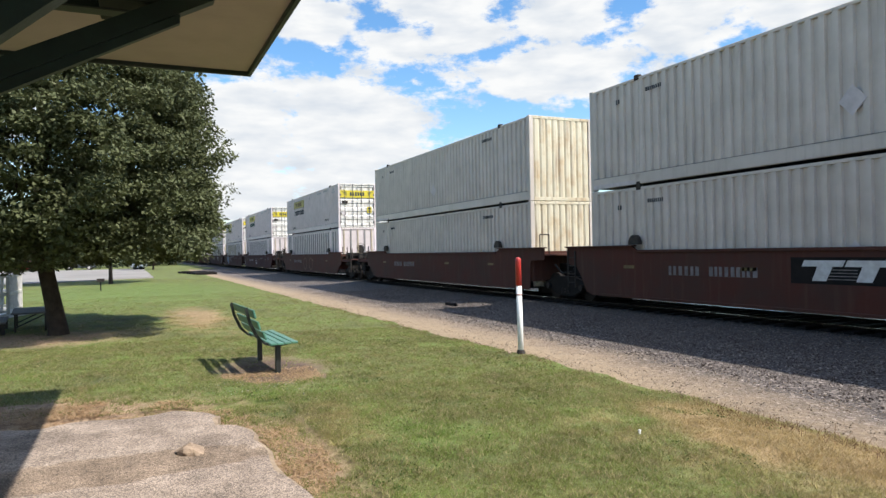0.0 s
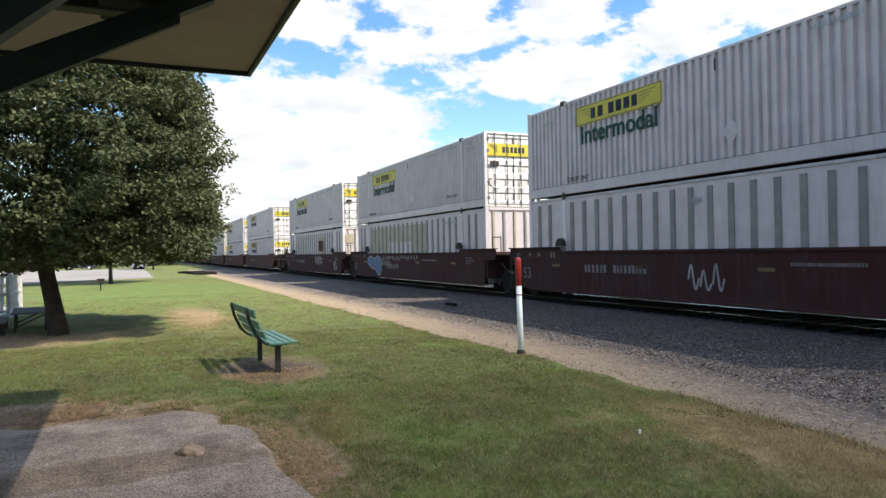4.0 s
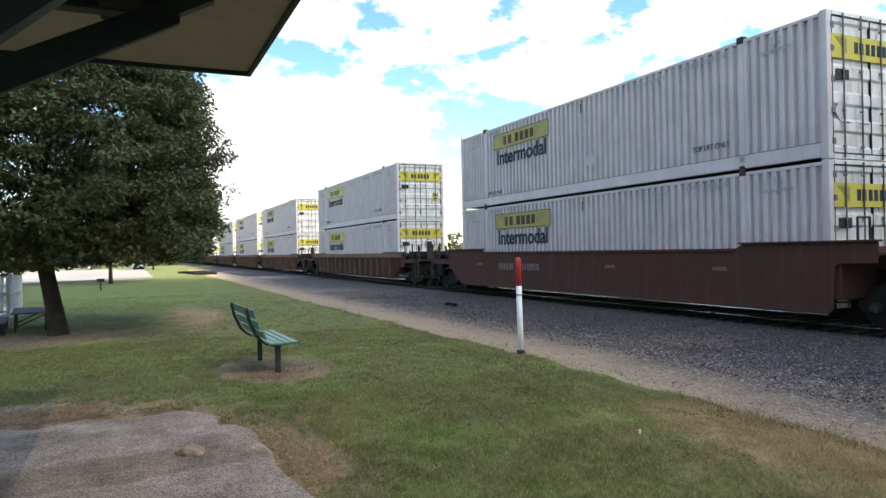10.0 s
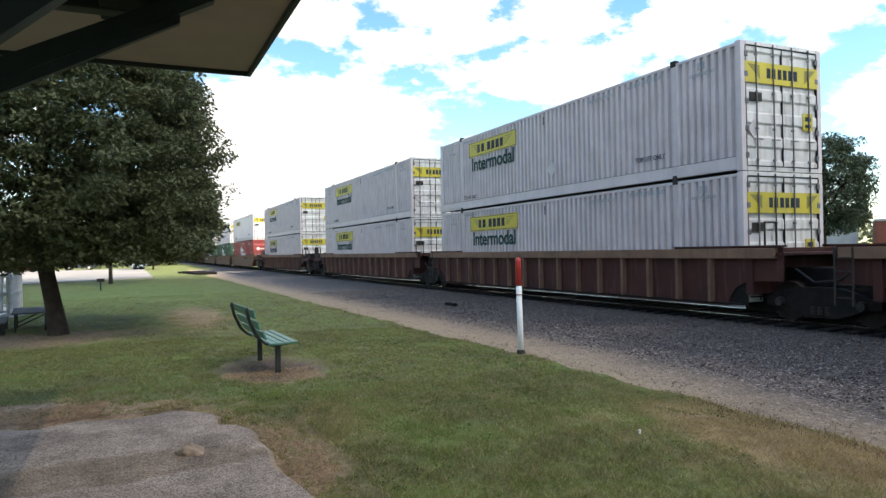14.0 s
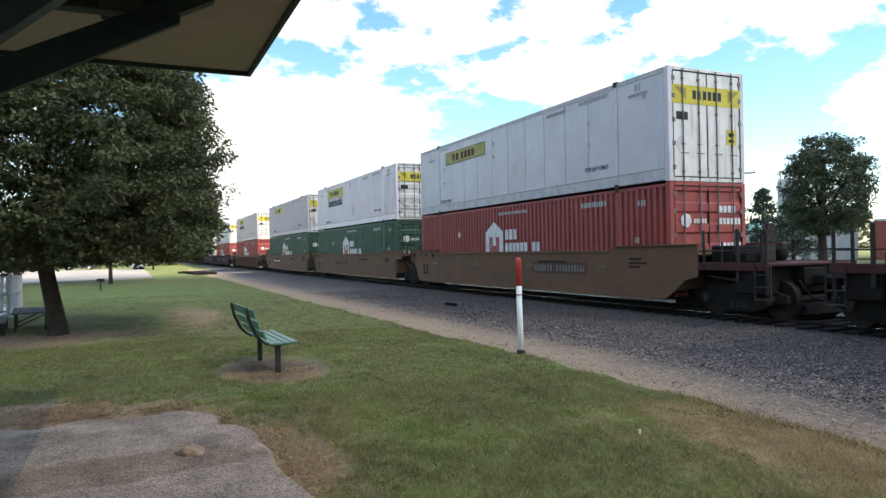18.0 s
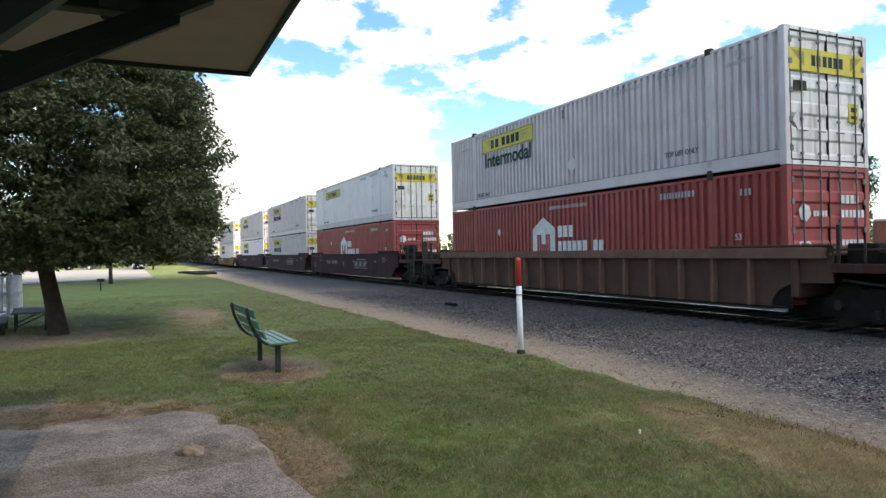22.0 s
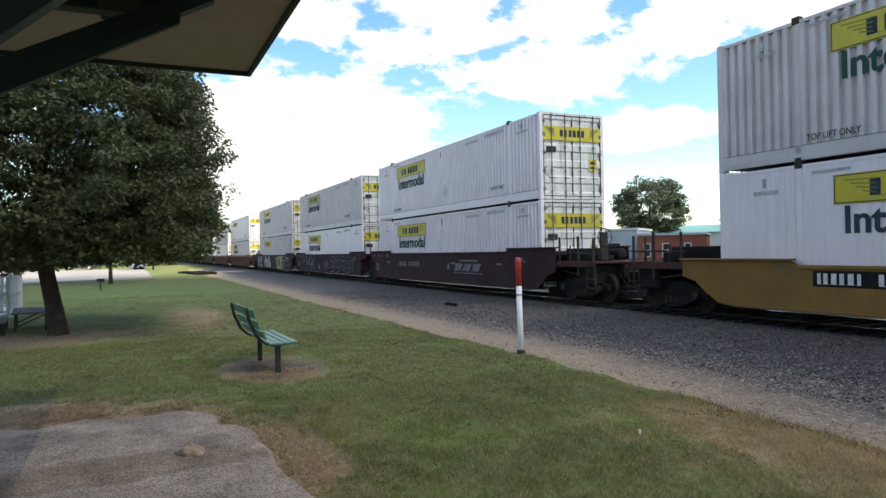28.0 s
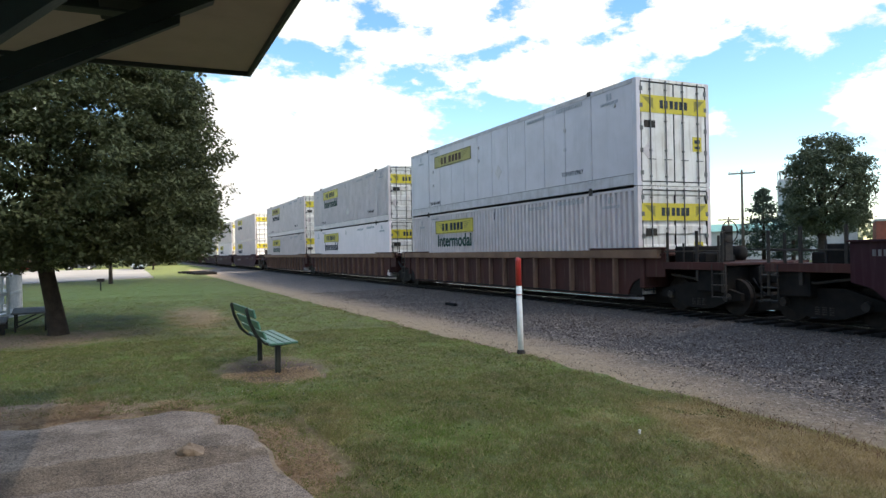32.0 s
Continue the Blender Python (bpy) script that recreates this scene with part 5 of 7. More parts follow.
def container_frame(c, wall, rail, casting=dark_iron, post_x=(2.05, 14.05), plain=False):
    if plain:
        g, k = G(), G()
        for s in (-1, 1):
            ya, yb = sorted((s * CW, s * (CW - 0.08)))
            g.box(-HALF, HALF, ya, yb, 0.0, 0.17).box(-HALF, HALF, ya, yb, CH - 0.11, CH - 0.02)
            for x0 in (-HALF + 0.08, HALF - 0.08):
                g.box(x0 - 0.08, x0 + 0.08, ya, yb, 0.17, CH - 0.11)
            for px in post_x:
                g.box(-HALF + px - 0.075, -HALF + px + 0.075, ya, yb, 0.17, CH - 0.11)
                k.box(-HALF + px - 0.09, -HALF + px + 0.09, ya - 0.01, yb + 0.01, CH - 0.11, CH + 0.035)
        part("frame", g, rail, c)
        part("lifting_castings", k, casting, c)
        part("roof_sheet", G().box(-HALF + 0.12, HALF - 0.12, -CW + 0.08, CW - 0.08, CH - 0.08, CH - 0.045), wall, c)
        return
    part("bottom_rail", G().box(-HALF + 0.16, HALF - 0.16, -CW - 0.004, -CW + 0.09, 0.035, 0.32, 0.012), rail, c)
    # dark strip drawn in place of the shading in the groove above the rail
    part("rail_seam", G().box(-HALF + 0.162, HALF - 0.162, -CW - 0.005, -CW + 0.02, 0.3215, 0.338), post_grey, c)
    part("tunnel_recess", G().box(-HALF + 0.162, -HALF + 1.94, -CW - 0.010, -CW - 0.0042, 0.037, 0.15), placard_pale, c, "pale grey recess plate")
    part("bottom_rail", G().box(-HALF + 0.16, HALF - 0.16, CW - 0.09, CW, 0.0, 0.17, 0.01), rail, c)
    part("top_rail", G().box(-HALF + 0.16, HALF - 0.16, -CW + 0.002, -CW + 0.07, CH - 0.11, CH - 0.035, 0.01), rail, c)
    part("top_rail", G().box(-HALF + 0.16, HALF - 0.16, CW - 0.07, CW, CH - 0.11, CH - 0.02, 0.01), rail, c)
    part("floor", G().box(-HALF + 0.12, HALF - 0.12, -CW + 0.091, CW - 0.091, 0.05, 0.14), dark_iron, c)
    part("roof_sheet", G().box(-HALF + 0.12, HALF - 0.12, -CW + 0.071, CW - 0.071, CH - 0.08, CH - 0.045), wall, c)
    for sx in (-1, 1):
        for sy in (-1, 1):
            x0, y0 = sx * (HALF - 0.08), sy * (CW - 0.08)
            part("corner_post", G().box(x0 - 0.08, x0 + 0.08, y0 - 0.08, y0 + 0.08, 0.0, CH - 0.002, 0.012), wall, c)
    for px in post_x:
        x0 = -HALF + px
        for sy in (-1, 1):
            ya, yb = (-CW - 0.004, -CW + 0.12) if sy < 0 else (CW - 0.12, CW + 0.004)
            part("lifting_post", G().box(x0 - 0.075, x0 + 0.075, ya, yb, 0.172, CH - 0.112, 0.01), wall, c)
            part("lifting_casting", G().box(x0 - 0.09, x0 + 0.09, ya - (0.012 if sy < 0 else 0), yb + (0.012 if sy > 0 else 0), CH - 0.11, CH + 0.035, 0.012), casting, c, "dark lifting casting")
            part("lower_casting", G().box(x0 - 0.08, x0 + 0.08, ya - (0.008 if sy < 0 else 0), yb + (0.008 if sy > 0 else 0), -0.02, 0.10, 0.012), casting, c)


def container_doors(c, paint, plate=True, flat=False, placards=True, ribs=5):
    x = HALF
    part("door_sill", G().box(x - 0.10, x + 0.004, -CW + 0.162, CW - 0.162, 0.0, 0.12, 0.01), paint, c)
    part("door_header", G().box(x - 0.10, x + 0.004, -CW + 0.162, CW - 0.162, CH - 0.11, CH - 0.002, 0.01), paint, c)
    for s in (-1, 1):
        y0, y1 = (-CW + 0.165, -0.012) if s < 0 else (0.012, CW - 0.165)
        z0, z1 = 0.125, CH - 0.115
        g = G()
        if flat:
            g.box(x - 0.07, x - 0.005, y0, y1, z0, z1, 0.012)
        else:
            prof = [(x - 0.08, z0), (x - 0.01, z0)]
            n = ribs
            for i in range(n):
                a = z0 + (z1 - z0) * (i + 0.18) / n
                b = z0 + (z1 - z0) * (i + 0.82) / n
                prof += [(x - 0.01, a), (x - 0.045, a + 0.05), (x - 0.045, b - 0.05), (x - 0.01, b)]
            prof += [(x - 0.01, z1), (x - 0.08, z1)]
            g.prism(prof, y0, y1, "y")
        d = part("door", g, paint, c, "container door leaf")
        ys = s * (CW - 0.165)
        seal = G().box(x - 0.06, x - 0.001, s * 0.002 if s > 0 else -0.011, 0.011 if s > 0 else -0.002, z0, z1)
        seal.box(x - 0.05, x + 0.0015, min(ys, ys + s * 0.03), max(ys, ys + s * 0.03), z0, z1).box(x - 0.05, x + 0.006, y0, y1, z1 - 0.002, z1 + 0.028).box(x - 0.05, x + 0.006, y0, y1, z0 - 0.026, z0 + 0.002)
        part("gasket", seal, rubber, d)
        for k in (0.26, 0.74):
            y = y0 + (y1 - y0) * k
            r = G().tube([(x + 0.024, y, 0.03), (x + 0.024, y, CH - 0.04)], 0.017, 8)
            for zz in (0.25, 0.95, 1.75, CH - 0.3):
                r.box(x - 0.004, x + 0.035, y - 0.04, y + 0.04, zz - 0.02, zz + 0.02, 0.004)
            part("lock_rod", r, rod_steel, d)
            part("handle", G().box(x + 0.03, x + 0.05, y - 0.10, y + 0.16, 0.70, 0.725, 0.006), rod_steel, d)
        ye = y0 if s < 0 else y1
        hinge = cached("hinge", lambda: G().box(-0.02, 0.014, -0.05, 0.05, -0.06, 0.06, 0.006).mesh("hinge", rod_steel))
        for zz in (0.35, 0.95, 1.55, 2.15, 2.6):
            part("hinge", hinge, None, d, at=(x, ye, zz))
    if plate:
        door_plate(c, x + 0.0, 1.97, 2.44)
    if placards:
        part("placard", G().box(x - 0.004, x + 0.006, -1.04, -0.66, 1.56, 1.76), dark_iron, c, "small dark placard")
        part("placard", G().box(x - 0.004, x + 0.006, 0.66, 0.98, 0.98, 1.38), yellow, c, "small yellow placard")
        g = G()
        g.box(x + 0.0062, x + 0.009, 0.72, 0.92, 1.05, 1.12).box(x + 0.0062, x + 0.009, 0.72, 0.92, 1.2, 1.3)
        part("placard_bars", g, ink, c)
        d = G().prism([(-0.92, 0.72), (-0.74, 0.94), (-0.92, 1.16), (-1.10, 0.94)], x - 0.004, x + 0.004, "x")
        part("diamond_placard", d, placard_pale, c)


def side_prints(c, y, col, lift=True, lift_ink=None):
    bars([(-HALF + 0.95, -HALF + 1.60, 2.32, 2.40), (-HALF + 1.18, -HALF + 1.36, 2.46, 2.66), (-HALF + 2.35, -HALF + 3.15, 2.64, 2.70),
          (-HALF + 10.6, -HALF + 11.7, 2.56, 2.66), (-HALF + 12.35, -HALF + 13.7, 2.60, 2.72), (-HALF + 14.6, -HALF + 15.35, 2.36, 2.44), (-HALF + 14.85, -HALF + 15.1, 2.5, 2.68)], col, c, y)
    if lift:
        me = cached(("lift", lift_ink), lambda: letters("TOP LIFT ONLY", 0.13, lift_ink or ink, 1.12))
        part("lettering", me, None, c, "small stencilled words TOP LIFT ONLY", at=(-HALF + 2.25, y, 0.40))
        part("lettering", me, None, c, "small stencilled words TOP LIFT ONLY", at=(-HALF + 12.6, y, 0.58))


def ribbed_walls(c, wall, pitch=0.235, depth=0.036):
    cuts = ((0.16, 1.97), (2.13, 13.97), (14.13, 15.94))
    for sy in (-1, 1):
        g = G()
        for a, b in cuts:
            k = corrugated(-HALF + a, -HALF + b, 0.165, CH - 0.105, sy * (CW - 0.006), depth, pitch, sy)
            g.add(k.v, k.f)
        part("side_wall", g, wall, c)
    n = 10
    w = (2 * CW - 0.34) / n
    prof = [(-HALF + 0.07, -CW + 0.16), (-HALF + 0.05, -CW + 0.16)]
    for i in range(n):
        y = -CW + 0.17 + w * i
        prof += [(-HALF + 0.05, y + 0.15 * w), (-HALF + 0.01, y + 0.22 * w), (-HALF + 0.01, y + 0.78 * w), (-HALF + 0.05, y + 0.85 * w)]
    g = G().prism(prof + [(-HALF + 0.05, CW - 0.16), (-HALF + 0.07, CW - 0.16)], 0.10, CH - 0.10, "z")
    part("end_wall", g, wall, c)


def company_box(label, wall, door, rail, word=True, smooth=False, panel=True, green_word=False, small=None, plain=False, faded=0):
    c = thing("container", label, "shipping container", "double-stacked containers")
    container_frame(c, wall, rail, plain=plain)
    ribbed_walls(c, wall, 0.235, 0.010 if smooth else 0.075)
    container_doors(c, door, placards=not plain)
    y = -CW - 0.002
    if panel:
        name_plate(c, -HALF + 2.80, -HALF + 6.45, 2.00, 2.57, y, faded)
    if word:
        part("lettering", cached(("word", green_word), lambda: letters("Intermodal", 0.53, ink_green if green_word else ink, 3.25, 0.022)), None, c, "dark word Intermodal in bold letters", at=(-HALF + 3.02, y, 1.44))
    if plain:
        return c
    side_prints(c, y, small or ink_faint)
    d = G().prism([(0.55, 0.62), (0.80, 0.92), (0.55, 1.22), (0.30, 0.92)], y - 0.002, y + 0.003, "y")
    part("diamond_placard", d, placard_pale, c)
    part("vent", G().box(-HALF + 8.15, -HALF + 8.20, y - 0.004, y + 0.004, 2.38, 2.66), dark_iron, c)
    return c


def plain_box(label):
    c = thing("container", label, "shipping container", "double-stacked containers")
    container_frame(c, box_cream, box_cream)
    ribbed_walls(c, box_cream, 0.29, 0.055)
    # the end towards the front is a ribbed wall streaked with rust
    n = 9
    for i in range(n):
        w = (2 * CW - 0.34) / n
        yy = -CW + 0.17 + w * i
        k = G().prism([(HALF - 0.045, yy), (HALF - 0.008, yy + 0.25 * w), (HALF - 0.008, yy + 0.75 * w), (HALF - 0.045, yy + w), (HALF - 0.08, yy + w), (HALF - 0.08, yy)], 0.12, CH - 0.11, "z")
        part("end_rib", k, box_rusty, c, "rust-streaked end rib")
    part("front_rail", G().box(HALF - 0.09, HALF, -CW + 0.162, CW - 0.162, 0.0, 0.12, 0.01).box(HALF - 0.09, HALF, -CW + 0.162, CW - 0.162, CH - 0.11, CH - 0.004, 0.01), box_rusty, c)
    y = -CW - 0.002
    bars([(-HALF + 2.4, -HALF + 3.0, 2.42, 2.52), (-HALF + 1.2, -HALF + 1.4, 2.3, 2.42), (HALF - 3.4, HALF - 2.6, 2.45, 2.56)], ink, c, y)
    for x in (-HALF + 8.0,):
        part("diamond_placard", G().prism([(x, 0.72), (x + 0.28, 1.02), (x, 1.32), (x - 0.28, 1.02)], y - 0.002, y + 0.003, "y"), placard_pale, c, "grey diamond placard holder")
    return c


def post_box(label, tan=(), logo=None):
    """White sheet-and-post container with dark hat posts."""
    c = thing("container", label, "shipping container", "double-stacked containers")
    container_frame(c, box_clean if not tan else box_white, rail_grey)
    for sy in (-1, 1):
        y = sy * (CW - 0.05)
        part("side_wall", G().box(-HALF + 0.16, HALF - 0.16, min(y, y + sy * 0.02), max(y, y + sy * 0.02), 0.165, CH - 0.105), box_white, c, "white side sheet")
    post = G().box(-0.085, 0.085, -0.016, 0.016, 0.17, CH - 0.22, 0.006).mesh("wall_post", post_grey)
    x = 0.62
    while x < 15.7:
        if abs(x - 2.05) > 0.25 and abs(x - 14.05) > 0.25:
            part("wall_post", post, None, c, "dark grey wall post", at=(-HALF + x, -CW + 0.014, 0))
        x += 0.61
    for a, b, z0, z1 in tan:
        part("tan_sheet", G().box(-HALF + a, -HALF + b, -CW + 0.024, -CW + 0.029, z0, z1), tan_panel, c, "faded tan patch")
    if logo:
        a, b, z0, z1 = logo
        p = part("logo_panel", G().box(-HALF + a, -HALF + b, -CW - 0.006, -CW + 0.004, z0, z1), tan_panel, c, "weathered tan panel with a dark square")
        part("logo_square", G().box(-HALF + a + 0.25, -HALF + b - 0.25, -CW - 0.010, -CW - 0.0062, z0 + 0.3, z1 - 0.25), car_brown, p)
    x = HALF
    part("front_wall", G().box(x - 0.06, x - 0.03, -CW + 0.16, CW - 0.16, 0.0, CH - 0.02), box_white, c)
    for i in range(5):
        yy = -CW + 0.35 + i * (2 * CW - 0.7) / 4
        part("front_post", G().box(x - 0.03, x + 0.012, yy - 0.05, yy + 0.05, 0.05, CH - 0.1, 0.006), post_grey if i % 2 else tan_panel, c)
    part("front_rail", G().box(x - 0.06, x + 0.012, -CW + 0.162, CW - 0.162, CH - 0.12, CH - 0.004, 0.01), box_white, c)
    if logo:
        part("logo_panel", G().box(x + 0.0125, x + 0.018, -CW + 0.12, -CW + 0.72, 1.9, 2.45), tan_panel, c)
        part("print_bar", G().prism(comb([(0.62 + 0.13 * k, 0.70 + 0.13 * k) for k in range(4)], 2.15, 2.3), x + 0.0125, x + 0.018, "x"), ink, c)
    y = -CW - 0.002
    bars([(-HALF + 12.2, -HALF + 12.75, 2.42, 2.52), (-HALF + 13.0, -HALF + 13.6, 2.42, 2.52), (-HALF + 7.4, -HALF + 7.7, 2.3, 2.42)], ink_faint, c, y + 0.0)
    return c


def reefer_box(label):
    """Smooth-sided white container with wide sheets and visible seams."""
    c = thing("container", label, "insulated container", "double-stacked containers")
    container_frame(c, box_grey, rail_grey)
    w = 1.22
    for sy in (-1, 1):
        y = sy * (CW - 0.012)
        i = 0
        if sy > 0:
            part("side_sheet", G().box(-HALF + 0.16, HALF - 0.16, y - 0.018, y, 0.17, CH - 0.11), box_grey, c)
        for a, b in ((0.16, 1.97), (2.13, 13.97), (14.13, 15.94)) if sy < 0 else ():
            n = max(1, round((b - a) / w))
            for k in range(n):
                xa, xb = a + (b - a) * k / n, a + (b - a) * (k + 1) / n
                part("side_sheet", G().box(-HALF + xa + 0.010, -HALF + xb - 0.010, min(y, y - sy * 0.04), max(y, y - sy * 0.04), 0.17, CH - 0.11, 0.004), box_grey, c)
        part("seam_backing", G().box(-HALF + 0.16, HALF - 0.16, min(y - sy * 0.045, y - sy * 0.02), max(y - sy * 0.045, y - sy * 0.02), 0.165, CH - 0.105), rail_grey, c)
    part("roof_edge", G().box(-HALF + 0.16, HALF - 0.16, -CW - 0.006, -CW + 0.02, CH - 0.13, CH - 0.01), rail_grey, c, "dark weathered roof edge")
    part("end_wall", G().box(-HALF + 0.01, -HALF + 0.06, -CW + 0.16, CW - 0.16, 0.0, CH - 0.02), box_grey, c)
    container_doors(c, door_white, True, True)
    y = -CW - 0.002
    name_plate(c, -HALF + 2.80, -HALF + 6.36, 1.98, 2.50, y, 1)
    side_prints(c, y, ink_faint)
    for x, z in ((2.6, 1.25), (2.6, 1.85), (7.0, 1.8), (7.0, 2.3), (12.8, 1.4), (12.8, 2.0), (15.2, 2.3)):
        part("latch", G().tube([(-HALF + x, y + 0.01, z), (-HALF + x, y - 0.02, z)], 0.06, 10), rail_grey, c)
    part("diamond_placard", G().prism([(0.50, 0.90), (0.76, 1.18), (0.50, 1.46), (0.24, 1.18)], y - 0.002, y + 0.003, "y"), placard_pale, c)
    return c


def group_box(label, wall):
    """Red or green container with a white house-shaped emblem."""
    c = thing("container", label, "shipping container", "double-stacked containers")
    container_frame(c, wall, wall)
    ribbed_walls(c, wall, 0.235, 0.055)
    container_doors(c, wall, plate=False, placards=False)
    y = -CW - 0.002
    a, b = -HALF + 6.30, -HALF + 7.62
    m = (a + b) / 2
    e = part("emblem", G().prism([(a, 0.90), (a, 1.92), (m, 2.30), (b, 1.92), (b, 0.90)], y - 0.004, y + 0.002, "y"), print_white, c, "white house-shaped emblem")
    g = G()
    for s in (-1, 1):
        g.box(m + s * 0.33 - 0.055, m + s * 0.33 + 0.055, y - 0.008, y - 0.0042, 0.90, 1.74)
        g.box(m + s * 0.19 - 0.065, m + s * 0.19 + 0.065, y - 0.008, y - 0.0042, 0.90, 1.74)
    g.box(m - 0.125, m + 0.125, y - 0.008, y - 0.0042, 1.18, 1.42)
    part("emblem_bars", g, box_red, e, "dark red bars of the emblem")
    g = G()
    for k, w in enumerate((0.24, 0.22, 0.20)):
        g.box(-HALF + 7.78 + k * 0.30, -HALF + 7.78 + k * 0.30 + w, y - 0.004, y + 0.002, 1.62, 1.98)
    part("name_bars", g, print_white, c, "white bars in place of a name")
    g = G()
    for k in range(9):
        if k != 6:
            g.box(-HALF + 7.78 + k * 0.26, -HALF + 7.78 + k * 0.26 + 0.20, y - 0.004, y + 0.002, 1.18, 1.50)
    part("name_bars", g, print_white, c, "white bars in place of a name")
    bars([(-HALF + 7.3, -HALF + 9.3, 2.52, 2.62), (-HALF + 12.4, -HALF + 13.6, 2.45, 2.60), (-HALF + 14.9, -HALF + 15.2, 2.35, 2.5)], ink_faint, c, y)
    part("lettering", cached("fifty_three", lambda: letters("53", 0.14, print_white)), None, c, "white number 53", at=(-HALF + 14.75, y, 1.38))
    part("diamond_placard", G().prism([(-HALF + 4.0, 1.76), (-HALF + 4.13, 1.9), (-HALF + 4.0, 2.04), (-HALF + 3.87, 1.9)], y - 0.002, y + 0.003, "y"), placard_pale, c)
    x = HALF
    part("door_emblem", G().tube([(x - 0.012, -0.78, 1.92), (x + 0.006, -0.78, 1.92)], 0.19, 6), print_white, c, "white hexagon emblem")
    for y0, pitch, w, n, z0, z1 in ((-0.52, 0.09, 0.06, 5, 1.84, 1.96), (0.35, 0.15, 0.11, 4, 2.12, 2.30), (0.35, 0.13, 0.09, 6, 1.82, 1.98), (0.35, 0.13, 0.09, 6, 1.22, 1.34), (0.35, 0.13, 0.09, 6, 1.04, 1.14)):
        part("print_bar", G().prism(comb([(y0 + pitch * k, y0 + pitch * k + w) for k in range(n)], z0, z1), x - 0.008, x + 0.006, "x"), print_white, c)
    num = part("lettering", cached("door_fifty_three", lambda: letters("53", 0.3, print_white)), None, c, "white number 53", at=(x + 0.004, -0.98, 1.02))
    num.rotation_euler = (0, 0, math.pi / 2)
    return c


# ---- well cars ----
def sill_shape(top, hump, ribbed, front, rear):
    """Side plate outline from the rear to the front of one well; steep ends over a shared truck, sloped ones at a coupler."""
    H = HALF
    slope = [(H - 0.55, 0.27), (H - 0.05, 0.33), (H + 0.30, 0.55), (H + 0.62, 0.80), (H + 1.02, 0.90), (H + 1.02, hump)]
    upright = [(H + 0.02, 0.27), (H + 0.14, 0.36), (H + 0.20, 1.18), (H + 0.28, 1.24), (H + 1.02, 1.26), (H + 1.02, hump)]
    steep = [(H - 0.20, 0.27), (H + 0.08, 0.36), (H + 0.34, 0.80), (H + 0.58, 1.08), (H + 1.02, 1.16), (H + 1.02, hump)]
    arched = [(H - 0.42, 0.27), (H - 0.36, 0.48), (H - 0.20, 0.68), (H + 0.05, 0.80), (H + 0.35, 0.84), (H + 1.02, 0.86), (H + 1.02, hump)]
    crest = [(H - 1.90, hump), (H - 2.12, top)]
    lead = (arched if ribbed else upright if front == "joint" else slope) + crest
    tail = (arched if ribbed else steep if rear == "joint" else slope) + crest
    return lead + [(-x, z) for x, z in reversed(tail)]


def truck(parent, x):
    """Two-axle truck: bolster with side frames and wheelsets."""
    t = part("truck", cached("bolster", lambda: G().box(-0.55, 0.55, -0.62, 0.62, 0.30, 0.72, 0.02).box(-0.24, 0.24, -1.05, 1.05, 0.36, 0.62, 0.02).mesh("truck", under_black)), None, parent, "grimy two-axle truck", at=(x, 0, 0))
    part("brake_rigging", cached("rigging", lambda: G().box(-1.35, 1.35, -0.60, 0.60, 0.12, 0.34, 0.02).box(-0.42, 0.42, -0.66, 0.66, 0.10, 0.50, 0.02).mesh("brake_rigging", under_black)), None, t)
    prof = [(-1.25, 0.36), (-1.25, 0.52), (-0.95, 0.60), (-0.45, 0.74), (0.45, 0.74), (0.95, 0.60), (1.25, 0.52), (1.25, 0.36), (0.95, 0.34), (0.55, 0.20), (0.35, 0.14), (-0.35, 0.14), (-0.55, 0.20), (-0.95, 0.34)]
    for s in (-1, 1):
        me = cached(("side_frame", s), lambda: G().prism(prof, s * 1.0 - 0.06, s * 1.0 + 0.06, "y").mesh("side_frame", under_black))
        part("side_frame", me, None, t)
        g = cached(("springs", s), lambda: spring_nest(s))
        part("springs", g, None, t)
        for k in (-0.89, 0.89):
            part("bearing_cap", cached(("cap", s), lambda: G().tube([(0, s * 1.04, 0), (0, s * 1.15, 0)], [0.11, 0.09], 10).mesh("bearing_cap", dark_iron)), None, t, at=(k, 0, 0.42))
    for k in (-0.89, 0.89):
        w = part("wheelset", cached("wheelset", wheel_geo), None, t, "steel wheels on an axle", at=(k, 0, 0.42))
        (front_wheels if k > 0 else rear_wheels).append(w)
    return t


def spring_nest(s):
    g = G()
    for x in (-0.16, 0.0, 0.16):
        for i in range(4):
            g.tube([(x, s * 1.02, 0.20 + 0.045 * i), (x, s * 1.02, 0.225 + 0.045 * i)], 0.07, 8)
    return g.mesh("springs", dark_iron)


def wheel_geo():
    g = G()
    g.tube([(0, -0.98, 0), (0, 0.98, 0)], 0.075, 10)
    for s in (-1, 1):
        a = 0.70 * s
        g.tube([(0, a - 0.02 * s, 0), (0, a, 0), (0, a + 0.005 * s, 0), (0, a + 0.11 * s, 0)], [0.445, 0.445, 0.42, 0.415], 28)
        for k in range(6):
            an = k * math.pi / 3
            g.box(0.24 * math.cos(an) - 0.025, 0.24 * math.cos(an) + 0.025, min(a + 0.111 * s, a + 0.118 * s), max(a + 0.111 * s, a + 0.118 * s), 0.24 * math.sin(an) - 0.025, 0.24 * math.sin(an) + 0.025)
    return g.mesh("wheelset", wheel_steel)


front_wheels, rear_wheels = [], []


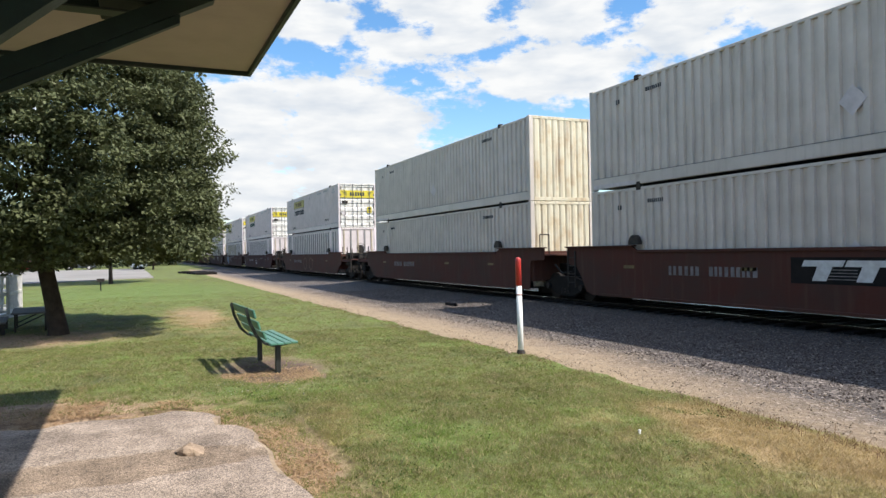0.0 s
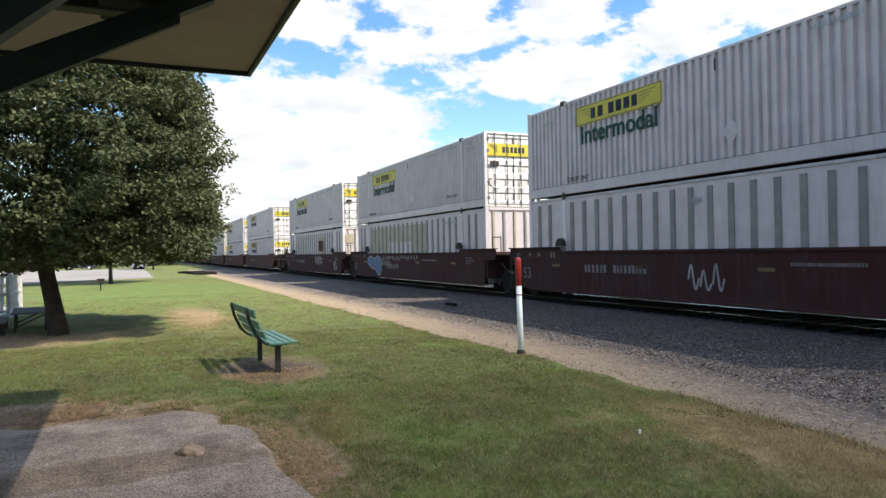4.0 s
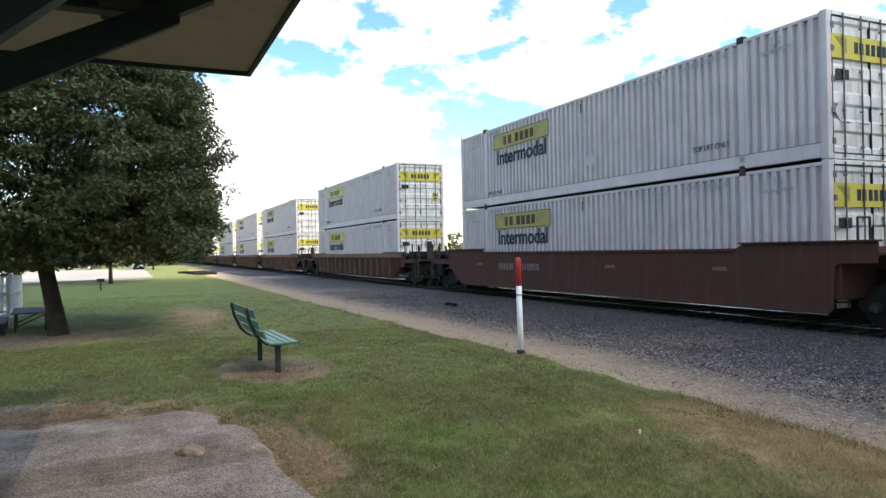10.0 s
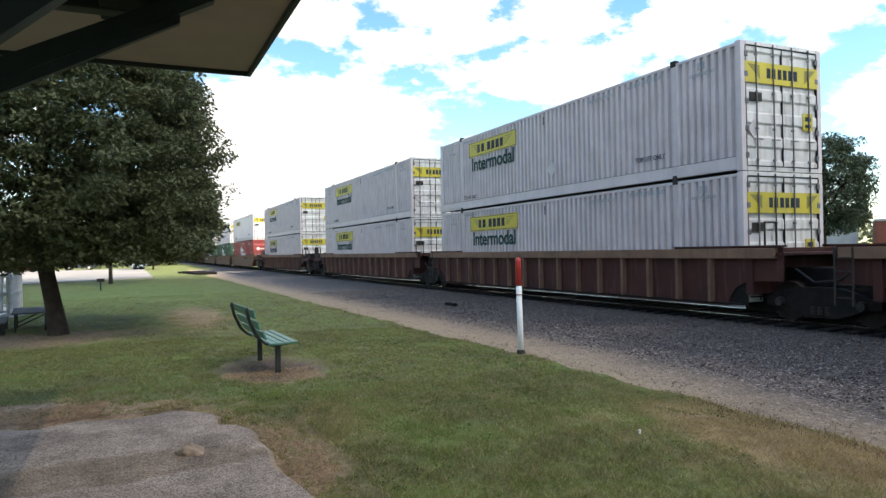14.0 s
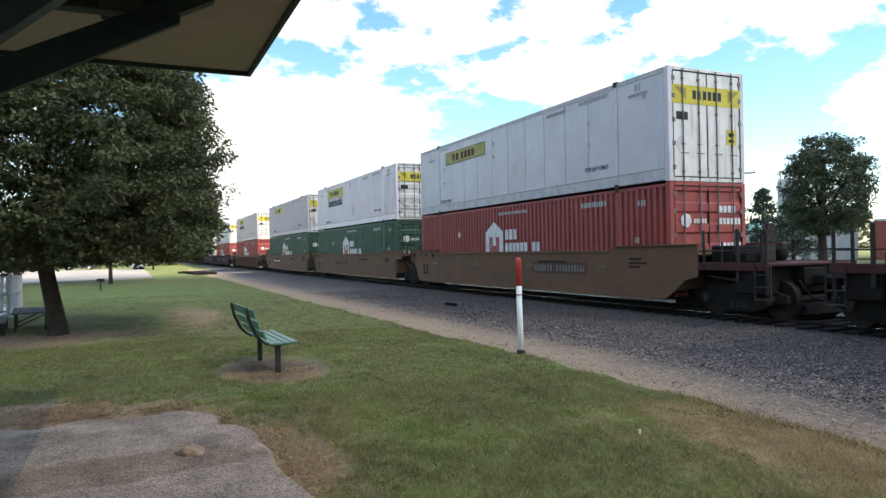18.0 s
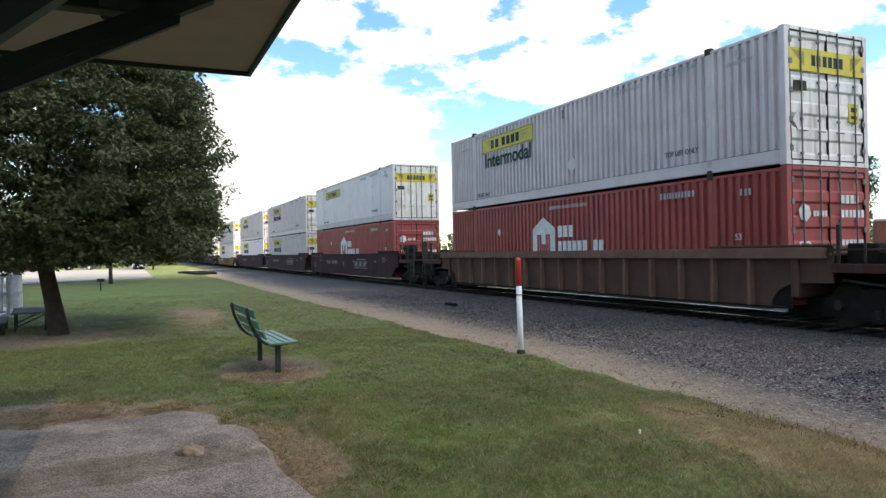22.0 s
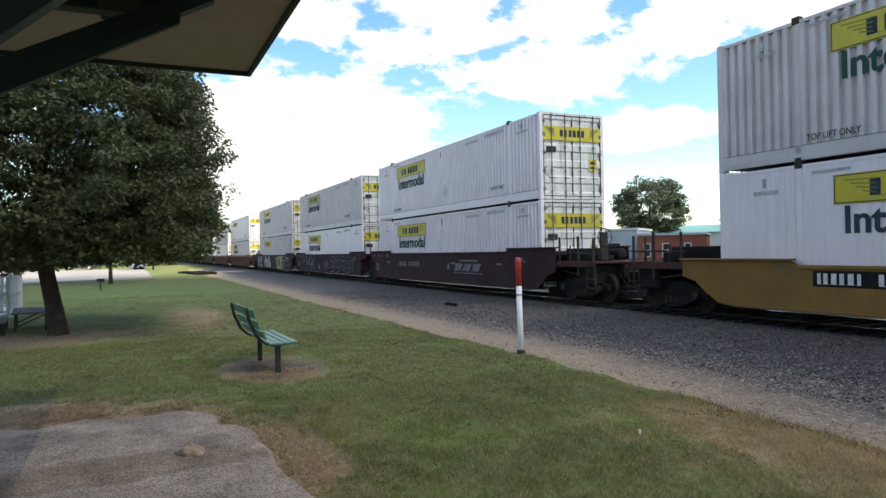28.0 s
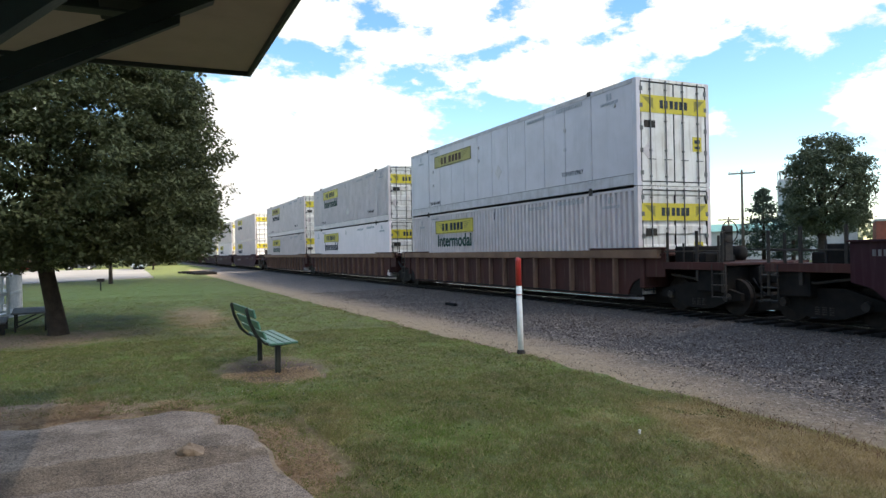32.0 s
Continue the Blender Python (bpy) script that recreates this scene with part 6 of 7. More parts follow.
def well_car(label, paint, ribbed=False, front="joint", rear="joint", top=1.55, mark="number", number=True, prints=stencil_grey, tank=False, ears=False, near=True):
    """One well of a double-stack car. front / rear: 'joint' (shared truck) or 'coupler' (platform, truck and coupler)."""
    c = thing("well_car", label, "well car", "double-stack train")
    hump = top + (0.05 if ribbed else 0.12)
    reach = HALF + 0.9 if ribbed else HALF - 2.15
    key = (top, ribbed)
    for s in (-1, 1):
        y = s * (1.33 if ribbed else 1.44)
        pl = part("side_sill", cached((key, paint.name, s, front, rear, "sill"), lambda: G().prism(sill_shape(top, hump, ribbed, front, rear), y - 0.02, y + 0.02, "y").mesh("side_sill", paint)), None, c)
        part("top_chord", cached((key, paint.name, s, "chord"), lambda: G().box(-reach, reach, y - (0.16 if ribbed else 0.06), y + (0.16 if ribbed else 0.06), top - 0.22 if ribbed else top - 0.07, top + 0.004, 0.012).mesh("top_chord", (rib_light_brown if paint is car_umber else chord_tan) if ribbed else paint)), None, pl)
        part("bottom_chord", cached((key, paint.name, s, "low"), lambda: G().box(-HALF + 0.6, HALF - 0.6, y - 0.04, y + 0.06 if s > 0 else y + 0.04, 0.265, 0.335, 0.012).mesh("bottom_chord", paint)), None, pl)
        for e in (-1, 1):
            xa, xb = sorted((e * (HALF - 2.0), e * (HALF + 1.05)))
            part("end_cap_plate", cached((key, paint.name, s, e, "hump"), lambda: G().box(xa, xb, y - 0.10, y + 0.10, hump - 0.03, hump + 0.01, 0.008).mesh("end_cap_plate", paint)), None, pl)
        if ears:
            for e in (-1, 1):
                ear = cached((key, s, e, "ear"), lambda: G().prism([(e * (HALF - 2.05) + 0.2 * math.cos(q), hump + 0.02 + 0.26 * math.sin(q)) for q in (math.pi * k / 8 for k in range(9))], y - 0.07, y + 0.07, "y").mesh("guide_ear", dark_iron))
                part("guide_ear", ear, None, pl, "dark rounded guide")
        if ribbed:
            rib = cached((key, paint.name, s, "rib"), lambda: G().prism([(-0.055, 0), (0.055, 0), (0.04, 0.13), (-0.04, 0.13)], 0.34, top - 0.225, "z").mesh("stiffener", rib_light_brown))
            at_x = [-HALF + 0.85 + k * (2 * HALF - 1.7) / 14 for k in range(15)]
            for x in at_x if s < 0 else ():
                o = part("stiffener", rib, None, pl, at=(x, s * 1.35, 0))
                o.rotation_euler = (0, 0, math.pi)
            if s > 0:
                row = cached((key, paint.name, "far_ribs"), lambda: far_ribs(at_x, top).mesh("stiffeners", rib_light_brown))
                part("stiffeners", row, None, pl)
    part("well_floor", cached("well_floor", lambda: well_floor().mesh("well_floor", under_black)), None, c)
    for e, kind in ((1, front), (-1, rear)):
        ends = {1: "front", -1: "rear"}[e]

        def xr(a, b):
            return sorted((e * (HALF + a), e * (HALF + b)))
        a, b = xr(0.12, 0.30)
        part("bulkhead", G().box(a, b, -1.40, 1.40, 0.55, top, 0.015), paint, c)
        a, b = xr(0.30, 1.62 if kind == "joint" else 3.0)
        part("centre_sill", G().box(a, b, -0.38, 0.38, 0.72, 1.12, 0.02), under_black, c)
        a, b = xr(-0.5, 0.9)
        part("draft_gear", G().box(a, b, -0.75, 0.75, 0.13, 0.56, 0.03), under_black, c)
        if near:
            a, b = xr(-0.75, 0.10)
            # added black plate, hides the box side and gives the arch its dark
            part("apron", cached(("apron", e), lambda: G().box(a, b, -1.309, -1.299, 0.30, 0.88).mesh("apron", under_black)), None, c, "black plate added to darken the wheel arch")
        a, b = xr(0.30, 1.0)
        part("end_deck", G().box(a, b, -1.40, 1.40, top - 0.16, top - 0.10, 0.01), paint, c)
        if kind == "joint":
            if e > 0:
                truck(c, HALF + 1.62)
                g = G()
                for y in (-1.30, -0.95):
                    g.tube([(HALF + 0.55, y, top - 0.1), (HALF + 0.55, y, top + 0.55)], 0.022, 6)
                g.tube([(HALF + 0.55, -1.30, top + 0.55), (HALF + 0.55, -0.95, top + 0.55)], 0.022, 6)
                part("grab_rail", g, dark_iron, c)
            else:
                lad = G()
                for y in (0.0, 0.36):
                    lad.box(-HALF - 0.98 + y, -HALF - 0.94 + y, -1.50, -1.47, 0.45, top)
                for z in (0.6, 0.85, 1.1, 1.35):
                    lad.tube([(-HALF - 0.96, -1.49, z), (-HALF - 0.60, -1.49, z)], 0.014, 6)
                part("ladder", lad, dark_iron, c)
                if near:
                    part("brake_hose", G().tube([(-HALF - 0.55, -1.30, 1.20), (-HALF - 0.95, -1.36, 0.92), (-HALF - 1.5, -1.34, 0.86), (-HALF - 1.95, -1.28, 1.12)], 0.026, 6), rubber, c)
        else:
            truck(c, e * (HALF + 1.85))
            a, b = xr(0.98, 2.95)
            part("platform", G().box(a, b, -1.38, 1.38, 1.16, 1.22, 0.01), car_brown, c, "dark end platform")
            a, b = xr(1.15, 1.75)
            part("equipment_box", G().box(a, b, -1.15, 0.1, 1.22, 1.62, 0.03), under_black, c)
            a, b = xr(2.0, 2.75)
            part("underframe_gear", G().box(a, b, -1.30, 1.30, 0.55, 1.15, 0.03), under_black, c)
            a, b = xr(1.02, 2.95)
            part("platform_edge", G().box(a, b, -1.42, -1.384, 1.06, 1.24, 0.01), car_brown, c)
            part("platform_edge", G().box(a, b, 1.384, 1.42, 1.06, 1.24, 0.01), car_brown, c)
            a, b = xr(2.95, 3.72)
            part("coupler", G().box(a, b, -0.12, 0.12, 0.74, 0.96, 0.03), under_black, c)
            for x, y, z0, z1, w in ((1.15, -1.37, 1.22, 1.98, 0.035), (1.62, -1.30, 1.22, 1.70, 0.02), (2.12, -1.37, 0.80, 1.98, 0.04), (2.62, -1.20, 1.22, 1.86, 0.03), (2.88, -1.37, 0.55, 1.92, 0.035)):
                if near:
                    xp = e * (HALF + x)
                    part("grab_post", G().box(xp - w, xp + w, y - 0.02, y + 0.02, z0, z1, 0.006), dark_iron, c, "dark upright grab post")
            a, b = xr(1.02, 2.88)
            if near:
                part("hand_rail", G().tube([(a, -1.36, 1.50), (b, -1.36, 1.50)], 0.018, 6).tube([(a, 1.36, 1.50), (b, 1.36, 1.50)], 0.018, 6), dark_iron, c)
            a, b = xr(1.7, 2.1)
            if near:
                part("valve_box", G().box(a, b, -1.10, -0.60, 1.22, 1.46, 0.03).box(a - 0.12, a + 0.1, -0.45, 0.25, 1.22, 1.38, 0.03), under_black, c)
            a, b = xr(1.1, 2.7)
            if near:
                part("brake_pipe", G().tube([(a, -1.20, 0.92), ((a + b) / 2, -1.22, 0.84), (b, -1.20, 0.95)], 0.03, 6), dark_iron, c)
            sx = e * (HALF + 2.82)
            st = G()
            for z in (0.45, 0.72, 0.98):
                st.box(sx - 0.2, sx + 0.2, -1.46, -1.36, z - 0.012, z + 0.012)
            st.box(sx - 0.21, sx - 0.19, -1.44, -1.40, 0.43, 1.2).box(sx + 0.19, sx + 0.21, -1.44, -1.40, 0.43, 1.2)
            part("step_ladder", st, dark_iron, c)
            a, b = xr(0.55, 1.75)
            part("air_reservoir", G().tube([(a, -0.85, top + 0.22), (a + 0.08, -0.85, top + 0.22), (b - 0.08, -0.85, top + 0.22), (b, -0.85, top + 0.22)] if tank and e > 0 else
                                           [(a, 0.6, 1.42), (a + 0.06, 0.6, 1.42), (b - 0.06, 0.6, 1.42), (b, 0.6, 1.42)], [0.10, 0.19, 0.19, 0.10], 12), under_black, c, "", True)
            if e > 0:
                bw = G()
                for k in range(12):
                    p, q = 2 * math.pi * k / 12, 2 * math.pi * (k + 1) / 12
                    bw.tube([(HALF + 2.35, -0.55 + 0.26 * math.cos(p), 1.95 + 0.26 * math.sin(p)), (HALF + 2.35, -0.55 + 0.26 * math.cos(q), 1.95 + 0.26 * math.sin(q))], 0.016, 5)
                bw.box(HALF + 2.25, HALF + 2.33, -0.68, -0.42, 1.25, 2.1, 0.01)
                bw.box(HALF + 2.33, HALF + 2.36, -0.79, -0.31, 1.94, 1.96)
                part("brake_wheel", bw, dark_iron, c, "hand brake wheel")
            hose = G().tube([(e * (HALF + 2.95), -0.5, 0.85), (e * (HALF + 3.25), -0.48, 0.5), (e * (HALF + 3.6), -0.35, 0.4), (e * (HALF + 3.72), -0.3, 0.5)], 0.03, 6)
            part("air_hose", hose, rubber, c)
    y = -1.463 if not ribbed else -1.353
    # markings: plain bars, small stencils, reflectors
    for k in range(0 if ribbed else 4):
        x = -HALF + 1.6 + k * 3.9
        part("reflector", G().box(x, x + 0.42, y - 0.003, y + 0.003, 0.30 + 0.76, 0.30 + 0.84), reflector_dull, c, "dull yellow reflector strip")
    if number and not ribbed:
        bars([(-HALF + 3.3, -HALF + 4.3, 0.92, 1.14), (-HALF + 4.6, -HALF + 6.0, 0.92, 1.14)], prints, c, y)
    if not ribbed and paint not in (car_yellow, car_rust):
        big = prints is car_ink
        me = cached(("53", prints.name), lambda: letters("53", 0.44 if big else 0.36, prints, 0.0, 0.02 if big else 0.008))
        part("lettering", me, None, c, "stencilled number 53", at=(-HALF + (0.50 if big else -0.15), y, 0.60 if big else 0.66))
        bars([(-HALF - 0.6, -HALF - 0.35, 1.38, 1.5), (-HALF + 0.2, -HALF + 0.36, 1.38, 1.5), (-HALF + 0.75, -HALF + 0.92, 1.38, 1.5), (-HALF + 1.5, -HALF + 1.75, 1.34, 1.52),
              (HALF - 1.4, HALF - 0.9, 1.28, 1.34), (HALF - 1.4, HALF - 0.7, 1.18, 1.23), (HALF - 1.4, HALF - 0.95, 1.08, 1.13), (-HALF + 10.2, -HALF + 11.8, 1.18, 1.25)], prints, c, y)
    return c


def far_ribs(at_x, top):
    g = G()
    for x in at_x:
        g.prism([(x - 0.055, 1.35), (x + 0.055, 1.35), (x + 0.04, 1.48), (x - 0.04, 1.48)], 0.34, top - 0.225, "z")
    return g


def well_floor():
    g = G()
    for k in range(9):
        x = -HALF + 0.4 + k * (2 * HALF - 0.8) / 8
        g.box(x - 0.12, x + 0.12, -1.41, 1.41, 0.29, 0.345)
    g.box(-HALF, HALF, -1.40, -1.15, 0.30, 0.345).box(-HALF, HALF, 1.15, 1.40, 0.30, 0.345)
    return g


def stroke(car, pts, width, material, y=-1.468, name="spray_stroke", label="spray-painted stroke", closed=False):
    """A flat painted stroke on the side plate along a smooth line of points (from the rear, above the rail)."""
    P = [Vector((-HALF + a, b)) for a, b in pts]
    if closed:
        P = P + [P[0], P[1]]
    fine = []
    for i in range(len(P) - 1):
        p0, p1, p2, p3 = P[max(i - 1, 0)], P[i], P[i + 1], P[min(i + 2, len(P) - 1)]
        for k in range(5):
            t = k / 5
            fine.append(0.5 * ((2 * p1) + (p2 - p0) * t + (2 * p0 - 5 * p1 + 4 * p2 - p3) * t * t + (3 * p1 - p0 - 3 * p2 + p3) * t ** 3))
    fine.append(P[-1])
    g = G()
    v, f = [], []
    for i, p in enumerate(fine):
        d = fine[min(i + 1, len(fine) - 1)] - fine[max(i - 1, 0)]
        n = Vector((-d.y, d.x)).normalized() * width / 2
        v += [(p.x + n.x, y, p.y + n.y), (p.x - n.x, y, p.y - n.y)]
    f = [(2 * i, 2 * i + 1, 2 * i + 3, 2 * i + 2) for i in range(len(fine) - 1)]
    g.add(v, f)
    return part(name, g, material, car, label)


def blob(car, pts, material, y=-1.466, label="spray-painted patch"):
    return part("spray_patch", G().prism([(-HALF + a, b) for a, b in pts], y - 0.0015, y + 0.0015, "y"), material, car, label)


def tag_silver(car):
    for pts in ([(-0.15, 0.95), (0.15, 1.05), (0.30, 1.45), (0.45, 0.9), (0.75, 0.40)], [(0.0, 0.45), (0.35, 0.95), (0.7, 1.2)], [(0.85, 1.42), (0.95, 0.95), (1.25, 1.0)], [(1.15, 1.45), (1.3, 0.9), (1.5, 0.38)],
                [(1.65, 1.48), (1.8, 1.0), (1.85, 0.5)], [(1.5, 0.9), (1.9, 1.0)], [(1.65, 0.42), (2.2, 0.36)], [(2.2, 1.2), (2.5, 1.28), (2.7, 1.1)]):
        stroke(car, pts, 0.19, spray_white)
    for pts in ([(4.0, 1.42), (4.1, 0.9), (3.7, 0.7), (4.2, 0.42)], [(4.5, 1.45), (4.4, 1.0), (4.85, 1.05), (4.9, 0.4)], [(5.1, 0.9), (5.35, 0.65), (5.2, 0.42), (5.02, 0.6), (5.1, 0.9)], [(5.55, 0.42), (5.6, 1.2), (5.8, 1.38)], [(6.2, 0.85), (6.6, 1.1), (6.3, 1.36), (6.05, 0.95), (6.3, 0.48), (6.8, 0.6)]):
        stroke(car, pts, 0.30, spray_white)
    blob(car, [(6.1, 0.35), (6.95, 0.38), (7.0, 0.75), (6.5, 0.85), (6.15, 0.7)], spray_white)


def piece_lime(car):
    blob(car, [(9.75, 1.42), (10.0, 0.25), (12.9, 0.27), (13.0, 0.75), (12.6, 1.0), (12.75, 1.5), (10.4, 1.5)], spray_black)
    for pts in ([(10.15, 1.38), (11.35, 1.42), (11.25, 1.15), (10.95, 1.12), (10.75, 0.55), (11.4, 0.55), (11.35, 0.32), (10.15, 0.32), (10.45, 1.1), (10.2, 1.12)],
                [(11.45, 1.42), (12.65, 1.45), (12.5, 1.0), (12.2, 0.92), (12.75, 0.32), (12.4, 0.30), (11.95, 0.85), (11.75, 0.85), (11.6, 0.35), (11.35, 0.36)]):
        blob(car, pts, spray_green, -1.471)
    blob(car, [(11.62, 0.34), (11.85, 0.85), (12.25, 0.33)], spray_white, -1.471)
    stroke(car, [(9.95, 1.45), (9.75, 1.1), (10.1, 0.7), (9.85, 0.28)], 0.10, spray_white, -1.475)
    stroke(car, [(12.75, 1.45), (12.7, 1.05), (12.95, 0.6), (12.9, 0.28)], 0.10, spray_white, -1.475)
    for x, z, r in ((9.55, 1.2, 0.10), (9.7, 1.05, 0.08), (9.6, 0.9, 0.06), (13.1, 0.85, 0.10), (13.05, 0.62, 0.08)):
        blob(car, [(x + r * math.cos(k * math.pi / 5), z + r * math.sin(k * math.pi / 5)) for k in range(10)], spray_white, -1.475)
    for pts in ([(13.4, 1.3), (13.6, 1.42), (13.75, 1.15), (13.45, 1.0), (13.9, 1.1)], [(14.0, 1.0), (14.15, 1.25), (14.35, 1.05), (14.1, 0.9), (14.0, 1.0)], [(14.4, 1.3), (14.6, 0.95), (14.8, 1.3), (15.1, 1.0)],
                [(13.9, 0.75), (14.1, 0.5), (14.3, 0.75)], [(14.8, 0.7), (15.1, 0.6), (15.4, 0.3)], [(13.6, 1.35), (15.3, 1.2)], [(15.0, 0.6), (15.4, 0.85)]):
        stroke(car, pts, 0.035, spray_white)


def piece_outline(car):
    blob(car, [(2.95, 0.34), (2.72, 0.8), (2.78, 1.44), (4.0, 1.47), (6.0, 1.46), (6.9, 1.40), (7.35, 1.1), (7.2, 0.6), (7.4, 0.36), (6.0, 0.32), (4.4, 0.31)], spray_black)
    for pts in ([(2.75, 1.45), (2.9, 1.0), (2.75, 0.6), (3.0, 0.32)], [(3.0, 0.85), (3.3, 0.95), (3.4, 0.75)], [(3.25, 1.25), (3.7, 1.15), (3.75, 1.48)], [(3.7, 1.15), (3.85, 0.85), (3.8, 0.5), (3.95, 0.34)], [(4.4, 1.45), (4.35, 0.95), (4.1, 0.92), (4.35, 0.65), (4.4, 0.3)],
                [(5.2, 1.48), (5.1, 1.0), (5.2, 0.5), (5.35, 0.28)], [(4.5, 0.95), (4.6, 1.1), (4.72, 0.9), (4.6, 0.75), (4.5, 0.95)], [(6.2, 0.45), (6.4, 0.75), (6.65, 0.62), (6.7, 0.38)]):
        stroke(car, pts, 0.055, spray_white, -1.472)
    for pts in ([(7.95, 1.05), (8.15, 0.76), (8.42, 1.08)], [(9.0, 1.06), (8.62, 1.0), (9.02, 0.84), (8.6, 0.76)]):
        stroke(car, pts, 0.11, spray_rust)
    stroke(car, [(7.9, 0.62), (9.5, 0.64)], 0.05, spray_rust)
    # outlined bubble letters: a pale edge with a dark slate fill over it
    letters_s = ([(10.72, 1.22), (10.2, 1.34), (9.62, 1.18), (9.8, 0.95), (10.45, 0.82), (10.4, 0.52), (9.62, 0.46)], [(11.62, 1.26), (11.2, 1.34), (11.1, 0.95), (11.65, 0.80), (11.6, 0.50), (11.05, 0.44)],
                 [(12.15, 0.40), (12.12, 1.28), (12.85, 1.30), (12.95, 1.0), (12.4, 0.86), (13.15, 0.42)], [(13.5, 1.26), (14.1, 1.28), (13.75, 0.95), (14.2, 0.70), (13.85, 0.44), (13.4, 0.48)], [(14.75, 1.28), (14.6, 0.8), (14.9, 0.45)])
    for i, pts in enumerate(letters_s):
        pts = [(a, 0.88 + (b - 0.88) * 0.86) for a, b in pts]
        stroke(car, pts, 0.30, spray_grey, -1.468 - 0.006 * i, "spray_outline", "pale spray-painted outline")
        stroke(car, pts, 0.215, spray_slate, -1.471 - 0.006 * i, "spray_fill", "dark slate spray fill")


def piece_blue(car):
    blob(car, [(2.2, 1.0), (2.3, 1.35), (2.9, 1.44), (3.4, 1.30), (4.0, 1.46), (4.55, 1.3), (4.6, 0.7), (4.3, 0.36), (3.9, 0.4), (3.6, 0.65), (2.9, 0.72)], spray_white)
    blob(car, [(2.27, 1.02), (2.36, 1.30), (2.9, 1.38), (3.4, 1.23), (4.0, 1.40), (4.48, 1.26), (4.52, 0.72), (4.26, 0.43), (3.95, 0.46), (3.66, 0.71), (2.92, 0.78)], spray_blue, -1.471)
    for pts in ([(2.45, 1.1), (2.8, 1.2), (2.9, 1.0), (2.6, 0.95)], [(3.2, 1.1), (3.5, 1.2), (3.7, 1.0), (3.4, 0.9)], [(4.3, 1.2), (4.0, 1.1), (4.25, 0.8), (4.1, 0.6)]):
        stroke(car, pts, 0.04, spray_white, -1.475)
    rnd = random.Random(4)
    for k in range(14):
        x = 4.75 + 0.36 * k
        stroke(car, [(x, 1.1 + 0.2 * rnd.random()), (x + 0.12, 1.4), (x + 0.2, 1.15 + 0.2 * rnd.random())], 0.05, spray_white)
    for k in range(6):
        x = 5.4 + 0.3 * k
        stroke(car, [(x, 0.75), (x + 0.1, 0.98), (x + 0.2, 0.72 + 0.1 * rnd.random())], 0.05, spray_white)


def tag_small(car, x0, z0, n, seed, width=0.07):
    rnd = random.Random(seed)
    for k in range(n):
        x = x0 + 0.38 * k
        stroke(car, [(x, z0 + 0.5 * rnd.random()), (x + 0.1, z0 + 0.45 + 0.2 * rnd.random()), (x + 0.22, z0), (x + 0.34, z0 + 0.4 * rnd.random())], width, spray_white)


def block_mark(car, x0, material, plate=None, w=0.85, z0=0.62, z1=1.06, lean=0.12):
    """A large company mark as plain leaning blocks."""
    if plate:
        part("mark_plate", G().box(-HALF + x0 - 0.2, -HALF + x0 + 3 * w + 0.2, -1.466, -1.463, z0 - 0.12, z1 + 0.12), plate, car)
    for k in range(3):
        a = -HALF + x0 + k * w
        g = G().prism([(a, z0), (a + w * 0.72, z0), (a + lean + w * 0.80, z1), (a + lean, z1)], -1.471, -1.467, "y")
        part("company_mark", g, material, car, "large company mark as plain blocks")


def cap_marks(car, x0):
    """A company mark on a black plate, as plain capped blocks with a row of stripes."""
    part("mark_plate", G().box(-HALF + x0 - 0.2, -HALF + x0 + 2.9, -1.466, -1.463, 0.84, 1.36), car_ink, car, "black plate behind a company mark")
    for k in range(3):
        a = -HALF + x0 + 0.05 + k * 0.9
        part("company_mark", G().prism([(a + 0.22, 0.90), (a + 0.52, 0.90), (a + 0.66, 1.18), (a + 0.86, 1.18), (a + 0.92, 1.30), (a + 0.06, 1.30), (a, 1.18), (a + 0.34, 1.18)], -1.471, -1.467, "y"), print_white, car, "white block of a company mark")
    for z in (0.93, 0.99, 1.05, 1.11):
        part("mark_stripe", G().box(-HALF + x0 + 0.5, -HALF + x0 + 1.2, -1.469, -1.4662, z, z + 0.018), stencil_grey, car)


# ---- parking lot, buildings and poles ----
def parking_lot():
    poly = [(-63.2, 1.6), (-55.7, -8.4), (-52.0, -14.0), (-48.0, -40.0), (-48.0, -90.0), (-117.0, -90.0), (-114.0, -12.0), (-110.0, -4.0), (-112.0, 1.2), (-94.0, 1.5)]
    g = G()
    n = len(poly)
    g.add([(x, y, -0.1) for x, y in poly] + [(x, y, 0.06) for x, y in poly], [tuple(range(n, 2 * n))] + [(i, (i + 1) % n, n + (i + 1) % n, n + i) for i in range(n)])
    return solid("parking_lot", g, lot_mat, "pale concrete parking lot beyond the lawn", "parking lot", "", "structure")


parking_lot()


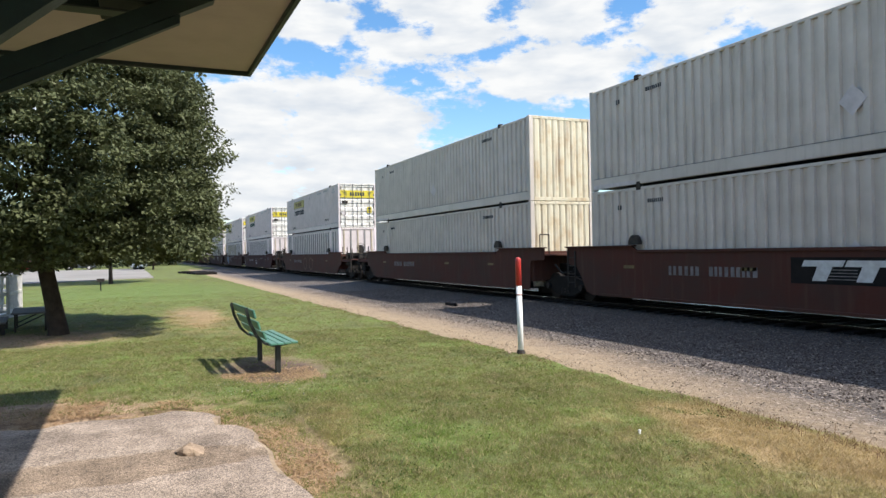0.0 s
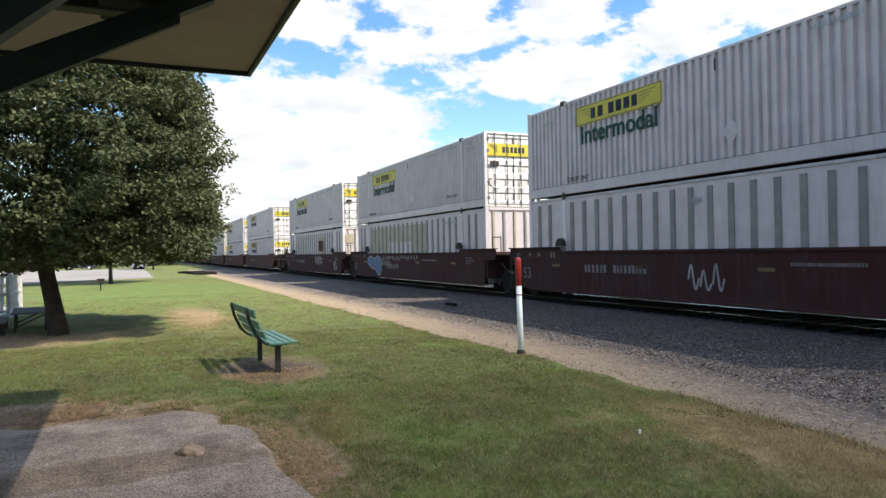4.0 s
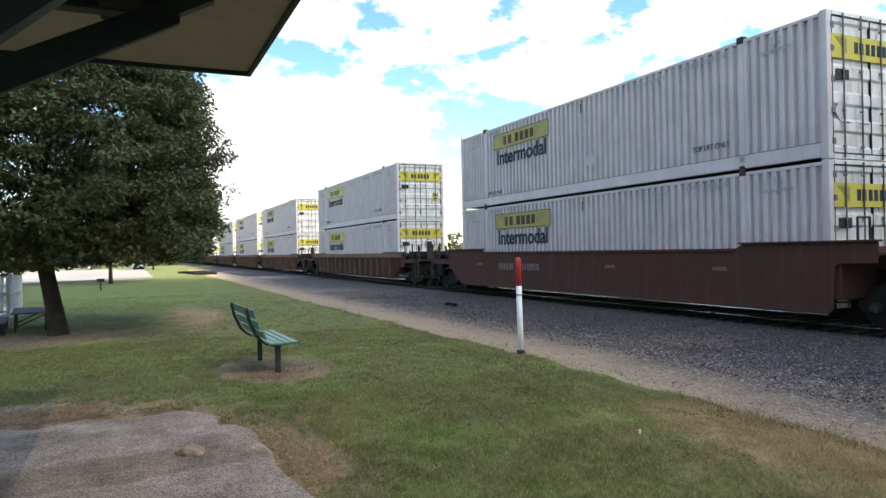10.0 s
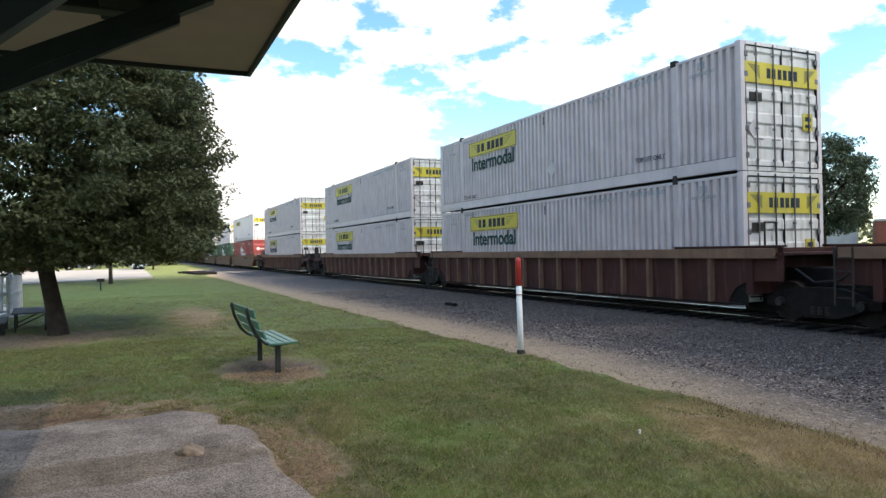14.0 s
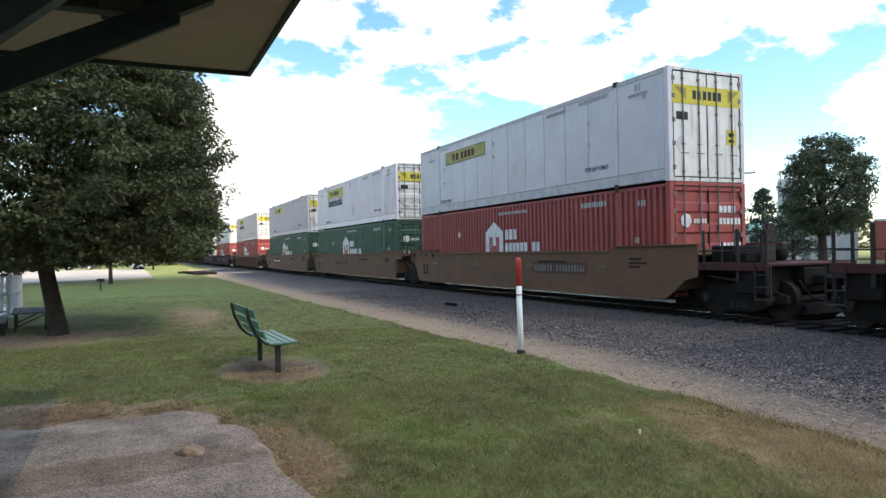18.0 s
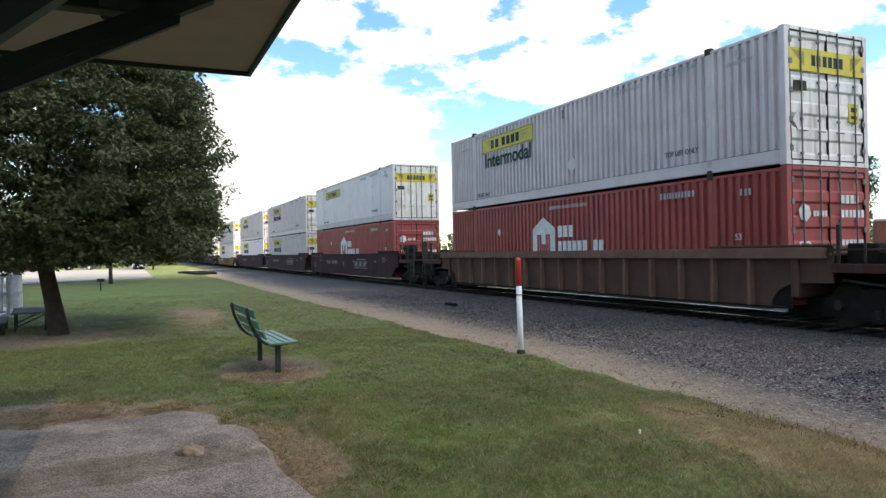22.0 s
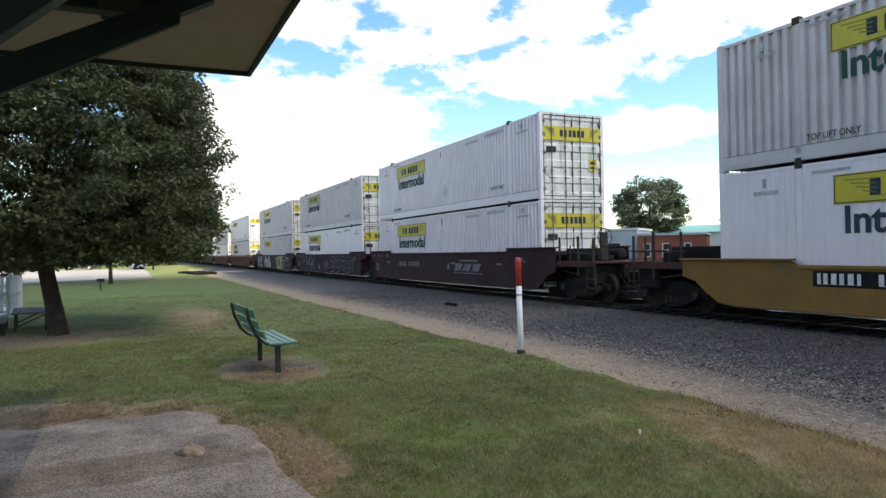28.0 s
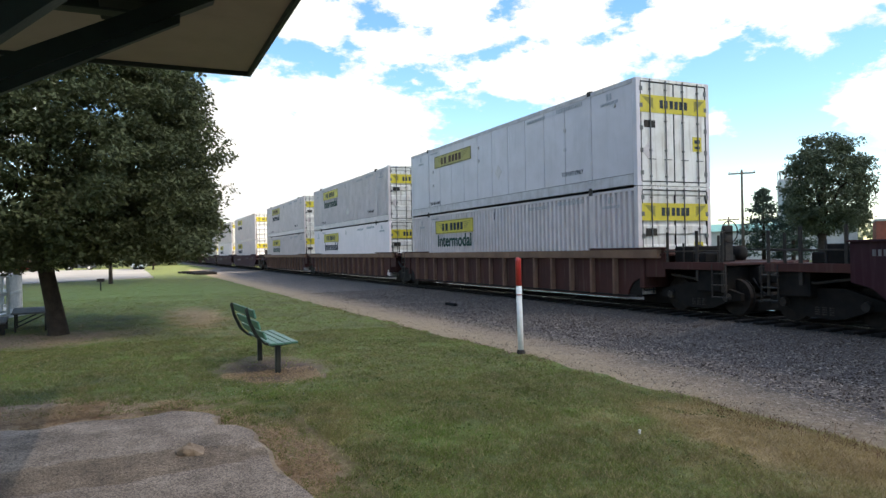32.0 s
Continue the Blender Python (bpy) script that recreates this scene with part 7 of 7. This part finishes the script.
def passenger_car(at, paint, label):
    c = thing("car", label, "car", "parked cars", at=at)
    body = [(-2.2, 0.35), (-2.25, 0.75), (-1.6, 0.95), (2.0, 0.92), (2.2, 0.7), (2.2, 0.35)]
    part("body", G().prism(body, -0.88, 0.88, "y"), paint, c)
    part("cabin", G().prism([(-1.0, 0.95), (-0.45, 1.42), (1.0, 1.44), (1.7, 0.94)], -0.76, 0.76, "y"), dark_glass, c, "dark car windows")
    part("roof", G().box(-0.45, 1.0, -0.72, 0.72, 1.43, 1.47, 0.01), paint, c)
    for x in (-1.35, 1.35):
        for y in (-0.8, 0.8):
            w = part("wheel", G().tube([(x, y - 0.1, 0.33), (x, y + 0.1, 0.33)], 0.33, 16), rubber, c)
            part("rim", G().tube([(x, y - 0.105, 0.33), (x, y + 0.105, 0.33)], 0.2, 12), rail_grey, w)
    return c


passenger_car(pose(-108.0, -12.6, 0.06, 0, 0, 40), car_paint_red, "red parked car on the lot")
passenger_car(pose(-110.0, -20.0, 0.06, 0, 0, 80), car_paint_dark, "dark parked car on the lot")
passenger_car(pose(-116.0, -7.2, 0.0, 0, 0, 84), car_paint_dark, "dark car parked beyond the edge of the lot")


def shrub_row():
    rnd = random.Random(61)
    v, f = leaf_cloud(62, [(-121 + rnd.uniform(-1, 1), rnd.uniform(-34, 2), rnd.uniform(0.3, 1.7), rnd.uniform(0.5, 0.9)) for i in range(170)], 34, 0.5, 0.30, 0.7)
    return tagged(new("shrub_row", raw_mesh("shrub_row", v, f, leaf_far)), "low dark shrubs along the far edge of the lot", "shrubs", "", "stuff")


shrub_row()


def white_trailer():
    t = thing("box_trailer", "small white box trailer parked on the lot", "trailer", at=pose(-104.0, 0.8, 0.06, 0, 0, 80))
    part("body", G().box(-0.95, 0.95, -0.85, 0.85, 0.30, 1.02, 0.05), car_paint_white, t)
    for x in (-0.4, 0.4):
        part("wheel", G().tube([(x, -0.87, 0.24), (x, -0.65, 0.24)], 0.24, 14), rubber, t)
        part("wheel", G().tube([(x, 0.65, 0.24), (x, 0.87, 0.24)], 0.24, 14), rubber, t)
    part("tongue", G().box(0.95, 2.0, -0.06, 0.06, 0.42, 0.52, 0.01), dark_iron, t)
    part("jack", G().box(1.9, 1.98, -0.04, 0.04, 0.0, 0.6, 0.01), dark_iron, t)
    return t


white_trailer()


def building(name, x0, x1, y0, y1, h, wall, roof, label, windows=(), flat=True, rise=1.5, turn=0.0, sill=1.2, door=None):
    """A house with window openings on the side facing the railway (towards -y)."""
    b = thing(name, label, "building", at=pose((x0 + x1) / 2, y0, 0, 0, 0, turn))
    w, d = (x1 - x0) / 2, y1 - y0
    g = G()
    cuts = sorted(windows)
    x = -w
    for a, ww, z0, z1 in cuts:
        g.box(x, a, 0, 0.25, -0.2, h)
        g.box(a, a + ww, 0, 0.25, -0.2, z0).box(a, a + ww, 0, 0.25, z1, h)
        x = a + ww
    g.box(x, w, 0, 0.25, -0.2, h)
    g.box(-w, -w + 0.25, 0.25, d, -0.2, h).box(w - 0.25, w, 0.25, d, -0.2, h).box(-w, w, d - 0.25, d, -0.2, h)
    part("wall", g, wall, b)
    for a, ww, z0, z1 in cuts:
        win = part("window", G().box(a, a + ww, 0.16, 0.20, z0, z1), dark_glass, b, "dark window with a pale frame")
        fr = G()
        fr.box(a, a + 0.1, 0.02, 0.15, z0, z1).box(a + ww - 0.1, a + ww, 0.02, 0.15, z0, z1).box(a + 0.1, a + ww - 0.1, 0.02, 0.15, z0, z0 + 0.1).box(a + 0.1, a + ww - 0.1, 0.02, 0.15, z1 - 0.1, z1)
        fr.box(a + 0.1, a + ww - 0.1, 0.05, 0.13, (z0 + z1) / 2 - 0.04, (z0 + z1) / 2 + 0.04)
        part("window_frame", fr, white_wood, win)
    if flat:
        part("roof", G().box(-w - 0.15, w + 0.15, -0.15, d + 0.15, h, h + 0.25, 0.03), roof, b)
    else:
        part("roof", G().prism([(-0.4, h), (d / 2, h + rise), (d + 0.4, h)], -w - 0.4, w + 0.4, "x"), roof, b)
    return b


building("brick_building", -56.37, -49.77, 49.36, 58.0, 2.95, brick_red, grey_wall, "low red brick building with white-framed windows",
         [(-2.7, 0.7, 0.8, 2.2), (-0.9, 0.7, 0.8, 2.2), (1.2, 0.7, 0.8, 2.2)], turn=42)
building("metal_shed", -66.0, -58.5, 48.0, 56.0, 3.7, grey_wall, pale_wall, "grey ribbed metal shed beside the brick building", [(-2.6, 1.6, 0.6, 2.4), (0.4, 1.6, 0.6, 2.4)], turn=38)
building("teal_roof_building", -72.0, -50.0, 70.0, 82.0, 3.6, pale_wall, teal_roof, "long pale building with a teal metal roof", [(-8.0, 1.2, 1.0, 2.4), (-4.0, 1.2, 1.0, 2.4), (0.0, 1.2, 1.0, 2.4), (4.0, 1.2, 1.0, 2.4)], False, 1.1, turn=40)
building("brick_store", -50.2, -34.2, 79.2, 91.2, 4.2, brick_red, pale_wall, "brick store with a pale sign band", [(-5.0, 1.4, 0.8, 2.6), (-1.0, 1.4, 0.8, 2.6), (3.0, 1.4, 0.8, 2.6)], turn=35)
building("brick_mill", -158.0, -138.0, 84.0, 96.0, 6.5, brick_red, pale_wall, "distant brick mill building", [(-7.0, 1.5, 1.5, 3.5), (-2.0, 1.5, 1.5, 3.5), (3.0, 1.5, 1.5, 3.5)], turn=60)
building("pale_warehouse", -128.0, -108.0, 76.0, 88.0, 5.6, pale_wall, grey_wall, "distant pale warehouse with a flat roof", [(-6.0, 1.8, 1.0, 3.0), (0.0, 1.8, 1.0, 3.0)], turn=55)
solid("mill_chimney", G().tube([(-138.4, 80.3, -0.2), (-138.4, 80.3, 9.6)], [0.9, 0.75], 14), dark_iron, "dark mill chimney on the skyline", "chimney")


def utility_pole(at, h, label):
    p = thing("utility_pole", label, "utility pole", "utility poles", at=at)
    part("pole", G().tube([(0, 0, -0.3), (0, 0, h)], [0.16, 0.10], 10), pole_wood, p, "", True)
    part("crossarm", G().box(-1.2, 1.2, -0.06, 0.06, h - 0.42, h - 0.28, 0.01), pole_wood, p)
    for x in (-1.1, -0.4, 0.4, 1.1):
        part("insulator", G().tube([(x, 0, h - 0.28), (x, 0, h - 0.12)], [0.03, 0.05], 8), rail_grey, p)
    return p


utility_pole(pose(-48.0, 53.6, 0, 0, 0, 40), 9.1, "wooden utility pole with a crossarm beyond the railway")
utility_pole(pose(-107.4, 73.3, 0, 0, 0, 50), 10.5, "wooden utility pole near the pale warehouse")
utility_pole(pose(-61.2, 66.0, 0, 0, 0, 40), 5.3, "short pole behind the brick building")


def silo():
    s = thing("grain_silo", "pale blue-grey grain silo with a railed top", "silo", at=pose(-68.5, 86.0, 0))
    part("shaft", G().tube([(0, 0, -0.2), (0, 0, 10.8), (0, 0, 11.2)], [1.7, 1.7, 1.5], 24), silo_grey, s, "", True)
    r = G()
    for k in range(10):
        a = 2 * math.pi * k / 10
        b = 2 * math.pi * (k + 1) / 10
        r.tube([(1.6 * math.cos(a), 1.6 * math.sin(a), 11.1), (1.6 * math.cos(a), 1.6 * math.sin(a), 12.3)], 0.06, 5)
        r.tube([(1.6 * math.cos(a), 1.6 * math.sin(a), 12.3), (1.6 * math.cos(b), 1.6 * math.sin(b), 12.3)], 0.06, 5)
    part("railing", r, silo_grey, s)
    return s


silo()


# ---- picnic corner ----
def picnic_table():
    t = thing("picnic_table", "low grey picnic table on dark steel legs under the tree", "picnic table", at=pose(-20.75, -2.45, 0, 0, 0, 6))
    part("tabletop", G().box(-1.15, 1.15, -0.40, 0.42, 0.45, 0.49, 0.012), picnic_wood, t)
    for x in (-0.8, 0.8):
        for y in (-0.32, 0.34):
            part("leg", G().tube([(x, y, -0.02), (x, y, 0.45)], 0.022, 8), dark_iron, t)
        part("brace", G().tube([(x, -0.32, 0.10), (x, 0.34, 0.42)], 0.016, 8), dark_iron, t)
    return t


def table_bench(at):
    t = thing("table_bench", "low grey plank bench beside the picnic table", "bench", at=at)
    part("seat_plank", G().box(-1.0, 1.0, -0.13, 0.13, 0.27, 0.31, 0.01), picnic_wood, t)
    for x in (-0.75, 0.75):
        part("leg", G().box(x - 0.025, x + 0.025, -0.11, 0.11, -0.02, 0.27), dark_iron, t)
    return t


table_bench(pose(-20.2, -3.02, 0, 0, 0, 6))
table_bench(pose(-20.75, -1.82, 0, 0, 0, 6))
picnic_table()


def bandstand():
    b = thing("bandstand", "low railed wooden platform of a bandstand, pale worn paint", "bandstand", at=pose(-26.0, -6.60, 0))
    R, n = 3.355, 8
    part("deck", G().tube([(0, 0, -0.1), (0, 0, 0.12)], R + 0.12, 8), white_wood, b)
    for i in range(n):
        a0, a1 = 2 * math.pi * (i + 0.5) / n, 2 * math.pi * (i + 1.5) / n
        p, q = Vector((R * math.cos(a0), R * math.sin(a0), 0)), Vector((R * math.cos(a1), R * math.sin(a1), 0))
        part("post", G().box(p[0] - 0.05, p[0] + 0.05, p[1] - 0.05, p[1] + 0.05, 0.12, 1.30, 0.01), white_wood, b)
        turn = (q - p).to_track_quat("X", "Z")
        length = (q - p).length
        for z, hh in ((0.22, 0.035), (0.74, 0.05), (1.29, 0.035)):
            o = part("rail", G().box(0.05, length - 0.05, -0.03, 0.03, z - hh, z + hh, 0.008), white_wood, b, at=p)
            o.rotation_mode, o.rotation_quaternion = "QUATERNION", turn
        slat = cached("baluster", lambda: G().box(-0.032, 0.032, -0.022, 0.022, 0.255, 1.255).mesh("baluster", white_wood))
        for k in range(1, 12):
            o = part("baluster", slat, None, b, at=p + (q - p) * k / 12)
            o.rotation_mode, o.rotation_quaternion = "QUATERNION", turn
    return b


bandstand()


def barbecue_grill():
    g = thing("barbecue_grill", "black pedestal barbecue grill on the lawn", "grill", at=pose(-41.7, -1.6, 0))
    part("pedestal", G().tube([(0, 0, -0.1), (0, 0, 0.50)], 0.035, 8), dark_iron, g)
    part("firebox", G().box(-0.17, 0.17, -0.19, 0.19, 0.50, 0.53).box(-0.17, 0.17, -0.19, -0.165, 0.53, 0.66).box(-0.17, 0.17, 0.165, 0.19, 0.53, 0.66).box(-0.17, -0.145, -0.165, 0.165, 0.53, 0.66), dark_iron, g)
    return g


barbecue_grill()


def tie_pile():
    p = thing("tie_pile", "row of old dark timbers lying beside the track", "timber pile", at=pose(-72.0, 6.1, 0.02, 0, 0, 8))
    for k in range(5):
        part("timber", G().box(-5.0 + k * 1.5, -3.7 + k * 1.5, -1.1 + 0.12 * (k % 3), 1.1 + 0.12 * (k % 2), -0.05, 0.17 + 0.05 * (k % 2), 0.015), tie_wood, p)
    return p


tie_pile()
solid("timber_scrap", G().box(-20.6, -19.9, 9.4, 9.52, 0.03, 0.12, 0.015), tie_wood, "short dark timber lying on the ballast", "timber")

# ---- the train: front of each box at 0 s, along the track ----
FRONTS = [-0.3, -19.75, -43.3, -66.85, -86.1, -105.45, -128.92, -148.38, -167.5, -191.05, -214.45, -233.77, -253.35, -277.30, -300.68, -320.05, -339.25, -362.45,
          -385.65, -405.1, -424.3, -446.65, -470.25, -489.5, -508.65, -531.75, -551.1, -570.4]
u = FRONTS[-1]
for gap in (23.4, 19.35, 19.35, 23.4, 19.35, 19.35, 23.4, 23.4, 19.35, 19.35):
    u -= gap
    FRONTS.append(round(u, 2))

plated = company_box("off-white ribbed container with yellow company panel and the word Intermodal", box_white, door_white, box_white, green_word=True)
plated_clean = company_box("bright white ribbed container with yellow panel and the word Intermodal", box_clean, door_white, box_clean, green_word=True)
plated_worn = company_box("grey-white ribbed container with faded yellow panel, worn word Intermodal", box_white, door_white, box_white, faded=1)
plated_short = company_box("off-white ribbed container with a yellow company panel only", box_white, door_white, box_white, word=False)
plated_smooth = company_box("bright white smooth container with yellow panel and the word Intermodal", box_clean, door_white, box_clean, smooth=True)
cream = plain_box("plain cream ribbed container with a rusty end wall")
posted = post_box("white sheet-sided container with dark grey wall posts")
posted_tan = post_box("white post-sided container with faded tan patches", tan=[(2.4, 5.2, 0.9, 2.55), (5.2, 8.4, 1.75, 2.55), (8.4, 10.5, 0.9, 2.55)])
posted_logo = post_box("white post-sided container with a weathered square panel", logo=(9.6, 11.4, 1.1, 2.4))
reefer = reefer_box("smooth white insulated container with a yellow company panel")
house_red = group_box("red ribbed container with a white house emblem", box_red)
house_green = group_box("dark green ribbed container with a white house emblem", box_green)

far_box = company_box("off-white ribbed container far down the train, yellow panel", box_white, door_white, box_white, plain=True)
far_smooth = company_box("white smooth container far down the train, yellow panel", box_clean, door_white, box_clean, smooth=True, plain=True)

LOADS = ([(cream, cream), (cream, cream), (plated_worn, posted), (plated, posted), (plated, posted_tan), (plated, posted_logo), (plated_worn, plated_worn), (plated, plated), (plated_worn, plated_worn),
          (plated, plated), (plated_worn, plated), (plated, plated), (plated, plated), (plated, plated_worn), (reefer, house_red), (plated_clean, house_green), (plated_short, house_green), (plated, house_red),
          (reefer, house_red), (plated_worn, plated), (plated, plated_smooth), (plated, plated_smooth), (plated_clean, plated_clean), (plated_worn, plated_smooth), (plated, plated_short), (reefer, plated), (plated, plated_smooth), (plated_worn, plated)]
         + [(far_box, far_box), (far_box, far_smooth), (far_box, far_box), (far_smooth, far_box), (far_box, far_smooth)] * 2)

moving = []
used = set()


def load(template, k, level):
    """The first use takes the built box itself, later ones copy it."""
    m = pose(FRONTS[k] - HALF, TRACK_Y, RAIL_Z + 0.36 + level * (CH + 0.012))
    if template.name in used:
        o = copy_thing(template, m)
    else:
        used.add(template.name)
        o = template
        o.matrix_basis = m
    moving.append((o, m))
    return o


for k, (upper, lower) in enumerate(LOADS):
    load(upper, k, 1)
    load(lower, k, 0)

# car groups: wells, paint, ribbed, label
CARS = [((0, 1), car_rust, False, "rust-brown smooth-sided well car"), ((2,), car_rust, False, "rust-brown well car with faded spray paint"),
        ((3, 4, 5), car_red, False, "dark mineral-red well car with white stencils"), ((6, 7, 8), car_rust, False, "dusty brown smooth-sided well car"),
        ((9,), car_brown, True, "dark brown well car with ribbed sides"), ((10, 11, 12), car_brown, True, "brown ribbed well car with a tan top chord"),
        ((13,), car_brown, True, "rusty brown ribbed well car"), ((14, 15, 16), car_tan, False, "dusty tan smooth well car with dark stencils"),
        ((17,), car_umber, True, "dusty umber-brown ribbed well car"), ((18, 19, 20), car_maroon, False, "dark maroon well car with white stencils"),
        ((21,), car_yellow, False, "yellow low-sided well car"), ((22, 23, 24), car_maroon, False, "maroon well car covered in spray paint"),
        ((25, 26, 27), car_brown, True, "dark brown ribbed well car"), ((28, 29, 30), car_maroon, False, "dark maroon smooth well car"),
        ((31, 32, 33), car_rust, False, "rust-brown smooth well car"), ((34,), car_brown, True, "dark brown ribbed well car"),
        ((35, 36, 37), car_maroon, False, "dark maroon smooth well car")]
cars = {}
for wells, paint, ribbed, label in CARS:
    for i, k in enumerate(wells):
        c = well_car(label, paint, ribbed, "coupler" if i == 0 and k > 0 else "joint", "coupler" if i == len(wells) - 1 else "joint",
                     top=1.20 if k == 21 else 1.55, prints=car_ink if paint in (car_tan, car_yellow) else stencil_grey, tank=k in (3, 18), ears=k < 6, near=k < 26, number=k not in (14, 15, 16, 21))
        m = pose(FRONTS[k] - HALF, TRACK_Y, RAIL_Z)
        c.matrix_basis = m
        cars[k] = c
        moving.append((c, m))

cap_marks(cars[0], 6.95)
for k in (18, 19, 22):
    block_mark(cars[k], 9.7, spray_grey, w=0.8, z0=0.80, z1=1.10, lean=0.2)
    stroke(cars[k], [(9.65, 0.72), (12.2, 0.72)], 0.04, spray_grey)
block_mark(cars[21], 8.4, car_brown, w=1.0, z0=0.45, z1=1.0)
part("stencil_plate", G().box(-HALF + 2.45, -HALF + 5.4, -1.466, -1.4633, 0.79, 1.10), car_ink, cars[21], "black stencil plate")
bars([(-HALF + 2.55, -HALF + 3.45, 0.84, 1.05), (-HALF + 3.75, -HALF + 5.25, 0.84, 1.05)], print_white, cars[21], -1.469)
for k, x in ((14, -HALF + 9.85), (16, -HALF + 3.05)):
    part("stencil_patch", G().box(x, x + 3.0, -1.466, -1.4633, 0.84, 1.20), ink_brown if k == 14 else spray_black, cars[k], "dark stencil patch")
    bars([(x + 0.15, x + 1.15, 0.92, 1.12), (x + 1.4, x + 2.85, 0.92, 1.12)], stencil_grey if k == 14 else print_white, cars[k], -1.469)
bars([(-HALF + 4.75, -HALF + 6.6, 1.02, 1.12), (-HALF + 5.0, -HALF + 6.4, 0.90, 0.96)], ink_brown, cars[15], -1.466)
part("lettering", letters("C", 0.34, car_ink, 0.0, 0.02), None, cars[15], "dark letter C", at=(-HALF + 7.3, -1.466, 0.90))
for k, ch in ((18, "B"), (19, "C"), (22, "A")):
    part("lettering", letters(ch, 0.29, stencil_grey, 0.0, 0.01), None, cars[k], "stencilled letter", at=(-HALF + (7.3 if k == 18 else 9.0), -1.466, 0.82))
tag_silver(cars[24])
piece_lime(cars[24])
piece_outline(cars[23])
piece_blue(cars[4])
tag_small(cars[5], 9.4, 0.85, 5, 6, 0.09)
tag_small(cars[5], 14.4, 0.55, 2, 9, 0.12)
tag_small(cars[3], 7.4, 0.6, 3, 12, 0.06)
for x in (7.2, 9.0):
    stroke(cars[2], [(x + 0.5 * math.cos(q), 0.85 + 0.42 * math.sin(q)) for q in (k * math.pi / 4 for k in range(9))], 0.10, car_tan)


# ---- running of the train ----
def motions():
    times = [0.0] + [2.0 * i for i in range(1, 16)] + [END]
    for ob, m in moving:
        walk(ob, [(t, Matrix.Translation((run(t), 0, 0)) @ m) for t in times])
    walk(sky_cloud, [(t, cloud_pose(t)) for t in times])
    # rolling wheels: one turning action for the leading axles, one for the trailing ones
    for group, x in ((front_wheels, 0.89), (rear_wheels, -0.89)):
        lead = group[0]
        walk(lead, [(i / FPS, pose(x, 0, 0.42, 0, math.degrees(run(i / FPS) / 0.42) % 360, 0)) for i in range(int(END * FPS) + 1)])
        data = lead.animation_data
        for w in group[1:]:
            w.rotation_mode = "QUATERNION"
            w.animation_data_create()
            w.animation_data.action = data.action
            w.animation_data.action_slot = data.action_slot


motions()
